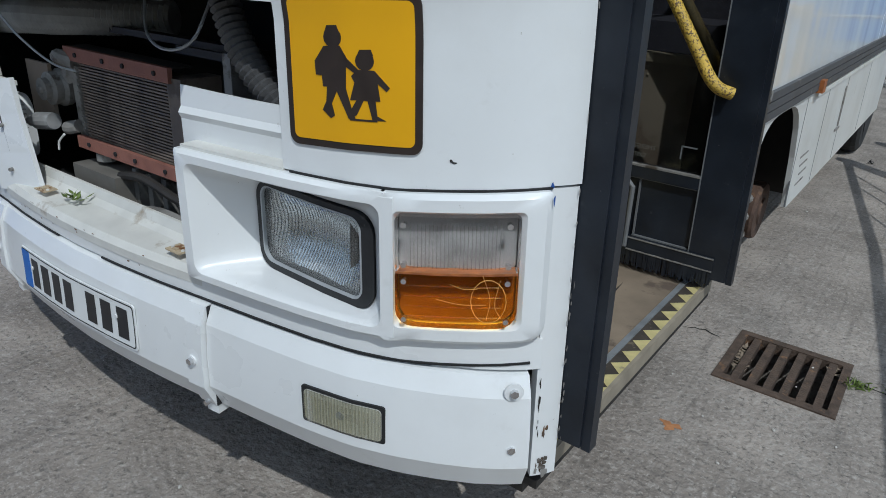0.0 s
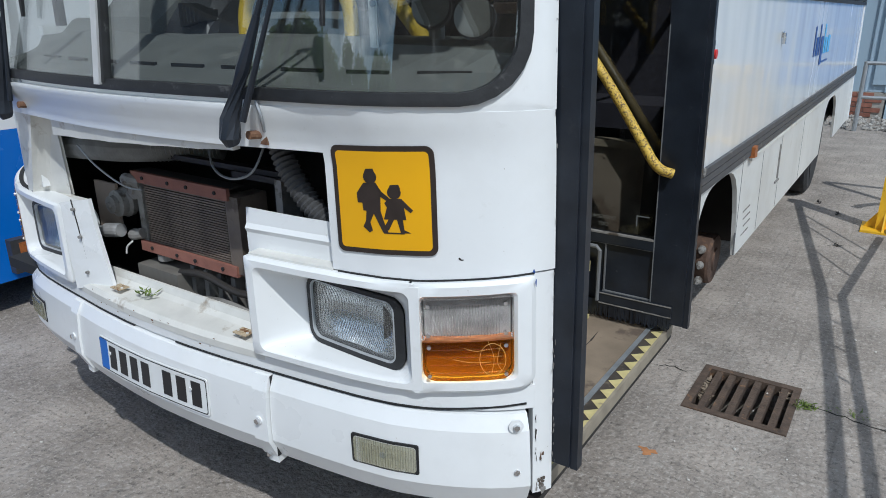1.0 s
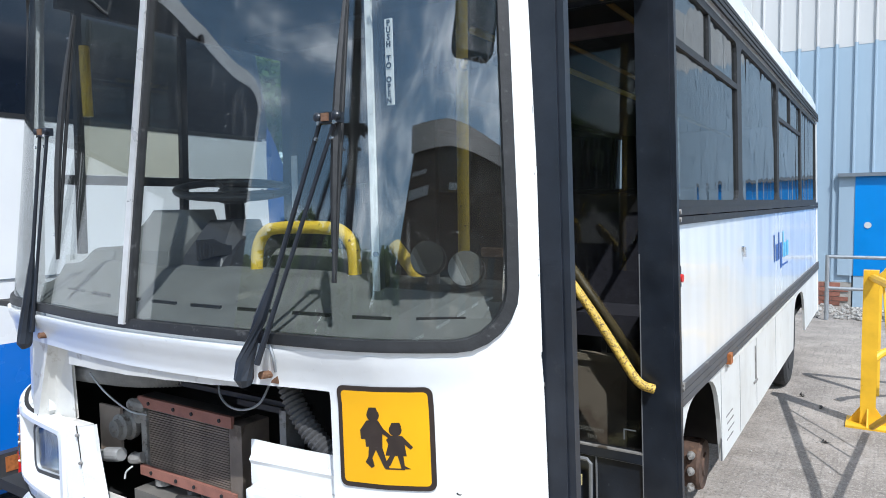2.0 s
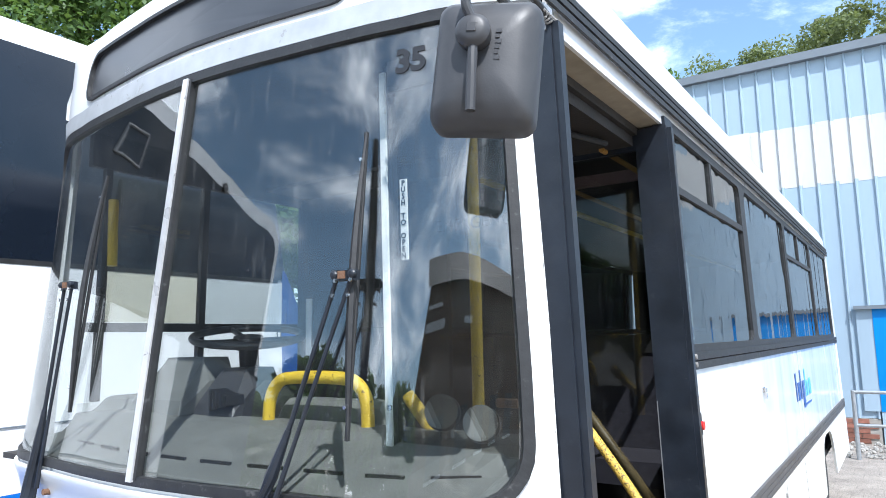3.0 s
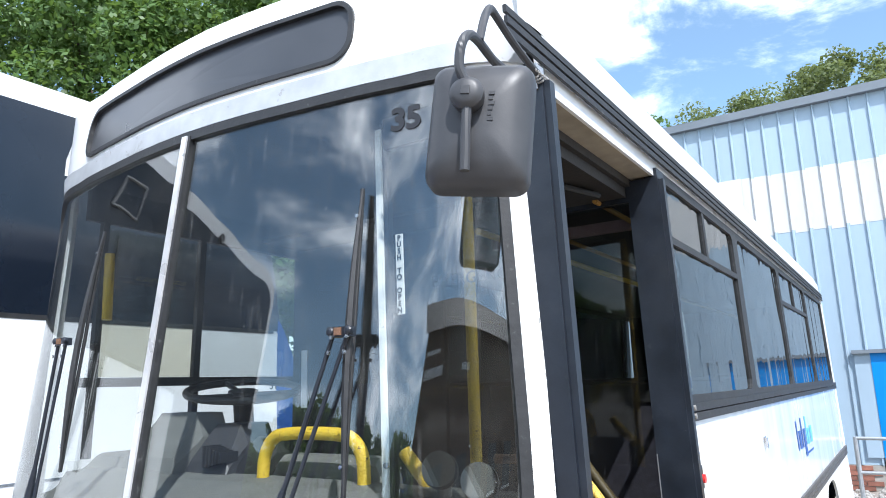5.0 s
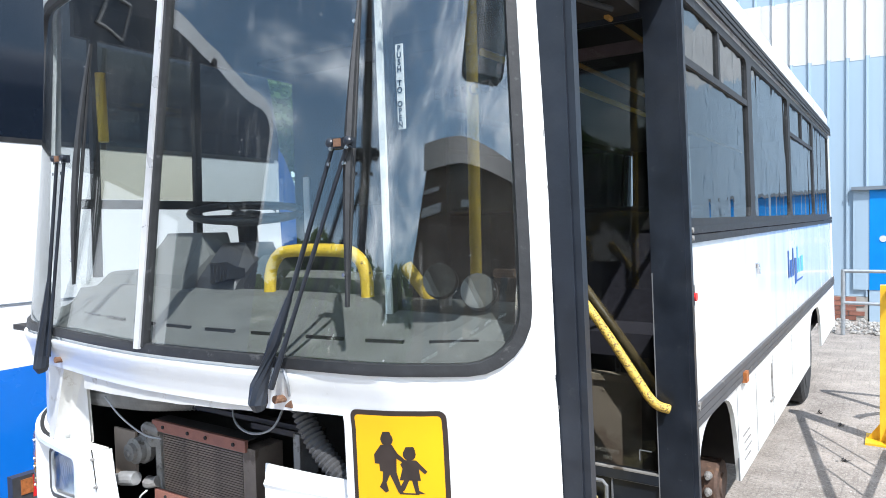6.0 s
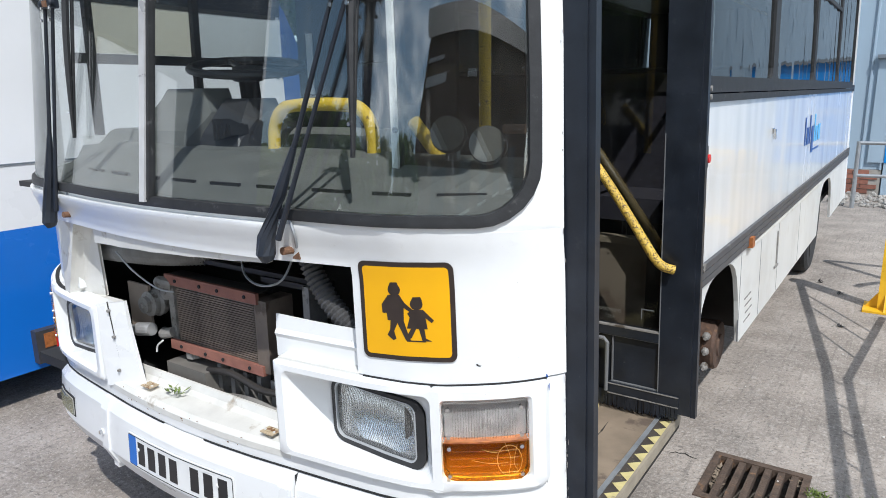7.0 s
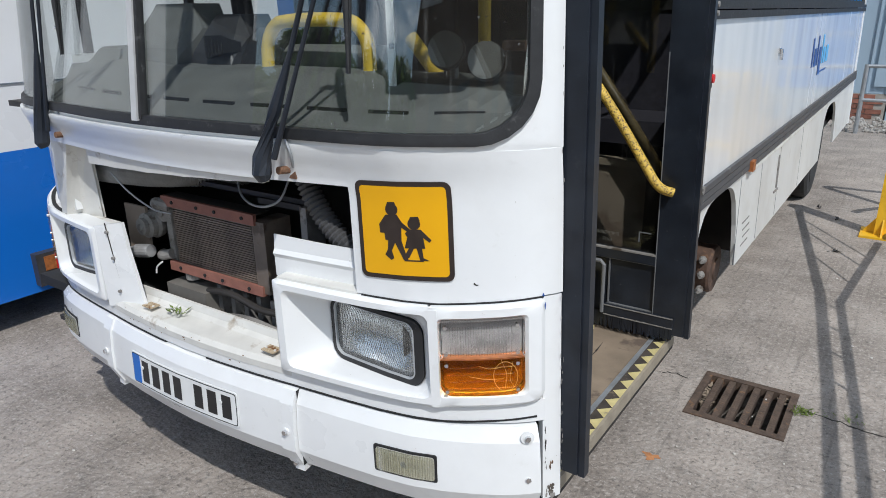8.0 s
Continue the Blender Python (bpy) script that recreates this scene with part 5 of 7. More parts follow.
# chipped paint and rust round the near corner, a scuff and a dab of blue
rnd = random.Random(14)


def chips(name, spots_, mat, label):
    bm = bmesh.new()
    for u, z, ru, rz, d in spots_:
        n = 9
        ring_ = [bm.verts.new(skin(u + ru * math.cos(k * math.tau / n) * rnd.uniform(0.5, 1.2), z + rz * math.sin(k * math.tau / n) * rnd.uniform(0.5, 1.2), d)) for k in range(n)]
        bm.faces.new(ring_)
    tagged(part(name, bm, mat, coach, label), kind="stuff")


chips("paint_chip", [(u_of(1.141) + rnd.gauss(0, 0.003), rnd.uniform(0.42, 1.0) if k % 3 else rnd.uniform(1.0, 2.2), rnd.uniform(0.0008, 0.002), rnd.uniform(0.003, 0.012), 0.0012) for k in range(34)], GREYMETAL, "grey chips in the white paint")
chips("paint_chip", [(u_of(1.125) + rnd.gauss(0, 0.006), rnd.uniform(0.41, 0.52), rnd.uniform(0.0015, 0.004), rnd.uniform(0.004, 0.014), -0.0028) for k in range(11)], IRON, "rust showing through chipped paint")
chips("paint_chip", [(u_of(1.128) + rnd.gauss(0, 0.006), rnd.uniform(0.40, 0.44), rnd.uniform(0.003, 0.007), rnd.uniform(0.004, 0.010), -0.0024) for k in range(12)], GREYMETAL, "bare metal at the corner foot")
chips("paint_chip", [(u_of(1.117) + rnd.gauss(0, 0.0015), rnd.uniform(0.50, 0.645), rnd.uniform(0.0008, 0.0018), rnd.uniform(0.004, 0.012), -0.0026) for k in range(12)], OIL_SHADE, "dark line of chipped paint")
chips("scuff", [(u_of(0.985), 1.022, 0.006, 0.0018, 0.001), (u_of(0.98), 1.024, 0.003, 0.003, 0.001)], OIL_SHADE, "small dark scuff")
chips("blue_dab", [(u_of(1.112), 0.990, 0.004, 0.006, 0.0012), (u_of(1.110), 0.972, 0.002, 0.010, 0.021)], LOGO_DARK, "dab of blue paint")
chips("dirt", [(u_of(rnd.uniform(-0.35, 0.42)), rnd.uniform(0.66, 0.70), rnd.uniform(0.002, 0.006), rnd.uniform(0.001, 0.003), 0.001) for k in range(30)], RUST, "specks of dirt")

# ---------------------------------------------------------------- entrance: doors, step well
def cross_panel(y):
    """Places on an upright panel across the coach at y: (x, z, d) with d toward the front."""
    return lambda x, z, d: (x * narrow(z), y - d, z)


def door_leaf(y, x0, x1, stile_out, stile_in, name, low=0.432):
    """A glazed folding door leaf across the opening; returns it."""
    leaf = thing("door_leaf", name, "door", "folding door leaves of the coach")
    at = cross_panel(y)
    part("outer_stile", sheet([x1 - stile_out, x1 - 0.012, x1], steps_of(low, 2.52, 6), -0.045, 0.0, at), BLACK, leaf)
    part("edge_rubber", sheet([x1, x1 + 0.018], steps_of(low - 0.005, 2.51, 6), -0.035, -0.006, at), BLACK, leaf)
    part("inner_stile", sheet([x0, x0 + stile_in], steps_of(0.432, 2.52, 6), -0.04, 0.0, at), BLACK, leaf)
    part("top_rail", sheet([x0, x1], [2.44, 2.52], -0.04, -0.004, at), BLACK, leaf)
    part("middle_rail", sheet([x0, x1 - stile_out], [0.705, 0.745], -0.035, 0.004, at), BLACK, leaf)
    part("kick_panel", sheet([x0, x1 - stile_out], [0.47, 0.70], -0.03, -0.012, at), BLACK, leaf)
    part("pane", sheet([x0 + stile_in, x1 - stile_out], [0.745, 2.44], -0.022, -0.017, at), DOOR_GLASS, leaf).visible_shadow = False
    return leaf


front_leaf = door_leaf(0.306, 0.645, 1.190, 0.100, 0.012, "open black folding door leaf behind the windscreen", 0.475)
at = cross_panel(0.304)
part("edge_trim", sheet([0.634, 0.654], steps_of(0.45, 2.5, 6), -0.012, 0.006, at), TEXT_WHITE, front_leaf, "worn white edge trim")
part("trim_screw", disc((0.642, 0.298, 1.56), (0, -1, 0), 0.008, 0.006, 10), CHROME, front_leaf)
sticker = part("sticker", sheet([0.700, 0.724], [1.955, 2.178], 0.0, 0.004, at), TEXT_WHITE, front_leaf, "white sticker reading PUSH TO OPEN")
for k, ch in enumerate("PUSH TO OPEN"):
    if ch != " ":
        lettering("letter", ch, 0.021, pose(0.711 * narrow(2.05), 0.2985, 2.160 - 0.0183 * k, 90), TEXT_BLACK, front_leaf, 0.0004, align="CENTER", bold=0.0007)
lettering("lettering", "EMERGENCY", 0.045, pose(0.79, 0.312, 2.02, 90), PLASTIC, front_leaf, 0.0004)

rear_leaf = door_leaf(1.36, 0.60, 1.172, 0.125, 0.03, "open black folding door leaf with a brush strip")
at = cross_panel(1.36)
part("glazing_bead", sheet([0.63, 1.048], [0.742, 0.748], -0.012, 0.0055, at), GREYMETAL, rear_leaf, "scuffed bright glazing bead")
part("glazing_bead", sheet([1.0475, 1.051], steps_of(0.46, 1.5, 4), -0.004, 0.0015, at), FAINT, rear_leaf)
for x0, x1, z0, z1 in ((0.86, 1.06, 0.505, 0.510), (0.79, 1.06, 0.70, 0.706), (1.055, 1.060, 0.505, 0.745), (0.862, 0.867, 0.512, 0.70)):
    part("bead", sheet([x0, x1], [z0, z1], -0.012, -0.004, at), FAINT, rear_leaf)
part("brush_holder", sheet([0.852, 1.130], [0.455, 0.504], -0.02, 0.006, at), BLACK, rear_leaf)
for z in (0.458, 0.499):
    part("holder_edge", sheet([0.852, 1.130], [z, z + 0.004], 0.006, 0.009, at), GREYMETAL, rear_leaf)
bm = bmesh.new()
rnd = random.Random(3)
for k in range(150):
    x = 0.70 + 0.44 * k / 150
    z = 0.405 + rnd.uniform(-0.006, 0.012)
    dx = rnd.uniform(-0.003, 0.003)
    y = 1.355 + rnd.uniform(-0.004, 0.004)
    bm.faces.new([bm.verts.new(p) for p in ((x, y, 0.47), (x + 0.0045, y, 0.47), (x + 0.0045 + dx, y, z), (x + dx, y, z))])
tagged(part("brush", bm, BLACK, rear_leaf, "ragged black brush strip"), kind="stuff")
lettering("lettering", "EMERGENCY", 0.020, pose(0.895, 1.384, 0.793, 90, 0, 180), FADED_PRINT, rear_leaf, 0.0004)
lettering("lettering", "EXIT", 0.020, pose(0.868, 1.384, 0.765, 90, 0, 180), FADED_PRINT, rear_leaf, 0.0004)
for x0, x1, z0, z1 in ((0.972, 0.976, 0.785, 0.825), (0.972, 1.02, 0.823, 0.827)):
    part("white_mark", sheet([x0, x1], [z0, z1], -0.016, -0.0145, at), FAINT, rear_leaf)
part("handrail", tube(arc([(0.60, 1.325, 1.605), (0.770, 1.325, 1.405), (0.88, 1.325, 1.262), (0.99, 1.325, 1.105), (1.03, 1.325, 1.048), (1.062, 1.328, 1.018), (1.10, 1.345, 1.004)]), 0.0175, 12), WORN_YELLOW, rear_leaf, "chipped yellow handrail", True)
# dim tube behind the pane stands in for the handrail's reflection
part("second_handrail", tube([(0.62, 1.43, 1.60), (1.05, 1.43, 1.03)], 0.0175, 10), DIM_RAIL, rear_leaf, smooth=True)

# jambs and head of the doorway
part("rear_jamb", flank(1, 1.372, 1.468, 0.43, 2.56, 0.05, 1, 4, 0.016), BLACK, coach, "black rubber-edged door jamb")
part("door_head", box(1.02, 1.10, 0.33, 1.46, 2.53, 2.555), BEIGE, coach, "scuffed cream door head lining")
part("door_head_box", box(0.60, 1.02, 0.35, 1.46, 2.50, 2.555), OIL_SHADE, coach)
part("door_head_edge", flank(1, 0.33, 1.44, 2.53, 2.575, 0.012, 1, 1, 0.004), WHITE, coach)
part("door_track", box(0.70, 1.0, 0.5, 1.40, 2.46, 2.50), OIL_SHADE, coach)
part("track_arm", tube([(0.75, 0.6, 2.45), (0.95, 1.2, 2.44)], 0.012, 8), DARK, coach)
part("rain_bracket", box(1.095, 1.135, 0.30, 0.345, 2.49, 2.56), GALV, coach, "bright bent bracket")
for z in (0.985, 1.0, 1.625, 1.655):
    part("jamb_screw", disc((1.165 * narrow(z), 1.478, z), (1, 0, 0), 0.010, 0.012, 8), GREYMETAL, coach)

step = thing("entrance_step", "worn ply entrance step with a yellow and black nosing", "step")
slab("tread", 0.78, 1.055, 0.35, 1.47, 0.355, 0.385, WOOD, step)
slab("nosing_strip", 1.055, 1.072, 0.35, 1.47, 0.36, 0.389, GALV, step, 0.002, "bare metal strip")
slab("nosing_base", 1.072, 1.122, 0.35, 1.47, 0.355, 0.386, NOSE_SHADE_DARK, step)
bm = bmesh.new()
n = 15
for k in range(n):
    y0 = 0.37 + (1.46 - 0.37) * k / n
    y1 = 0.37 + (1.46 - 0.37) * (k + 1) / n
    v = [bm.verts.new(p) for p in ((1.117, y0, 0.3875), (1.117, y1, 0.3875), (1.078, (y0 + y1) / 2, 0.3875))]
    bm.faces.new(v)
tagged(part("yellow_teeth", bm, NOSE_YELLOW, step, "worn yellow triangles"), kind="stuff")
slab("nosing_edge", 1.117, 1.128, 0.35, 1.47, 0.345, 0.388, BEIGE, step, 0.002)
# sill pieces coloured black in place of the shaded void under the step
slab("sill", 1.03, 1.095, 0.31, 1.47, 0.30, 0.35, OIL_SHADE, step)
slab("sill_lip", 1.095, 1.125, 0.31, 1.47, 0.325, 0.345, OIL_SHADE, step)
slab("rear_cheek", 0.62, 1.12, 1.47, 1.49, 0.36, 0.66, DARK, step)
slab("riser", 0.79, 0.805, 0.35, 1.34, 0.355, 0.60, PLASTIC, step)
slab("upper_tread", 0.50, 0.78, 0.35, 1.47, 0.595, 0.62, WOOD, step)
slab("upper_nosing", 0.765, 0.822, 0.35, 1.345, 0.585, 0.626, NOSE_YELLOW, step, 0.003, "worn yellow nosing")
for k in range(9):
    y = 1.305 - 0.09 * k
    tooth = bmesh.new()
    tooth.faces.new([tooth.verts.new(p) for p in ((0.772, y, 0.6268), (0.772, y - 0.06, 0.6268), (0.805, y - 0.03, 0.6268))])
    part("upper_tooth", tooth, NOSE_SHADE_DARK, step)
slab("front_cheek", 0.62, 1.10, 0.355, 0.37, 0.36, 1.38, DARK, step)
slab("kick_strip", 0.805, 0.83, 0.35, 1.35, 0.385, 0.40, NOSE_YELLOW, step)
bm = bmesh.new()
line = [(0.935, 0.98), (0.930, 1.04), (0.914, 1.106), (0.915, 1.159), (0.909, 1.249)]
for k, (p, q) in enumerate(zip(line, line[1:])):
    w0, w1 = 0.004 * (k + 0.5) / 4, 0.004 * (3.6 - k) / 4
    bm.faces.new([bm.verts.new(v) for v in ((p[0] - w0, p[1], 0.3856), (p[0] + w0, p[1], 0.3856), (q[0] + w1, q[1], 0.3856), (q[0] - w1, q[1], 0.3856))])
part("tread_crack", bm, OIL_SHADE, step, "dark crack in the ply")
frame_ = thing("grab_frame", "grey square tube frame beside the entrance step", "frame")
part("tube", tube([(0.74, 1.345, 0.69), (0.842, 1.345, 0.69), (0.856, 1.345, 0.675), (0.858, 1.345, 0.47)], 0.008, 8), FAINT, frame_)

# ---------------------------------------------------------------- inside the coach
dash = thing("dashboard", "dusty charcoal dashboard with slots along the windscreen", "dashboard")
bm = bmesh.new()
rows = []
for u in steps_of(u_of(-1.06), u_of(1.06), 30):
    p = skin(u, 1.40, -0.012)
    wav = 0.012 * max(0.0, -p.x) * math.sin(p.x * 7)
    rows.append([bm.verts.new((p.x, y, z)) for y, z in ((p.y, 1.372), (p.y + 0.005, 1.386), (p.y + 0.12, 1.415 + wav), (max(0.36, p.y + 0.14), 1.478 + wav), (max(0.50, p.y + 0.15), 1.482 + wav), (max(0.51, p.y + 0.16), 1.355), (p.y + 0.06, 1.36))])
for a, b in zip(rows, rows[1:]):
    for k in range(7):
        bm.faces.new((a[k], a[(k + 1) % 7], b[(k + 1) % 7], b[k]))
bm.faces.new(rows[0])
bm.faces.new(rows[-1][::-1])
part("dash_top", bm, DASH, dash, smooth=False)
for k in range(9):
    x = -0.62 + 0.19 * k
    p, q = skin(u_of(x), 1.41, -0.115), skin(u_of(x + 0.12), 1.41, -0.115)
    slot = box(0, (q - p).length, -0.004, 0.004, -0.004, 0.006)
    bmesh.ops.transform(slot, matrix=Matrix.Translation((p.x, p.y, 1.413)) @ Matrix.Rotation(math.atan2(q.y - p.y, q.x - p.x), 4, "Z"), verts=slot.verts)
    part("vent_slot", slot, DARK, dash)
binnacle = thing("instrument_binnacle", "moulded dark instrument binnacle on the dashboard", "instrument panel")


def hood(x0, x1, y0, y1, z0, z1, nose):
    """A moulded hood: sloped face to the front, chamfered ends."""
    bm = bmesh.new()
    rows = []
    for y, f in ((y0, 0.0), (y0 + 0.02, 0.30), (y0 + nose, 0.86), (y0 + nose + 0.02, 1.0), (y1, 1.0)):
        h = z0 + (z1 - z0) * f
        rows.append([bm.verts.new((x, y, z)) for x, z in ((x0, z0), (x0 + 0.01 * f, z0 + (h - z0) * 0.6), (x0 + 0.05 * f, h), (x1 - 0.05 * f, h), (x1 - 0.01 * f, z0 + (h - z0) * 0.6), (x1, z0))])
    for a, b in zip(rows, rows[1:]):
        for k in range(6):
            bm.faces.new((a[k], a[(k + 1) % 6], b[(k + 1) % 6], b[k]))
    bm.faces.new(rows[-1])
    return bm


part("shell", hood(-0.74, -0.42, 0.40, 0.66, 1.465, 1.685, 0.12), DASH, binnacle)
part("side_pod", hood(-0.43, -0.20, 0.46, 0.70, 1.465, 1.645, 0.09), PLASTIC, binnacle)
part("end_pod", hood(-0.22, -0.06, 0.50, 0.70, 1.465, 1.60, 0.06), DARK, binnacle)
part("left_shelf", hood(-1.04, -0.76, 0.42, 0.62, 1.465, 1.53, 0.04), DASH, binnacle)
part("console", hood(-0.05, 0.46, 0.50, 0.62, 1.40, 1.545, 0.03), DASH, binnacle)
for k in range(6):
    slab("louvre", -0.30 + 0.018 * k, -0.294 + 0.018 * k, 0.44, 0.52, 1.50 + 0.004 * k, 1.575 - 0.004 * k, DARK, binnacle)
wheel = thing("steering_wheel", "large black coach steering wheel", "steering wheel")
hub = Vector((-0.445, 0.74, 1.765))
m = Matrix.Translation(hub) @ Matrix.Rotation(radians(7), 4, "Y") @ Matrix.Rotation(radians(7), 4, "X")
ring = [m @ Vector((0.218 * math.cos(k * math.tau / 40), 0.218 * math.sin(k * math.tau / 40), 0)) for k in range(41)]
part("rim", tube(ring, 0.016, 10), PLASTIC, wheel, smooth=True)
for a_ in (20, 160, 270):
    part("spoke", tube([m @ Vector((0, 0, -0.02)), m @ Vector((0.20 * math.cos(radians(a_)), 0.20 * math.sin(radians(a_)), 0))], 0.012, 8), PLASTIC, wheel)
part("boss", disc(m @ Vector((0, 0, -0.05)), m.to_3x3() @ Vector((0, 0, 1)), 0.06, 0.05, 16), PLASTIC, wheel)
part("column", tube([m @ Vector((0, 0, -0.04)), m @ Vector((0, 0.03, -0.5))], 0.04, 10), DARK, wheel)


def cab_rail(points, name, label):
    return tagged(part(name, tube(arc(points, 6), 0.021, 12), YELLOW, None, smooth=True), label, "handrail")


cab_rail([(-0.007, 0.46, 1.40), (-0.007, 0.46, 1.50), (0.006, 0.46, 1.565), (0.045, 0.46, 1.609), (0.10, 0.46, 1.621), (0.21, 0.46, 1.625), (0.33, 0.46, 1.622), (0.385, 0.46, 1.608), (0.42, 0.46, 1.565), (0.428, 0.46, 1.50), (0.428, 0.46, 1.40)], "yellow_rail", "hooped yellow rail behind the dashboard")
pole = thing("yellow_pole", "scuffed yellow upright pole inside the entrance", "handrail")
part("upright", tube([(0.724, 0.62, 0.62), (0.724, 0.62, 2.56)], 0.018, 12), YELLOW, pole, smooth=True)
part("cross_tube", tube([(0.79, 0.62, 1.550), (0.82, 0.62, 1.550), (0.86, 0.62, 1.550)], 0.014, 10), RUST, pole, smooth=True)
cab_rail([(0.550, 0.50, 1.575), (0.60, 0.50, 1.52), (0.67, 0.50, 1.445)], "yellow_rail", "sloping yellow rail behind the dashboard")
cab_rail([(-1.06, 0.50, 2.085), (-1.065, 0.50, 2.2), (-1.07, 0.50, 2.38)], "yellow_rail", "upright yellow cab rail")
for x, y, dz in ((0.768, 0.33, 0.0), (0.889, 0.325, -0.023)):
    pod = thing("dash_speaker", "round black vent on a stalk on the dashboard", "vent", "round vents on the dashboard")
    part("cup", lathe((x, y + 0.05, 1.54 + dz), (0.35, -1, 0.2), [(0, 0.038), (0.03, 0.047), (0.045, 0.047), (0.045, 0.041), (0.035, 0.038)], 28), PLASTIC, pod, smooth=False)
    part("face", disc((x + 0.012, y + 0.010, 1.552 + dz), (0.35, -1, 0.2), 0.043, 0.005, 28), SPEAKER, pod)
    part("face_rim", lathe((x + 0.010, y + 0.012, 1.5515 + dz), (0.35, -1, 0.2), [(0, 0.044), (0.008, 0.045), (0.009, 0.038), (0.003, 0.036)], 28), SPEAKER, pod)
    part("stalk", tube([(x, y + 0.05, 1.46), (x, y + 0.05, 1.54 + dz)], 0.02, 10), MILK_BACK, pod)


def coach_seat():
    seat_ = part("passenger_seat", box(-0.42, 0.42, -0.22, 0.22, 0.36, 0.48), SEAT, None, "dark high-backed coach seat", bevel=0.03)
    part("backrest", box(-0.42, 0.42, 0.18, 0.28, 0.44, 1.05), SEAT, seat_, bevel=0.035)
    part("head_roll", box(-0.42, 0.42, 0.17, 0.29, 1.0, 1.1), DARK, seat_, bevel=0.03)
    for x in (-0.36, 0.36):
        part("leg", tube([(x, 0.0, 0), (x, 0.0, 0.37)], 0.018, 8), GREYMETAL, seat_)
    part("grab_rail", tube([(-0.40, 0.24, 1.12), (0.40, 0.24, 1.12)], 0.013, 8), DARK, seat_)
    return seat_


seat0 = coach_seat()
seat0.matrix_world = pose(0.60, 2.45, 0.64)
for y in (3.25, 4.05, 4.85, 5.65, 6.45, 7.2):
    copy_thing(seat0, pose(0.60, y, 0.64))
for y in (2.05, 2.85, 3.65, 4.45, 5.25, 6.05, 6.85):
    copy_thing(seat0, pose(-0.62, y, 0.64))
driver = thing("driver_seat", "dark driver's seat with a headrest", "seat")
part("cushion", box(-0.62, -0.14, 0.98, 1.42, 1.02, 1.14), SEAT, driver, bevel=0.04)
part("backrest", box(-0.60, -0.16, 1.38, 1.50, 1.10, 1.78), SEAT, driver, bevel=0.05)
part("headrest", box(-0.50, -0.26, 1.40, 1.49, 1.80, 2.0), DARK, driver, bevel=0.04)
part("pedestal", box(-0.55, -0.2, 1.05, 1.35, 0.64, 1.02), DARK, driver)
bulk = thing("luggage_pen", "brown laminate panel with a beige top edge behind the door", "partition")
slab("panel", 0.42, 0.945, 1.515, 1.55, 0.62, 1.045, BROWN, bulk)
slab("top_edge", 0.41, 1.09, 1.50, 1.56, 1.045, 1.072, BEIGE, bulk, 0.006)
# dark strip: shade past the panel's bright part, put in as colour
slab("end_stile", 0.945, 1.08, 1.512, 1.55, 0.62, 1.045, NOSE_SHADE_DARK, bulk)
slab("screw", 0.783, 0.789, 1.511, 1.515, 1.0, 1.006, BEIGE, bulk)
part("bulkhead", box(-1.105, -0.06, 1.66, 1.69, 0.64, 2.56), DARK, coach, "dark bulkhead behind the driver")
part("bulkhead_notice", box(-1.03, -0.985, 1.650, 1.657, 1.66, 1.98), TEXT_WHITE, coach, "narrow white notice on the bulkhead")
for x in (0.25,):
    tagged(part("ceiling_rail", tube([(x, 1.5, 2.46), (x, 7.6, 2.46)], 0.016, 10), YELLOW), "yellow handrail under the coach ceiling", "handrail")
for x, y0, y1 in ((0.50, 1.55, 3.2), (0.89, 1.32, 1.78)):
    tagged(part("ceiling_rail", tube([(x, y0, 2.455), (x, y1, 2.455)], 0.011, 10), DIMMED_YELLOW), "yellow handrail under the coach ceiling", "handrail")
tagged(part("pink_panel", box(0.05, 0.86, 2.0, 2.03, 2.475, 2.53), PINK), "dusty pink cross panel below the ceiling", "panel")
for y in (0.50, 1.02):
    part("cab_window_pane", flank(-1, y, y + (0.48 if y < 1 else 0.66), 1.84, 2.5, 0.004, 1, 1, -0.012), CREAM_GLASS if y < 1 else GLASS, coach).visible_shadow = False

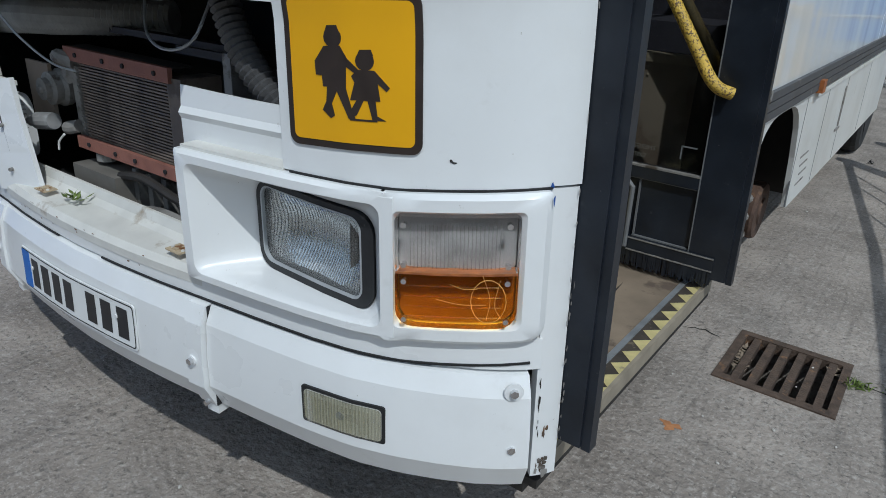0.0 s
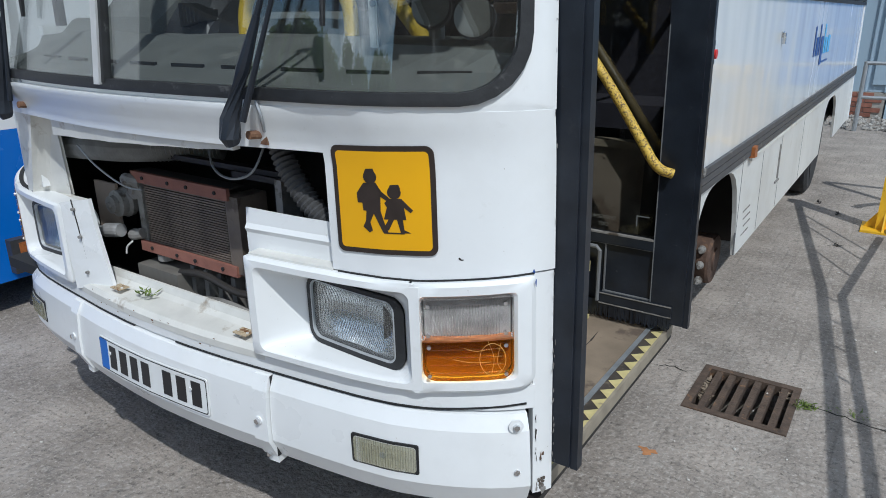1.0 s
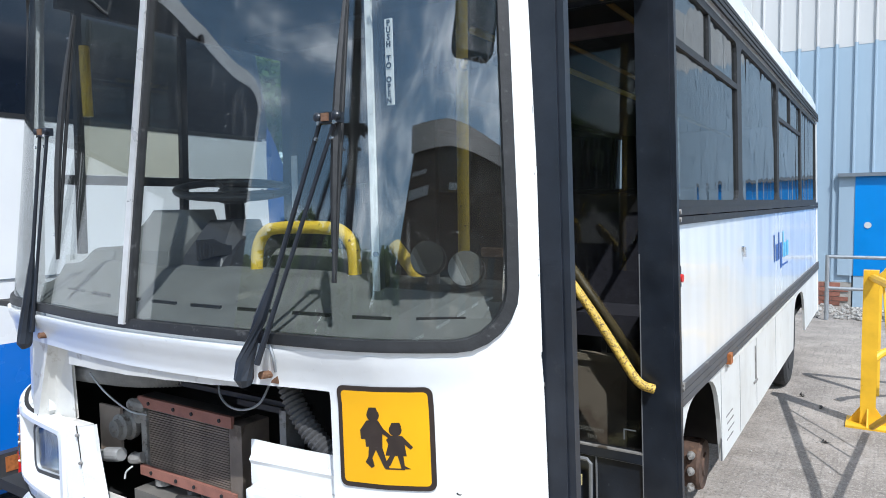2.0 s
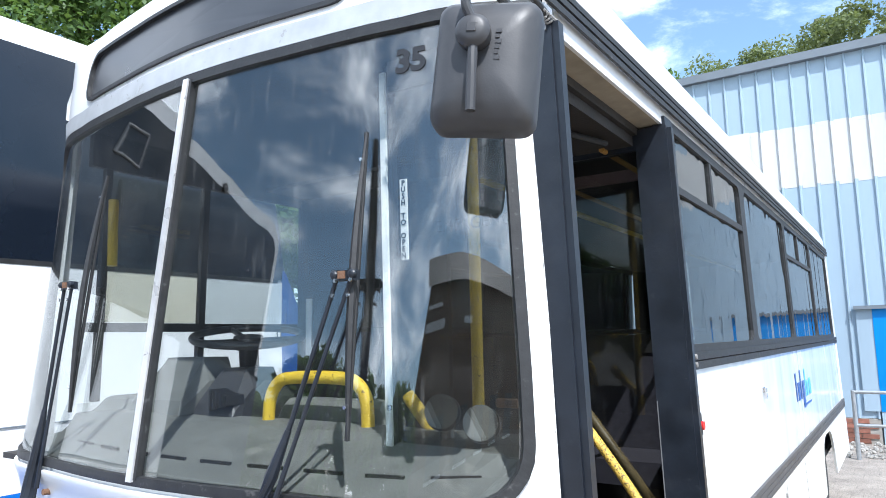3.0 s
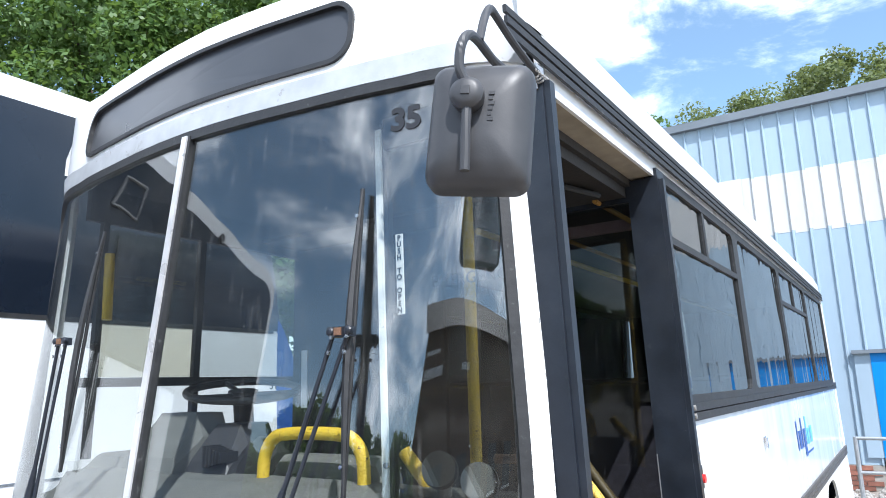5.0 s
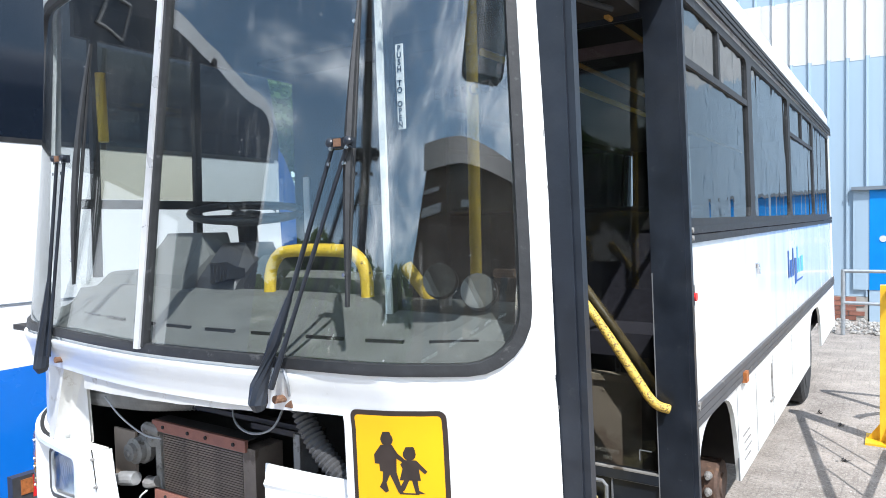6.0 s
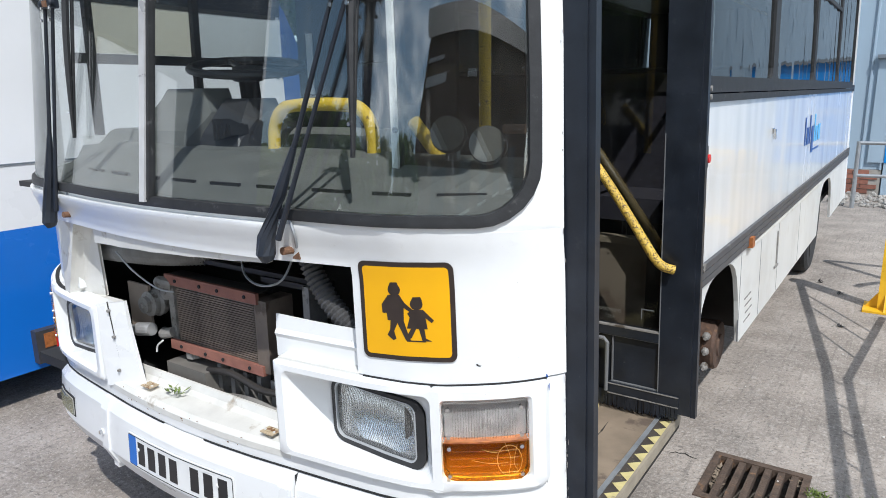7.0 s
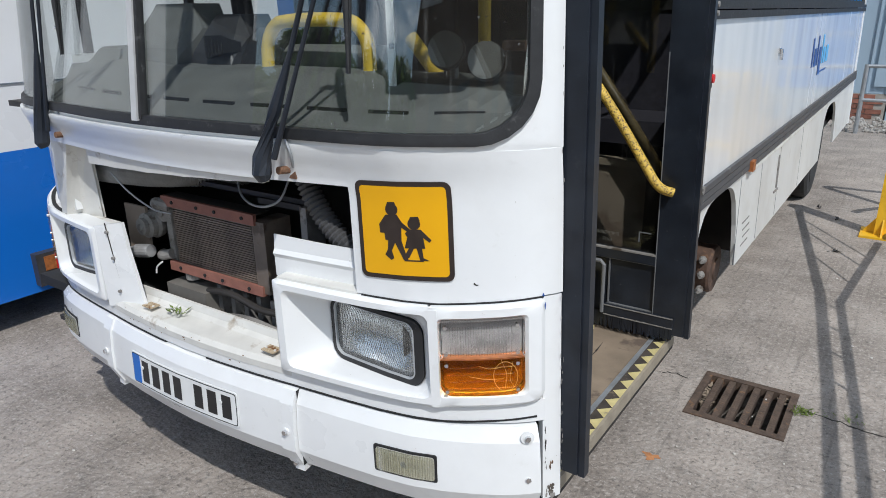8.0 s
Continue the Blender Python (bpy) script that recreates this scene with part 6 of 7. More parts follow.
# ---------------------------------------------------------------- wipers
def wiper(name, foot, elbow, top, low, mat_label):
    """A pantograph wiper: cover, two arms, a clamp and a ribbed blade. Points are (x, z) on the windscreen."""
    w = thing("wiper", mat_label, "wiper", "windscreen wipers")
    def on(p, d):
        return skin(u_of(p[0]), p[1], d)
    f, e = Vector(on(foot, 0.05)), Vector(on(elbow, 0.055))
    side_ = Vector((0.035, 0, 0))
    part("arm", tube([f, f.lerp(e, 0.42), e - side_ * 0.7], [0.012, 0.0065, 0.0055], 8), BLACK, w)
    part("arm", tube([f + side_ * 1.2, (f + side_ * 1.2).lerp(e + side_ * 0.6, 0.35), e + side_ * 0.6], [0.008, 0.0055, 0.0055], 8), BLACK, w)
    k = f.lerp(e, 0.38)
    part("arm_cover", tube([f + Vector((0, 0, -0.055)), f + Vector((0, -0.005, -0.04)), f, f.lerp(k, 0.5), k], [0.016, 0.024, 0.023, 0.016, 0.008], 10), BLACK, w, "moulded black arm cover")
    part("clamp", box(e.x - 0.03, e.x + 0.035, e.y - 0.012, e.y + 0.012, e.z - 0.012, e.z + 0.012), BLACK, w, bevel=0.003)
    part("rusty_link", box(e.x - 0.010, e.x + 0.010, e.y - 0.017, e.y - 0.004, e.z - 0.008, e.z + 0.010), RUST, w, "rusty link", bevel=0.002)
    for dx in (-0.026, 0.030):
        part("pivot", lathe(e + Vector((dx, -0.004, 0.002)), (0, -1, 0.1), [(0, 0.011), (0.010, 0.011), (0.013, 0.008), (0.015, 0.004)], 14), BLACK, w)
    for dx in (-0.02, 0.028):
        for q in (0.0, 0.035):
            part("rivet", disc(e + Vector((dx - q * 0.25, -0.012, -0.012 - q)), (0, -1, 0), 0.005, 0.005, 8), CHROME, w)
    t_, l_ = Vector(on(top, 0.018)), Vector(on(low, 0.018))
    n = 10
    line = [Vector(on((top[0] + (low[0] - top[0]) * i / n, top[1] + (low[1] - top[1]) * i / n), 0.02)) for i in range(n + 1)]
    part("blade_rubber", tube(line, 0.006, 6), RUBBER, w)
    spine = [p + Vector((0.004, -0.018 * math.sin(math.pi * i / n) - 0.004, 0)) for i, p in enumerate(line)]
    part("blade_spine", tube(spine, [0.003 + 0.008 * math.sin(math.pi * i / n) for i in range(n + 1)], 6), RUBBER, w)
    for i in (1, 3, 5, 7, 9):
        part("claw", disc(line[i] + Vector((0, -0.012, 0)), (0, -1, 0.0), 0.005, 0.006, 6), CHROME, w)
    return w


wiper("wiper", (0.495, 1.315), (0.729, 1.893), (0.744, 2.262), (0.737, 1.514), "black pantograph wiper with a rusty link")
wiper("wiper", (-0.60, 1.29), (-0.488, 1.938), (-0.415, 2.31), (-0.392, 1.535), "black pantograph wiper parked on the driver's glass")
for x in (0.522, -0.535):
    sp = thing("wiper_spindle", "rusty wiper spindle bracket on the sill", "bracket", "wiper spindles")
    c = skin(u_of(x), 1.275, 0.0)
    part("plate", box(c.x - 0.018, c.x + 0.022, c.y - 0.006, c.y + 0.004, c.z - 0.022, c.z + 0.026), RUST, sp, bevel=0.002)
    part("spindle", disc(c, (0, -1, 0.1), 0.010, 0.04, 10), RUST, sp)
    part("hose", tube(arc([c + Vector((0.02, -0.01, 0.01)), c + Vector((0.035, -0.03, 0.05)), c + Vector((0.02, -0.03, 0.09))]), 0.004, 6), GALV, sp)

# ---------------------------------------------------------------- mirror
mirror = thing("wing_mirror", "large black mirror on bent tube arms", "mirror")


TILT = Matrix.Translation((1.162, -0.045, 2.268)) @ Matrix.Rotation(radians(20), 4, "Z") @ Matrix.Rotation(radians(6), 4, "Y") @ Matrix.Rotation(radians(-4), 4, "X")


def mirror_shell():
    bm = bmesh.new()
    rows = []
    for f, d in ((0.93, 0.035), (1.0, 0.03), (1.0, 0.0), (0.97, -0.018), (0.86, -0.034), (0.6, -0.046), (0.25, -0.05)):
        loop = rounded(-0.104 * f, 0.104 * f, -0.134 * f, 0.134 * f, 0.030 * f, 5, 5)
        rows.append([bm.verts.new(TILT @ Vector((u, d, z))) for u, z in loop])
    n = len(rows[0])
    for a, b in zip(rows, rows[1:]):
        for k in range(n):
            bm.faces.new((a[k], a[(k + 1) % n], b[(k + 1) % n], b[k]))
    bm.faces.new(rows[-1])
    bm.faces.new(rows[0][::-1])
    return bm


def mirror_local(bm):
    bmesh.ops.transform(bm, matrix=TILT, verts=bm.verts)
    return bm


part("shell", mirror_shell(), PLASTIC, mirror, "moulded black plastic shell", True)
part("mirror_glass", mirror_local(box(-0.09, 0.09, 0.0355, 0.038, -0.12, 0.12)), SHINE, mirror)
part("knob", mirror_local(lathe((-0.018, -0.04, 0.042), (0.0, -1, 0.0), [(0, 0.030), (0.02, 0.034), (0.036, 0.034), (0.044, 0.028), (0.048, 0.02)], 24)), PLASTIC, mirror, smooth=True)
part("knob_badge", mirror_local(box(-0.027, -0.009, -0.0905, -0.087, 0.033, 0.051)), PLASTIC, mirror, bevel=0.001)
for k, w in enumerate((0.011, 0.008, 0.012, 0.009, 0.007, 0.011)):
    part("moulded_mark", mirror_local(box(0.022, 0.022 + w, -0.0515, -0.0485, 0.050 - 0.011 * k, 0.057 - 0.011 * k)), PLASTIC, mirror)
part("stem", tube(arc([TILT @ Vector((-0.010, -0.066, -0.115)), TILT @ Vector((-0.014, -0.070, -0.03)), TILT @ Vector((-0.018, -0.070, 0.05)), (1.164, -0.122, 2.37), (1.168, -0.118, 2.42), (1.169, -0.09, 2.453), (1.162, -0.04, 2.463), (1.150, 0.05, 2.457), (1.148, 0.13, 2.46), (1.145, 0.22, 2.475)]), 0.010, 10), PLASTIC, mirror, smooth=True)
part("brace", tube(arc([(1.165, -0.04, 2.463), (1.162, -0.012, 2.522), (1.159, 0.01, 2.555), (1.157, 0.03, 2.572), (1.153, 0.06, 2.571), (1.146, 0.15, 2.551), (1.146, 0.22, 2.531), (1.14, 0.30, 2.525)]), 0.0095, 10), PLASTIC, mirror, smooth=True)
part("spring", tube([(1.142 + 0.012 * math.cos(k * 0.9), 0.26 + 0.0022 * k, 2.515 + 0.012 * math.sin(k * 0.9)) for k in range(40)], 0.003, 5), GREYMETAL, mirror)

# ---------------------------------------------------------------- marks on the coach
turn = math.atan2(skin(u_of(0.83), 2.4).y - skin(u_of(0.747), 2.4).y, 0.083)
fleet = lettering("fleet_number", "35", 0.089, Matrix.Translation(skin(u_of(0.806), 2.424, 0.0)) @ Matrix.Rotation(turn, 4, "Z") @ Matrix.Rotation(radians(90 - 6.7), 4, "X"), TEXT_BLACK, None, 0.0006, 1.0, "LEFT", 0.0035)
tagged(fleet, "black fleet number 35")


logo = thing("side_logo", "two-tone blue lettering shapes on the white side", "logo")
at_side = lambda y, z, d: (side_x(y, z) + d, y, z)
for i, (y, w, z0, z1) in enumerate(((4.15, 0.05, 1.26, 1.45), (4.25, 0.10, 1.26, 1.38), (4.39, 0.05, 1.26, 1.46), (4.49, 0.10, 1.19, 1.38))):
    part("letter_bar", sheet([y, y + w], [z0, z1], 0.002, 0.004, at_side), LOGO_DARK, logo)
for i, (y, w, z0, z1) in enumerate(((4.64, 0.05, 1.26, 1.46), (4.73, 0.09, 1.26, 1.37), (4.87, 0.11, 1.26, 1.38))):
    part("letter_bar", sheet([y, y + w], [z0, z1], 0.002, 0.004, at_side), LOGO_LIGHT, logo)
part("small_line", sheet([4.6, 4.95], [1.20, 1.212], 0.002, 0.004, at_side), LOGO_DARK, logo)
btn = thing("emergency_button", "red emergency door button on a black plate", "button")
part("plate", sheet([1.505, 1.545], [1.365, 1.445], 0.0, 0.006, at_side), BLACK, btn)
part("button", disc((1.15 * narrow(1.4) + 0.006, 1.525, 1.40), (1, 0, 0), 0.016, 0.012, 14), RED, btn)
for k, z in enumerate((1.485, 1.50)):
    part("label_bar", sheet([1.50, 1.55], [z, z + 0.006], 0.0, 0.002, at_side), LOGO_DARK, btn)
notice = thing("window_notice", "white paper notice with small print inside the window", "notice")
part("paper", sheet([1.545, 1.625], [1.715, 2.02], -0.014, -0.012, at_side), TEXT_WHITE, notice)
for k in range(7):
    part("print_bar", sheet([1.555, 1.600 + 0.012 * (k % 2)], [1.80 + 0.026 * k, 1.810 + 0.026 * k], -0.012, -0.011, at_side), GREYMETAL, notice)
part("blue_block", sheet([1.553, 1.617], [1.725, 1.765], -0.012, -0.011, at_side), LOGO_DARK, notice)
lock = thing("flap_handle", "small bright handle on the coach side", "handle")
part("escutcheon", sheet([2.88, 2.94], [1.415, 1.445], 0.0, 0.006, at_side), CHROME, lock, bevel=0.002)
part("lever", sheet([2.895, 2.912], [1.385, 1.44], 0.006, 0.02, at_side), CHROME, lock)
marker = thing("side_marker", "faded orange side marker lamp", "marker lamp")
part("lens", sheet([2.37, 2.43], [0.895, 0.945], 0.002, 0.03, lambda y, z, d: (side_x(y, z) + d, y, z)), ORANGE, marker, bevel=0.006)
part("skirt_rail", flank(1, 2.43, 5.4, 0.870, 0.890, 0.012, 1, 1, 0.009), DIRTY_WHITE, coach, "worn white skirt rail")
part("rust_line", flank(1, 2.6, 3.6, 0.893, 0.904, 0.01, 1, 1, 0.003), RUST, coach, "rust streak under the moulding")
for y, z in ((2.40, 0.62), (2.42, 0.58), (2.44, 0.54), (2.41, 0.50)):
    part("small_print_bar", sheet([y, y + 0.16], [z, z + 0.008], 0.0, 0.0015, at_side), GREYMETAL, coach)
for y0, y1, z0, z1 in ((3.28, 3.29, 0.62, 0.82), (3.22, 3.34, 0.60, 0.612)):
    part("flap_catch", sheet([y0, y1], [z0, z1], 0.001, 0.008, at_side), GREYMETAL, coach)

# wheels and hub
hubthing = thing("brake_drum", "rusty brown brake drum without its wheel", "brake drum")
part("drum", lathe((0.83, 2.38, 0.37), (1, 0, 0), [(0, 0.10), (0.02, 0.122), (0.20, 0.125), (0.225, 0.128), (0.238, 0.120), (0.238, 0.06), (0.246, 0.055), (0.246, 0.0)], 36), DRUM, hubthing, smooth=True)
for z in (0.45, 0.37, 0.29):
    part("bolt", lathe((1.03, 2.27, z), (0.1, -1, 0), [(0, 0.016), (0.012, 0.02), (0.03, 0.018), (0.034, 0.010), (0.06, 0.009)], 10), GREYMETAL, hubthing)
part("axle_beam", box(0.60, 0.84, 2.32, 2.44, 0.32, 0.42), OIL_SHADE, hubthing)
slab("arch_liner", 0.70, 0.72, 1.556, 2.64, 0.3, 0.9, OIL_SHADE, coach)
slab("arch_top", 0.70, 1.13, 1.556, 2.64, 0.885, 0.90, OIL_SHADE, coach)
slab("arch_end", 0.70, 1.13, 2.62, 2.64, 0.40, 0.89, OIL_SHADE, coach)
slab("underfloor", -1.05, 1.0, 2.65, 7.7, 0.40, 0.45, OIL_SHADE, coach)


def road_wheel(x, y, s):
    w = thing("road_wheel", "coach road wheel with a grey rim and worn tyre", "wheel", "wheels of the coach")
    part("tyre", lathe((x, y, 0.405), (s, 0, 0), [(0, 0.26), (0.0, 0.36), (0.02, 0.395), (0.05, 0.405), (0.20, 0.405), (0.23, 0.395), (0.25, 0.36), (0.255, 0.27), (0.235, 0.255)], 40), TYRE, w)
    part("rim", lathe((x, y, 0.405), (s, 0, 0), [(0.10, 0.26), (0.235, 0.258), (0.24, 0.24), (0.17, 0.20), (0.15, 0.12), (0.19, 0.11), (0.20, 0.06), (0.205, 0.0)], 32), RIM, w)
    for k in range(8):
        a = k * math.tau / 8
        part("nut", disc((x + s * 0.15, y + 0.155 * math.cos(a), 0.405 + 0.155 * math.sin(a)), (s, 0, 0), 0.014, 0.025, 6), GREYMETAL, w)
    return w


road_wheel(0.87, 5.77, 1)
road_wheel(-0.85, 5.77, -1)
road_wheel(-0.85, 1.98, -1)


# fittings move with the coach: hang each under it, its first mesh carrying the others
for ob in [o for o in scene.objects if o not in EARLIER and o.parent is None]:
    if ob.type == "EMPTY":
        kids = list(ob.children)
        first, name, text, place_ = kids[0], ob.name.split(".")[0], ob.get("label", ""), ob.matrix_basis.copy()
        bpy.data.objects.remove(ob)
        first.name = name
        first.parent = coach
        first.matrix_basis = place_
        tagged(first, text)
        for k in kids[1:]:
            k.parent = first
    else:
        ob.parent = coach
        for key in ("category", "group"):
            if key in ob:
                del ob[key]

# ---------------------------------------------------------------- neighbouring coach
other = thing("blue_white_coach", "parked white coach with blue lower side and dark windows", "bus")
NX = -2.1
REAR = -3.45
OUT = [(2.42, 0.20), (2.60, 0.6), (2.68, 1.2), (2.67, 1.75), (2.63, 2.0), (2.56, 2.14), (2.50, 2.25), (2.44, 2.6), (2.36, 2.95), (2.26, 3.2), (2.10, 3.38), (1.90, 3.48), (1.65, 3.525)]


def slice_side(z0, z1, y_back=REAR, inset=0.0):
    """Points (y, z) of the coach's side between two heights; the tail's top is rounded."""
    prof = []
    for i, (y, z) in enumerate(OUT):
        (ay, az), (by, bz) = OUT[max(0, i - 1)], OUT[min(len(OUT) - 1, i + 1)]
        n = math.hypot(by - ay, bz - az)
        w = inset * max(0.1, min(1.0, (z - 3.1) / 0.2))
        prof.append((y - w * (bz - az) / n, z + w * (by - ay) / n))
    zs = [p[1] for p in prof]
    ys = [p[0] for p in prof]
    pts = [(y_back, z0), (float(np.interp(z0, zs, ys)), z0)]
    pts += [(y, z) for y, z in prof if z0 < z < z1]
    pts.append((float(np.interp(z1, zs, ys)), z1))
    if z1 > 3.3:
        r = 0.26 - inset
        pts += [(-1.0, z1)] + [(y_back + r - r * math.sin(radians(a)), z1 + 0.09 - r + r * math.cos(radians(a))) for a in (0, 18, 36, 54, 72, 90)]
    else:
        pts.append((y_back, z1))
    return pts


def extrude_x(pts, x0, x1):
    bm = bmesh.new()
    a = [bm.verts.new((x0, y, z)) for y, z in pts]
    b = [bm.verts.new((x1, y, z)) for y, z in pts]
    n = len(pts)
    bm.faces.new(a)
    bm.faces.new(b[::-1])
    for k in range(n):
        bm.faces.new((a[k], b[k], b[(k + 1) % n], a[(k + 1) % n]))
    return bm


part("lower_side", extrude_x(slice_side(0.19, 0.985), -4.55, NX), BLUE, other, "glossy blue lower side")
part("middle_side", extrude_x(slice_side(0.985, 2.185, -1.85), -4.55, NX), COACH_WHITE, other)
part("rear_side", box(-4.55, NX, REAR, -1.85, 0.985, 2.185), NAVY, other, "dark navy rear side")
part("upper_side", extrude_x(slice_side(2.185, 3.522), -4.548, NX - 0.012), COACH_WHITE, other)
part("crease", box(NX - 0.01, NX + 0.006, REAR, 2.5, 1.322, 1.330), SHED_TRIM, other)
part("window_band", extrude_x(slice_side(2.20, 3.39, REAR + 0.05, 0.08), NX - 0.03, NX - 0.004), COACH_GLASS, other, "dark reflective side glazing")
part("window_rubber", box(NX - 0.02, NX + 0.003, REAR, 2.42, 2.178, 2.205), RUBBER, other)
part("blue_front_sweep", extrude_x([(2.50, 0.99)] + [(y + 0.002, z) for y, z in OUT if 0.99 < z < 2.3] + [(2.47, 2.28), (2.462, 2.1), (2.462, 1.8), (2.48, 1.4)], NX - 0.02, NX + 0.004), LOGO_DARK, other)
tagged(lettering("fleet_number", "31", 0.085, Matrix.Translation((NX + 0.004, 2.39, 1.77)) @ Matrix.Rotation(radians(90), 4, "Z") @ Matrix.Rotation(radians(90), 4, "X"), TEXT_BLACK, other, 0.0006), "black number")
lampb = part("side_lamp", box(NX - 0.005, NX + 0.055, 0.50, 0.665, 0.235, 0.42), PLASTIC, other, "black lamp housing", bevel=0.01)
part("amber_lens", box(NX + 0.045, NX + 0.06, 0.54, 0.60, 0.32, 0.40), ORANGE, lampb)
part("red_lens", box(NX + 0.045, NX + 0.058, 0.60, 0.65, 0.28, 0.41), RED, lampb)
CORNERS = ((-0.29, 3.22), (-0.25, 3.02), (-0.56, 3.01), (-0.60, 3.24))
for (ya, za), (yb, zb) in zip(CORNERS, CORNERS[1:] + CORNERS[:1]):
    part("frame_mark", tube([(NX + 0.002, ya, za), (NX + 0.002, yb, zb)], 0.012, 6), FAINT, other, "pale square frame on the glazing")
part("roof_marker", disc((NX - 0.02, -2.20, 3.45), (1, 0, 0), 0.04, 0.04, 14), PLASTIC, other, "small round roof marker lamp")
part("curtain", box(NX - 0.16, NX - 0.15, 0.30, 0.42, 2.25, 2.55), SAFETY, other)
# dark blocks stand in for the wheels and the shade under the body
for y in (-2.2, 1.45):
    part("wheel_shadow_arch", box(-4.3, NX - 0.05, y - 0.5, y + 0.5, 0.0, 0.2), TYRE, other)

# ---------------------------------------------------------------- shed
shed = thing("shed", "pale blue ribbed industrial shed with a white band", "building")
SY = 11.4


def cladding(x0, x1, z0, z1, y):
    """Ribbed sheet: flat pans with raised trapezium ribs."""
    bm = bmesh.new()
    pts = []
    x = x0
    while x < x1:
        pts += [(x, y), (x + 0.205, y), (x + 0.219, y - 0.035), (x + 0.237, y - 0.035), (x + 0.251, y)]
        x += 0.265
    a = [bm.verts.new((px, py, z0)) for px, py in pts]
    b = [bm.verts.new((px, py, z1)) for px, py in pts]
    for k in range(len(pts) - 1):
        bm.faces.new((a[k], a[k + 1], b[k + 1], b[k]))
    return bm


X0 = -3.596
part("cladding", cladding(X0, 26, 2.12, 4.14, SY), SHED_BLUE, shed, "pale blue ribbed sheet")
part("cladding", cladding(X0, 1.20, 0.39, 2.12, SY), SHED_BLUE, shed)
part("cladding", cladding(2.56, 26, 0.39, 2.12, SY), SHED_BLUE, shed)
part("white_band", cladding(X0, 26, 4.14, 5.145, SY - 0.002), SHED_WHITE, shed, "white painted band")
part("cladding", cladding(X0, 26, 5.145, 6.26, SY), SHED_BLUE, shed)
for k in range(22):
    x = X0 + 0.265 * (8 + k)
    part("paint_edge", box(x, x + 0.205, SY - 0.004, SY - 0.001, 4.085 + 0.045 * ((k * 7) % 5) / 5, 4.16), SHED_WHITE, shed)
    part("paint_edge", box(x, x + 0.205, SY - 0.004, SY - 0.001, 5.10, 5.15 + 0.03 * ((k * 3) % 4) / 4), SHED_WHITE, shed)
part("wall_core", box(-3.5, 26, SY + 0.04, SY + 0.3, 0.0, 6.24), SHED_TRIM, shed)
part("eave", box(-3.5, 26, SY - 0.12, SY + 0.35, 6.245, 6.385), SHED_TRIM, shed, "grey eaves flashing")
part("white_plate", box(-0.65, -0.10, SY - 0.06, SY - 0.04, 4.42, 5.17), SHED_WHITE, shed)
bm = bmesh.new()
v = [bm.verts.new(p) for p in ((-3.5, SY, 6.37), (26, SY, 6.37), (26, SY + 9, 7.6), (-3.5, SY + 9, 7.6))]
bm.faces.new(v)
part("roof", bm, SHED_TRIM, shed)
part("plinth", box(-3.5, 1.42, SY - 0.02, SY + 0.05, 0.0, 0.385), MORTAR, shed)
bm = box(0, 0.215, -0.015, 0.05, 0, 0.065)
bmesh.ops.recalc_face_normals(bm, faces=bm.faces)
brick_mesh = bpy.data.meshes.new("brick")
bm.to_mesh(brick_mesh)
bm.free()
brick_mesh.materials.append(BRICK)
for row in range(5):
    for k in range(8):
        x = -0.30 + 0.225 * k - (0.112 if row % 2 else 0)
        if x + 0.215 < 1.41:
            br = new("brick", brick_mesh)
            br.parent = shed
            br.location = (x, SY - 0.022, 0.012 + 0.075 * row)
door_ = part("door", box(1.44, 2.54, SY - 0.05, SY, 0.50, 2.06), DOOR_BLUE, shed, "bright blue steel door")
for x in (1.62, 1.98):
    part("handle_plate", disc((x, SY - 0.05, 1.30), (0, -1, 0), 0.05, 0.01, 14), SHED_WHITE, door_)
part("door_plinth", box(1.44, 2.54, SY - 0.04, SY, 0.0, 0.50), SHED_BLUE, shed)
part("door_header", box(1.20, 2.70, SY - 0.12, SY, 2.06, 2.115), SHED_TRIM, shed)
part("corner_flashing", box(1.22, 1.44, SY - 0.04, SY - 0.01, 0.5, 2.08), SHED_BLUE, shed)

railing = thing("grey_railing", "galvanised tube railing in front of the shed", "railing")
for x in (1.17, 2.6, 4.0):
    part("post", tube([(x, 9.85, 0), (x, 9.85, 0.92)], 0.028, 10), GALV, railing)
for z in (0.455, 0.90):
    part("rail", tube([(1.16, 9.85, z), (5.0, 9.85, z)], 0.024, 10), GALV, railing)

rnd = random.Random(11)
bm = bmesh.new()
for k in range(260):
    c = Vector((rnd.uniform(0.2, 2.0), rnd.uniform(9.95, 11.3), 0.02))
    r = rnd.uniform(0.015, 0.05)
    m4 = Matrix.Translation(c) @ Euler((rnd.uniform(0, 6), rnd.uniform(0, 6), 0)).to_matrix().to_4x4() @ Matrix.Diagonal((r, r * 0.8, r * 0.6, 1))
    bmesh.ops.create_icosphere(bm, subdivisions=1, radius=1.0, matrix=m4)
tagged(part("gravel", bm, STONE), "pale loose gravel along the shed", "gravel", kind="stuff")

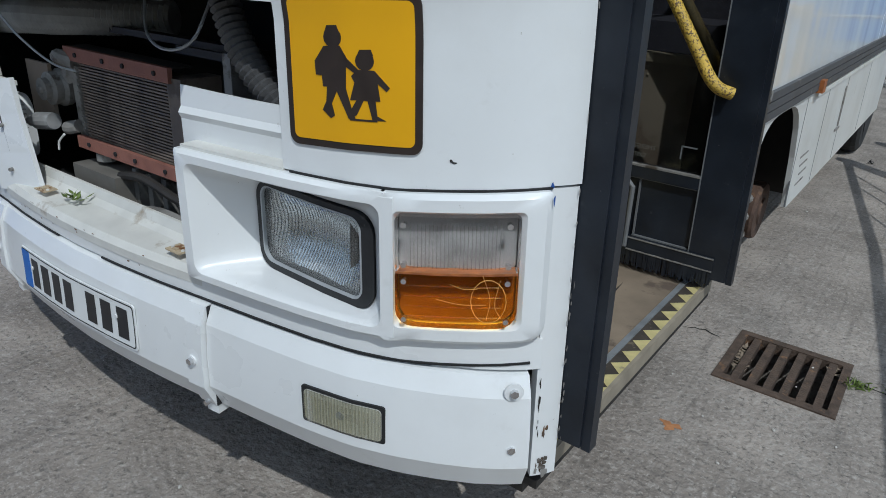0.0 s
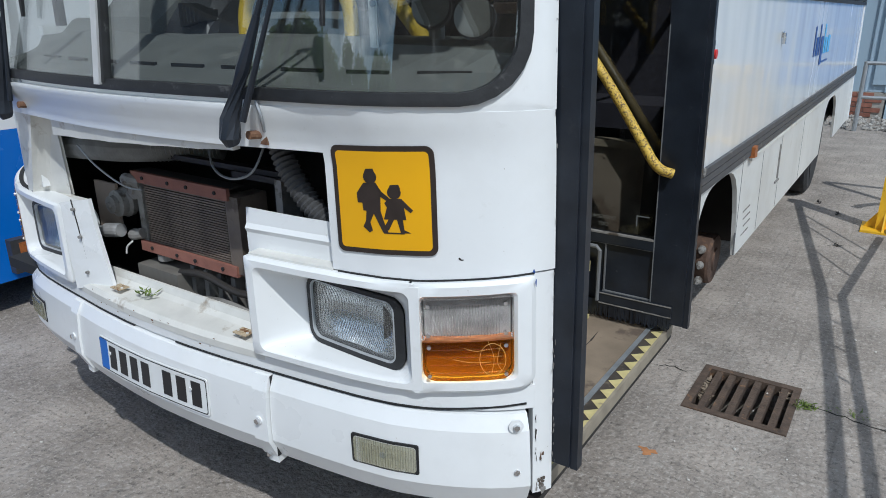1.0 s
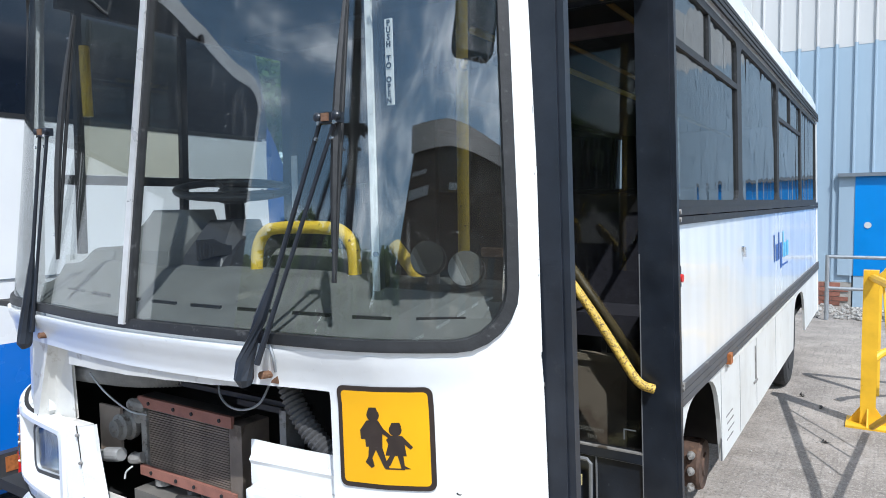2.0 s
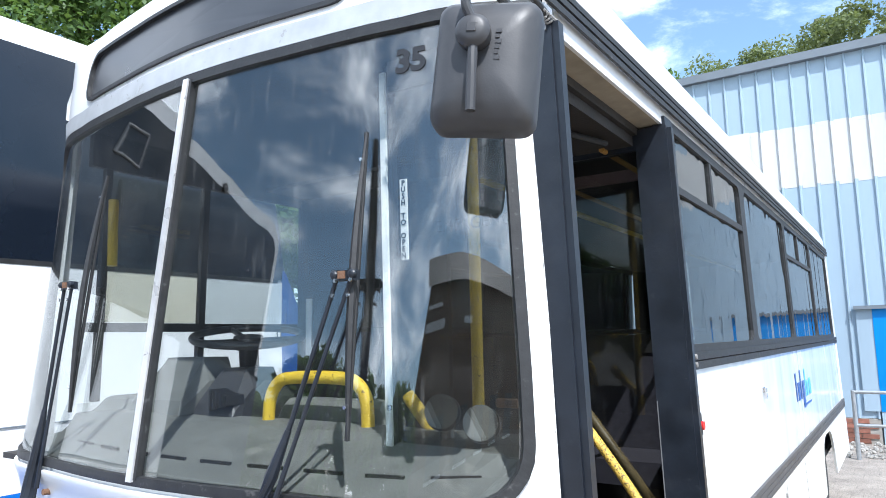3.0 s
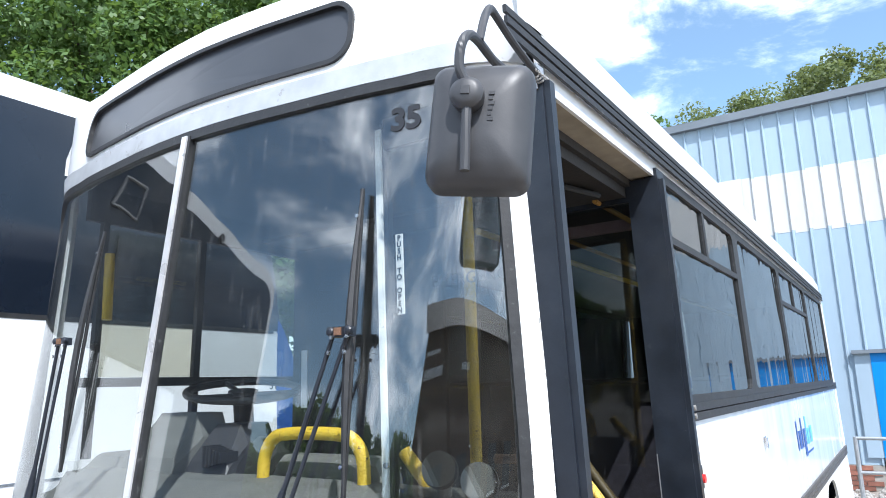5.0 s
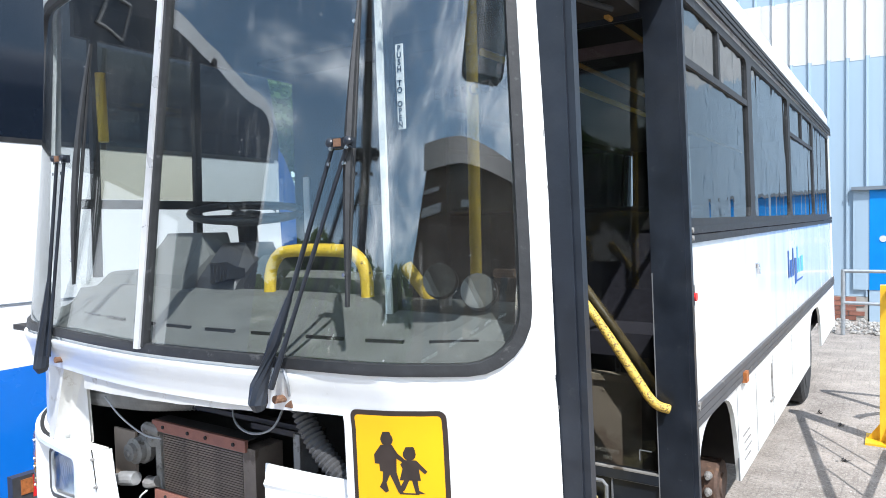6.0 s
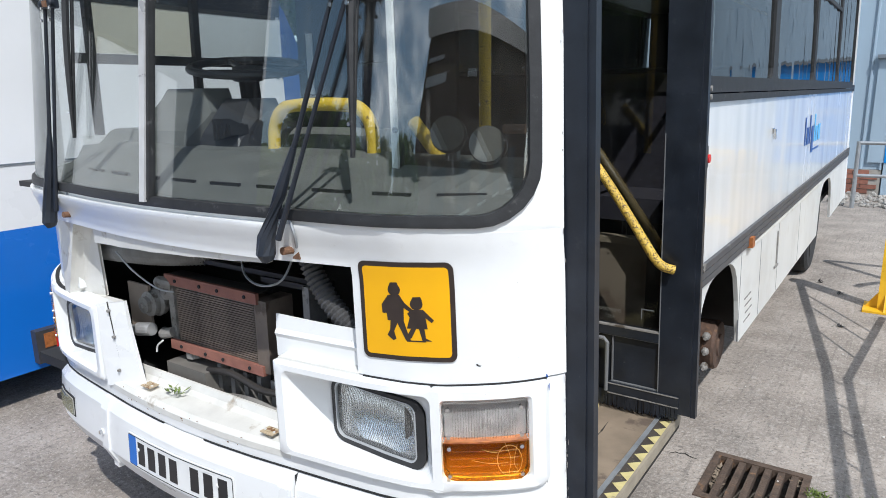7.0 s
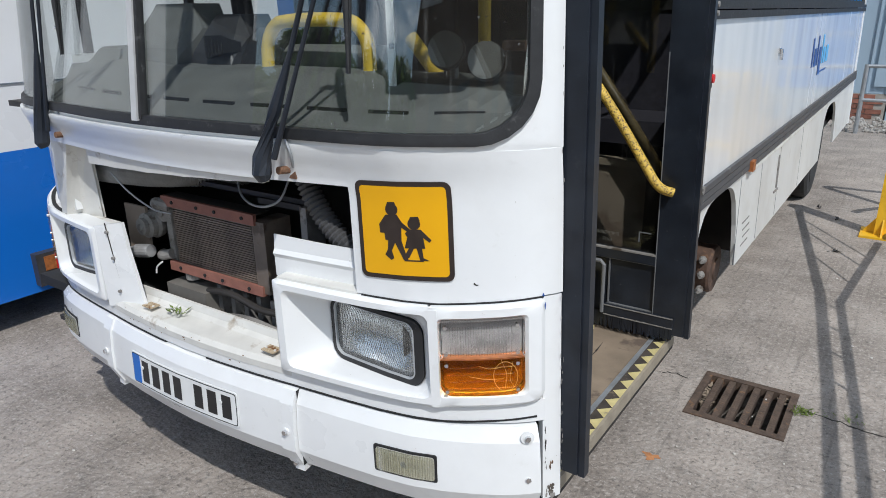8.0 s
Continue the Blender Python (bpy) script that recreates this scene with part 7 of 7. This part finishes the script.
# ---------------------------------------------------------------- yellow barrier
barrier = thing("yellow_barrier", "chipped yellow steel barrier bolted to the concrete", "barrier")
LINE = [Vector(p) for p in ((1.74, 4.80, 0), (2.15, 2.75, 0), (2.335, 1.45, 0), (2.90, -3.1, 0))]
for p in (LINE[0], LINE[2].lerp(LINE[3], 0.27), LINE[3]):
    part("post", box(p.x - 0.05, p.x + 0.05, p.y - 0.05, p.y + 0.05, 0.0, 1.17), SAFETY, barrier, bevel=0.006)
    part("base_plate", box(p.x - 0.14, p.x + 0.14, p.y - 0.14, p.y + 0.14, 0.0, 0.015), SAFETY, barrier)
    for dx, dy in ((1, 0), (-1, 0), (0, 1), (0, -1)):
        g = bmesh.new()
        o = Vector((p.x + 0.05 * dx, p.y + 0.05 * dy, 0.015))
        t = Vector((dy, dx, 0)) * 0.005
        tri = [o, o + Vector((dx * 0.08, dy * 0.08, 0)), o + Vector((0, 0, 0.12))]
        fa = [g.verts.new(q + t) for q in tri]
        fb = [g.verts.new(q - t) for q in tri]
        g.faces.new(fa)
        g.faces.new(fb[::-1])
        for k in range(3):
            g.faces.new((fa[k], fb[k], fb[(k + 1) % 3], fa[(k + 1) % 3]))
        part("gusset", g, SAFETY, barrier)
lift = lambda p, z: Vector((p.x, p.y, z))
part("top_rail", tube([lift(p, 1.12) for p in LINE], 0.028, 8), SAFETY, barrier)
part("second_rail", tube([lift(p, 0.92) for p in LINE[1:]], 0.022, 8), SAFETY, barrier)
foot = Vector((1.77, 4.55, 0.06))
part("brace", tube([foot, lift(LINE[1], 0.92)], 0.022, 8), SAFETY, barrier)
for f in (0.18, 0.34, 0.62):
    p = LINE[0].lerp(LINE[1], f)
    part("rod", tube([lift(p, 1.12), foot.lerp(lift(LINE[1], 0.92), f + 0.12)], 0.008, 6), SAFETY, barrier)
for f in (0.1, 0.35, 0.6, 0.85):
    p = LINE[1].lerp(LINE[2], f)
    part("rod", tube([lift(p, 1.12), lift(p, 0.92)], 0.008, 6), SAFETY, barrier)
bend = thing("yellow_guard_rail", "bent yellow tube guard behind the barrier post", "rail")
part("tube", tube(arc([(1.78, 5.75, 0), (1.78, 5.75, 0.7), (1.79, 5.75, 0.95), (1.84, 5.75, 1.06), (1.95, 5.75, 1.10), (2.6, 5.75, 1.10)]), 0.035, 10), SAFETY, bend, smooth=True)
part("low_tube", tube(arc([(1.76, 5.2, 0.42), (1.86, 5.3, 0.48), (2.1, 5.5, 0.5), (2.6, 5.7, 0.5)]), 0.03, 10), SAFETY, bend, smooth=True)

# ---------------------------------------------------------------- drain
grate = thing("drain_grate", "rusty cast iron drain grate set in concrete", "drain grate")
GX0, GX1, GY0, GY1 = 1.178, 1.577, 1.540, 1.957
for x0, x1, y0, y1 in ((GX0, GX1, GY0, GY0 + 0.035), (GX0, GX1, GY1 - 0.035, GY1), (GX0, GX0 + 0.03, GY0 + 0.035, GY1 - 0.035), (GX1 - 0.03, GX1, GY0 + 0.035, GY1 - 0.035)):
    part("frame", box(x0, x1, y0, y1, -0.04, 0.006), IRON, grate, bevel=0.004)
for k in range(6):
    x = GX0 + 0.057 + k * 0.0535
    part("bar", box(x, x + 0.027, GY0 + 0.03, GY1 - 0.03, -0.035, 0.002), IRON, grate, bevel=0.004)
part("pit_floor", box(GX0 + 0.01, GX1 - 0.01, GY0 + 0.01, GY1 - 0.01, -0.30, -0.28), PIT, grate)
for x, y in ((1.21, 1.80), (1.24, 1.72), (1.52, 1.93)):
    rnd = random.Random(int(x * 100))
    bm = bmesh.new()
    for k in range(30):
        c = Vector((x + rnd.uniform(-0.02, 0.02), y + rnd.uniform(-0.07, 0.07), -0.02 + rnd.uniform(0, 0.015)))
        d = Vector((rnd.uniform(-1, 1), rnd.uniform(-1, 1), rnd.uniform(-0.3, 0.5))).normalized() * 0.018
        w = d.cross(Vector((0, 0, 1))).normalized() * 0.006
        bm.faces.new([bm.verts.new(p) for p in (c - d, c + w, c + d, c - w)])
    tagged(part("dead_leaves", bm, WOOD), "dead brown leaves caught in the grate", "leaves", kind="stuff")


def tuft(x, y, n, seed, h):
    rnd = random.Random(seed)
    bm = bmesh.new()
    for k in range(n):
        c = Vector((x + rnd.gauss(0, 0.022), y + rnd.gauss(0, 0.018), 0))
        a = rnd.uniform(0, math.tau)
        l = rnd.uniform(0.4, 1.0) * h
        d = Vector((math.cos(a), math.sin(a), rnd.uniform(0.4, 1.6))).normalized()
        w = d.cross(Vector((0, 0, 1))).normalized() * 0.0022
        tip = c + d * l + Vector((0, 0, -0.25 * l))
        bm.faces.new([bm.verts.new(p) for p in (c - w, c + d * l * 0.6 - w * 0.8, tip, c + d * l * 0.6 + w * 0.8, c + w)])
    tagged(part("grass_tuft", bm, GRASS), "small tuft of grass in a concrete crack", "grass", kind="stuff")


tuft(1.60, 1.81, 45, 1, 0.05)
tuft(1.78, 1.86, 14, 2, 0.03)
tuft(1.70, 1.83, 8, 4, 0.02)
# crack in the concrete from the step past the grate, and loose debris
bm = bmesh.new()
rnd = random.Random(8)
pts = [(1.0 + 0.02 * k, 1.83 + 0.03 * math.sin(k * 0.5) + rnd.uniform(-0.008, 0.008)) for k in range(7)] + [(1.57 + 0.03 * k, 1.84 - 0.004 * k + rnd.uniform(-0.01, 0.01)) for k in range(22)]
for i, ((ax_, ay_), (bx_, by_)) in enumerate(zip(pts, pts[1:])):
    if i == 6:
        continue
    w = rnd.uniform(0.002, 0.005)
    bm.faces.new([bm.verts.new(p) for p in ((ax_, ay_ - w, 0.0012), (bx_, by_ - w, 0.0012), (bx_, by_ + w, 0.0012), (ax_, ay_ + w, 0.0012))])
tagged(part("ground_crack", bm, PIT), "dark crack across the concrete", "crack", kind="stuff")
bm = bmesh.new()
for k in range(26):
    a = k * math.tau / 26
    r = 0.022 * (1 + 0.35 * math.sin(3 * a) + 0.2 * math.sin(7 * a + 1))
    bm.verts.new((1.165 + r * 1.3 * math.cos(a), 1.16 + r * math.sin(a), 0.001))
bm.verts.ensure_lookup_table()
bm.faces.new(bm.verts[:])
tagged(part("paint_spot", bm, ORANGE_MARK), "small orange paint spot on the concrete", "paint mark")
bm = bmesh.new()
rnd = random.Random(31)
for k in range(70):
    x, y, r = 0.955 + rnd.gauss(0, 0.022), 0.435 + rnd.gauss(0, 0.02), rnd.uniform(0.002, 0.007)
    bm.faces.new([bm.verts.new((x + r * rnd.uniform(0.6, 1.2) * math.cos(a * math.tau / 7), y + r * rnd.uniform(0.6, 1.2) * math.sin(a * math.tau / 7), 0.0008)) for a in range(7)])
tagged(part("rust_stain", bm, ORANGE_MARK), "speckled rust stain on the concrete", "stain", kind="stuff")
bm = bmesh.new()
rnd = random.Random(21)
for k in range(420):
    x, y = rnd.uniform(-3, 3.5), rnd.uniform(-1.0, 8.0)
    r = rnd.uniform(0.003, 0.009)
    m4 = Matrix.Translation((x, y, r * 0.3)) @ Euler((0, 0, rnd.uniform(0, 6))).to_matrix().to_4x4() @ Matrix.Diagonal((r, r * 0.7, r * 0.5, 1))
    bmesh.ops.create_icosphere(bm, subdivisions=1, radius=1.0, matrix=m4)
tagged(part("grit", bm, STONE), "loose grit on the concrete", "grit", kind="stuff")
for x, y in ((1.42, 5.1), (1.25, 5.4), (1.5, 4.2)):
    bm = bmesh.new()
    rnd = random.Random(int(y * 50))
    for k in range(9):
        c = Vector((x + rnd.gauss(0, 0.014), y + rnd.gauss(0, 0.014), 0.006 + rnd.uniform(0, 0.01)))
        d = Vector((rnd.uniform(-1, 1), rnd.uniform(-1, 1), rnd.uniform(-0.2, 0.6))).normalized() * 0.02
        w = d.cross(Vector((0, 0, 1))).normalized() * 0.009
        bm.faces.new([bm.verts.new(p) for p in (c - d, c + w, c + d, c - w)])
    tagged(part("dead_leaf", bm, OIL_SHADE), "curled dead leaf on the concrete", "leaf", "dead leaves on the ground")


# ---------------------------------------------------------------- trees
def tree(name, base, height, spread, seed, leaf_mat, leaves, leaf_size, label):
    """Tapered trunk, limbs and a crown of many leaves in clumps."""
    rnd = random.Random(seed)
    t = thing(name, label, "tree")
    b = Vector(base)
    bm = tube([b, b + Vector((0.1, 0, height * 0.3)), b + Vector((0.0, 0.2, height * 0.6))], [0.3, 0.22, 0.12], 10)
    clumps = []
    for k in range(64):
        a, e = rnd.uniform(0, math.tau), rnd.uniform(-0.9, 1.0)
        r = spread * (0.55 + 0.45 * rnd.random()) * math.sqrt(max(0.05, 1 - max(0, e) ** 2 * 0.8))
        c = b + Vector((math.cos(a) * r, math.sin(a) * r, height * (0.62 + 0.36 * e)))
        clumps.append((c, rnd.uniform(0.28, 0.5) * spread * 0.55))
        if k % 3 == 0:
            tube([b + Vector((0, 0.1, height * rnd.uniform(0.3, 0.6))), b.lerp(c, 0.6) + Vector((0, 0, height * 0.2)), c], [0.09, 0.05, 0.015], 6, bm)
    part("trunk", bm, BARK, t)
    gen = np.random.default_rng(seed)
    pick = gen.integers(0, len(clumps), leaves)
    cen = np.array([tuple(c) for c, _ in clumps])[pick]
    rad = np.array([r for _, r in clumps])[pick]
    v = gen.normal(size=(leaves, 3)) * (1, 1, 0.8)
    v /= np.linalg.norm(v, axis=1, keepdims=True)
    p = cen + v * (rad * (0.5 + 0.55 * np.sqrt(gen.random(leaves))))[:, None]
    d = gen.normal(size=(leaves, 3)) * (1, 1, 0.6) + (0, 0, -0.3)
    d /= np.linalg.norm(d, axis=1, keepdims=True)
    nrm = v + gen.normal(size=(leaves, 3)) * 0.5 + (0, 0, 0.5)
    w = np.cross(d, nrm)
    w /= np.linalg.norm(w, axis=1, keepdims=True) + 1e-9
    size = (leaf_size * gen.uniform(0.6, 1.3, leaves))[:, None]
    quads = np.stack([p - d * size, p - d * size * 0.1 + w * size * 0.6, p + d * size, p - d * size * 0.1 - w * size * 0.6], 1)
    verts = [tuple(q) for q in quads.reshape(-1, 3).tolist()]
    faces = [(4 * k, 4 * k + 1, 4 * k + 2, 4 * k + 3) for k in range(leaves)]
    me = bpy.data.meshes.new("crown")
    me.from_pydata(verts, [], faces)
    me.materials.append(leaf_mat)
    o = tagged(new("crown", me), kind="stuff")
    o.parent = t
    return t


tree("tree", (-9.5, 11.0, 0), 12.0, 4.8, 1, LEAF, 130000, 0.08, "broad green deciduous tree behind the coaches")
tree("tree", (-14.5, 8.5, 0), 12.6, 5.2, 2, LEAF, 90000, 0.08, "broad green deciduous tree behind the coaches")
tree("tree", (-12.5, 10.5, 0), 10.5, 5.4, 12, LEAF, 90000, 0.08, "broad green deciduous tree behind the coaches")
# not in direct view; added to darken what shows through the coach windows
tree("tree", (-6.5, 15.0, 0), 9.0, 4.6, 9, LEAF, 60000, 0.08, "broad green deciduous tree behind the coaches")
tree("tree", (1.5, 26.0, 0), 13.1, 3.0, 4, LEAF_TWO, 22000, 0.085, "olive green tree behind the shed roof")
tree("tree", (6.2, 27.0, 0), 14.5, 3.8, 5, LEAF_TWO, 36000, 0.085, "olive green tree behind the shed roof")
tree("tree", (-2.5, 28.0, 0), 13.2, 3.0, 6, LEAF_TWO, 18000, 0.085, "olive green tree behind the shed roof")

# ---------------------------------------------------------------- building across the yard, seen in reflections
depot = thing("depot", "low brown brick building with a dark roof across the yard", "building")
part("wall", box(3.8, 24, -16.3, -16, 0, 6.4), HOUSE_BRICK, depot)
bm = bmesh.new()
bm.faces.new([bm.verts.new(p) for p in ((3.4, -15.7, 6.3), (24.4, -15.7, 6.3), (24.4, -19, 8.1), (3.4, -19, 8.1))])
part("roof", bm, ROOF_DARK, depot)
for k in range(5):
    w = part("window", box(6.0 + 3.4 * k, 7.6 + 3.4 * k, -16.02, -15.95, 1.4, 2.9), GREY_SCREEN, depot)
    part("sill", box(5.9 + 3.4 * k, 7.7 + 3.4 * k, -16.0, -15.9, 1.3, 1.4), SHED_WHITE, w)
for x0, x1, z0, z1 in ((3.9, 6.2, 5.15, 5.4), (3.9, 5.6, 5.75, 5.85), (9.0, 10.6, 5.15, 5.35)):
    part("sign_board", box(x0, x1, -16.0, -15.94, z0, z1), SHED_WHITE, depot)
# tree row out of direct view, placed to darken low windscreen reflections
for x in range(7):
    tree("tree", (1.9 - 4.7 * x, -15.5 - 0.8 * (x % 2), 0), 3.6 + 0.5 * (x % 3), 2.4, 20 + x, LEAF, 14000, 0.14, "tree across the yard, out of view, added to dim windscreen reflections")
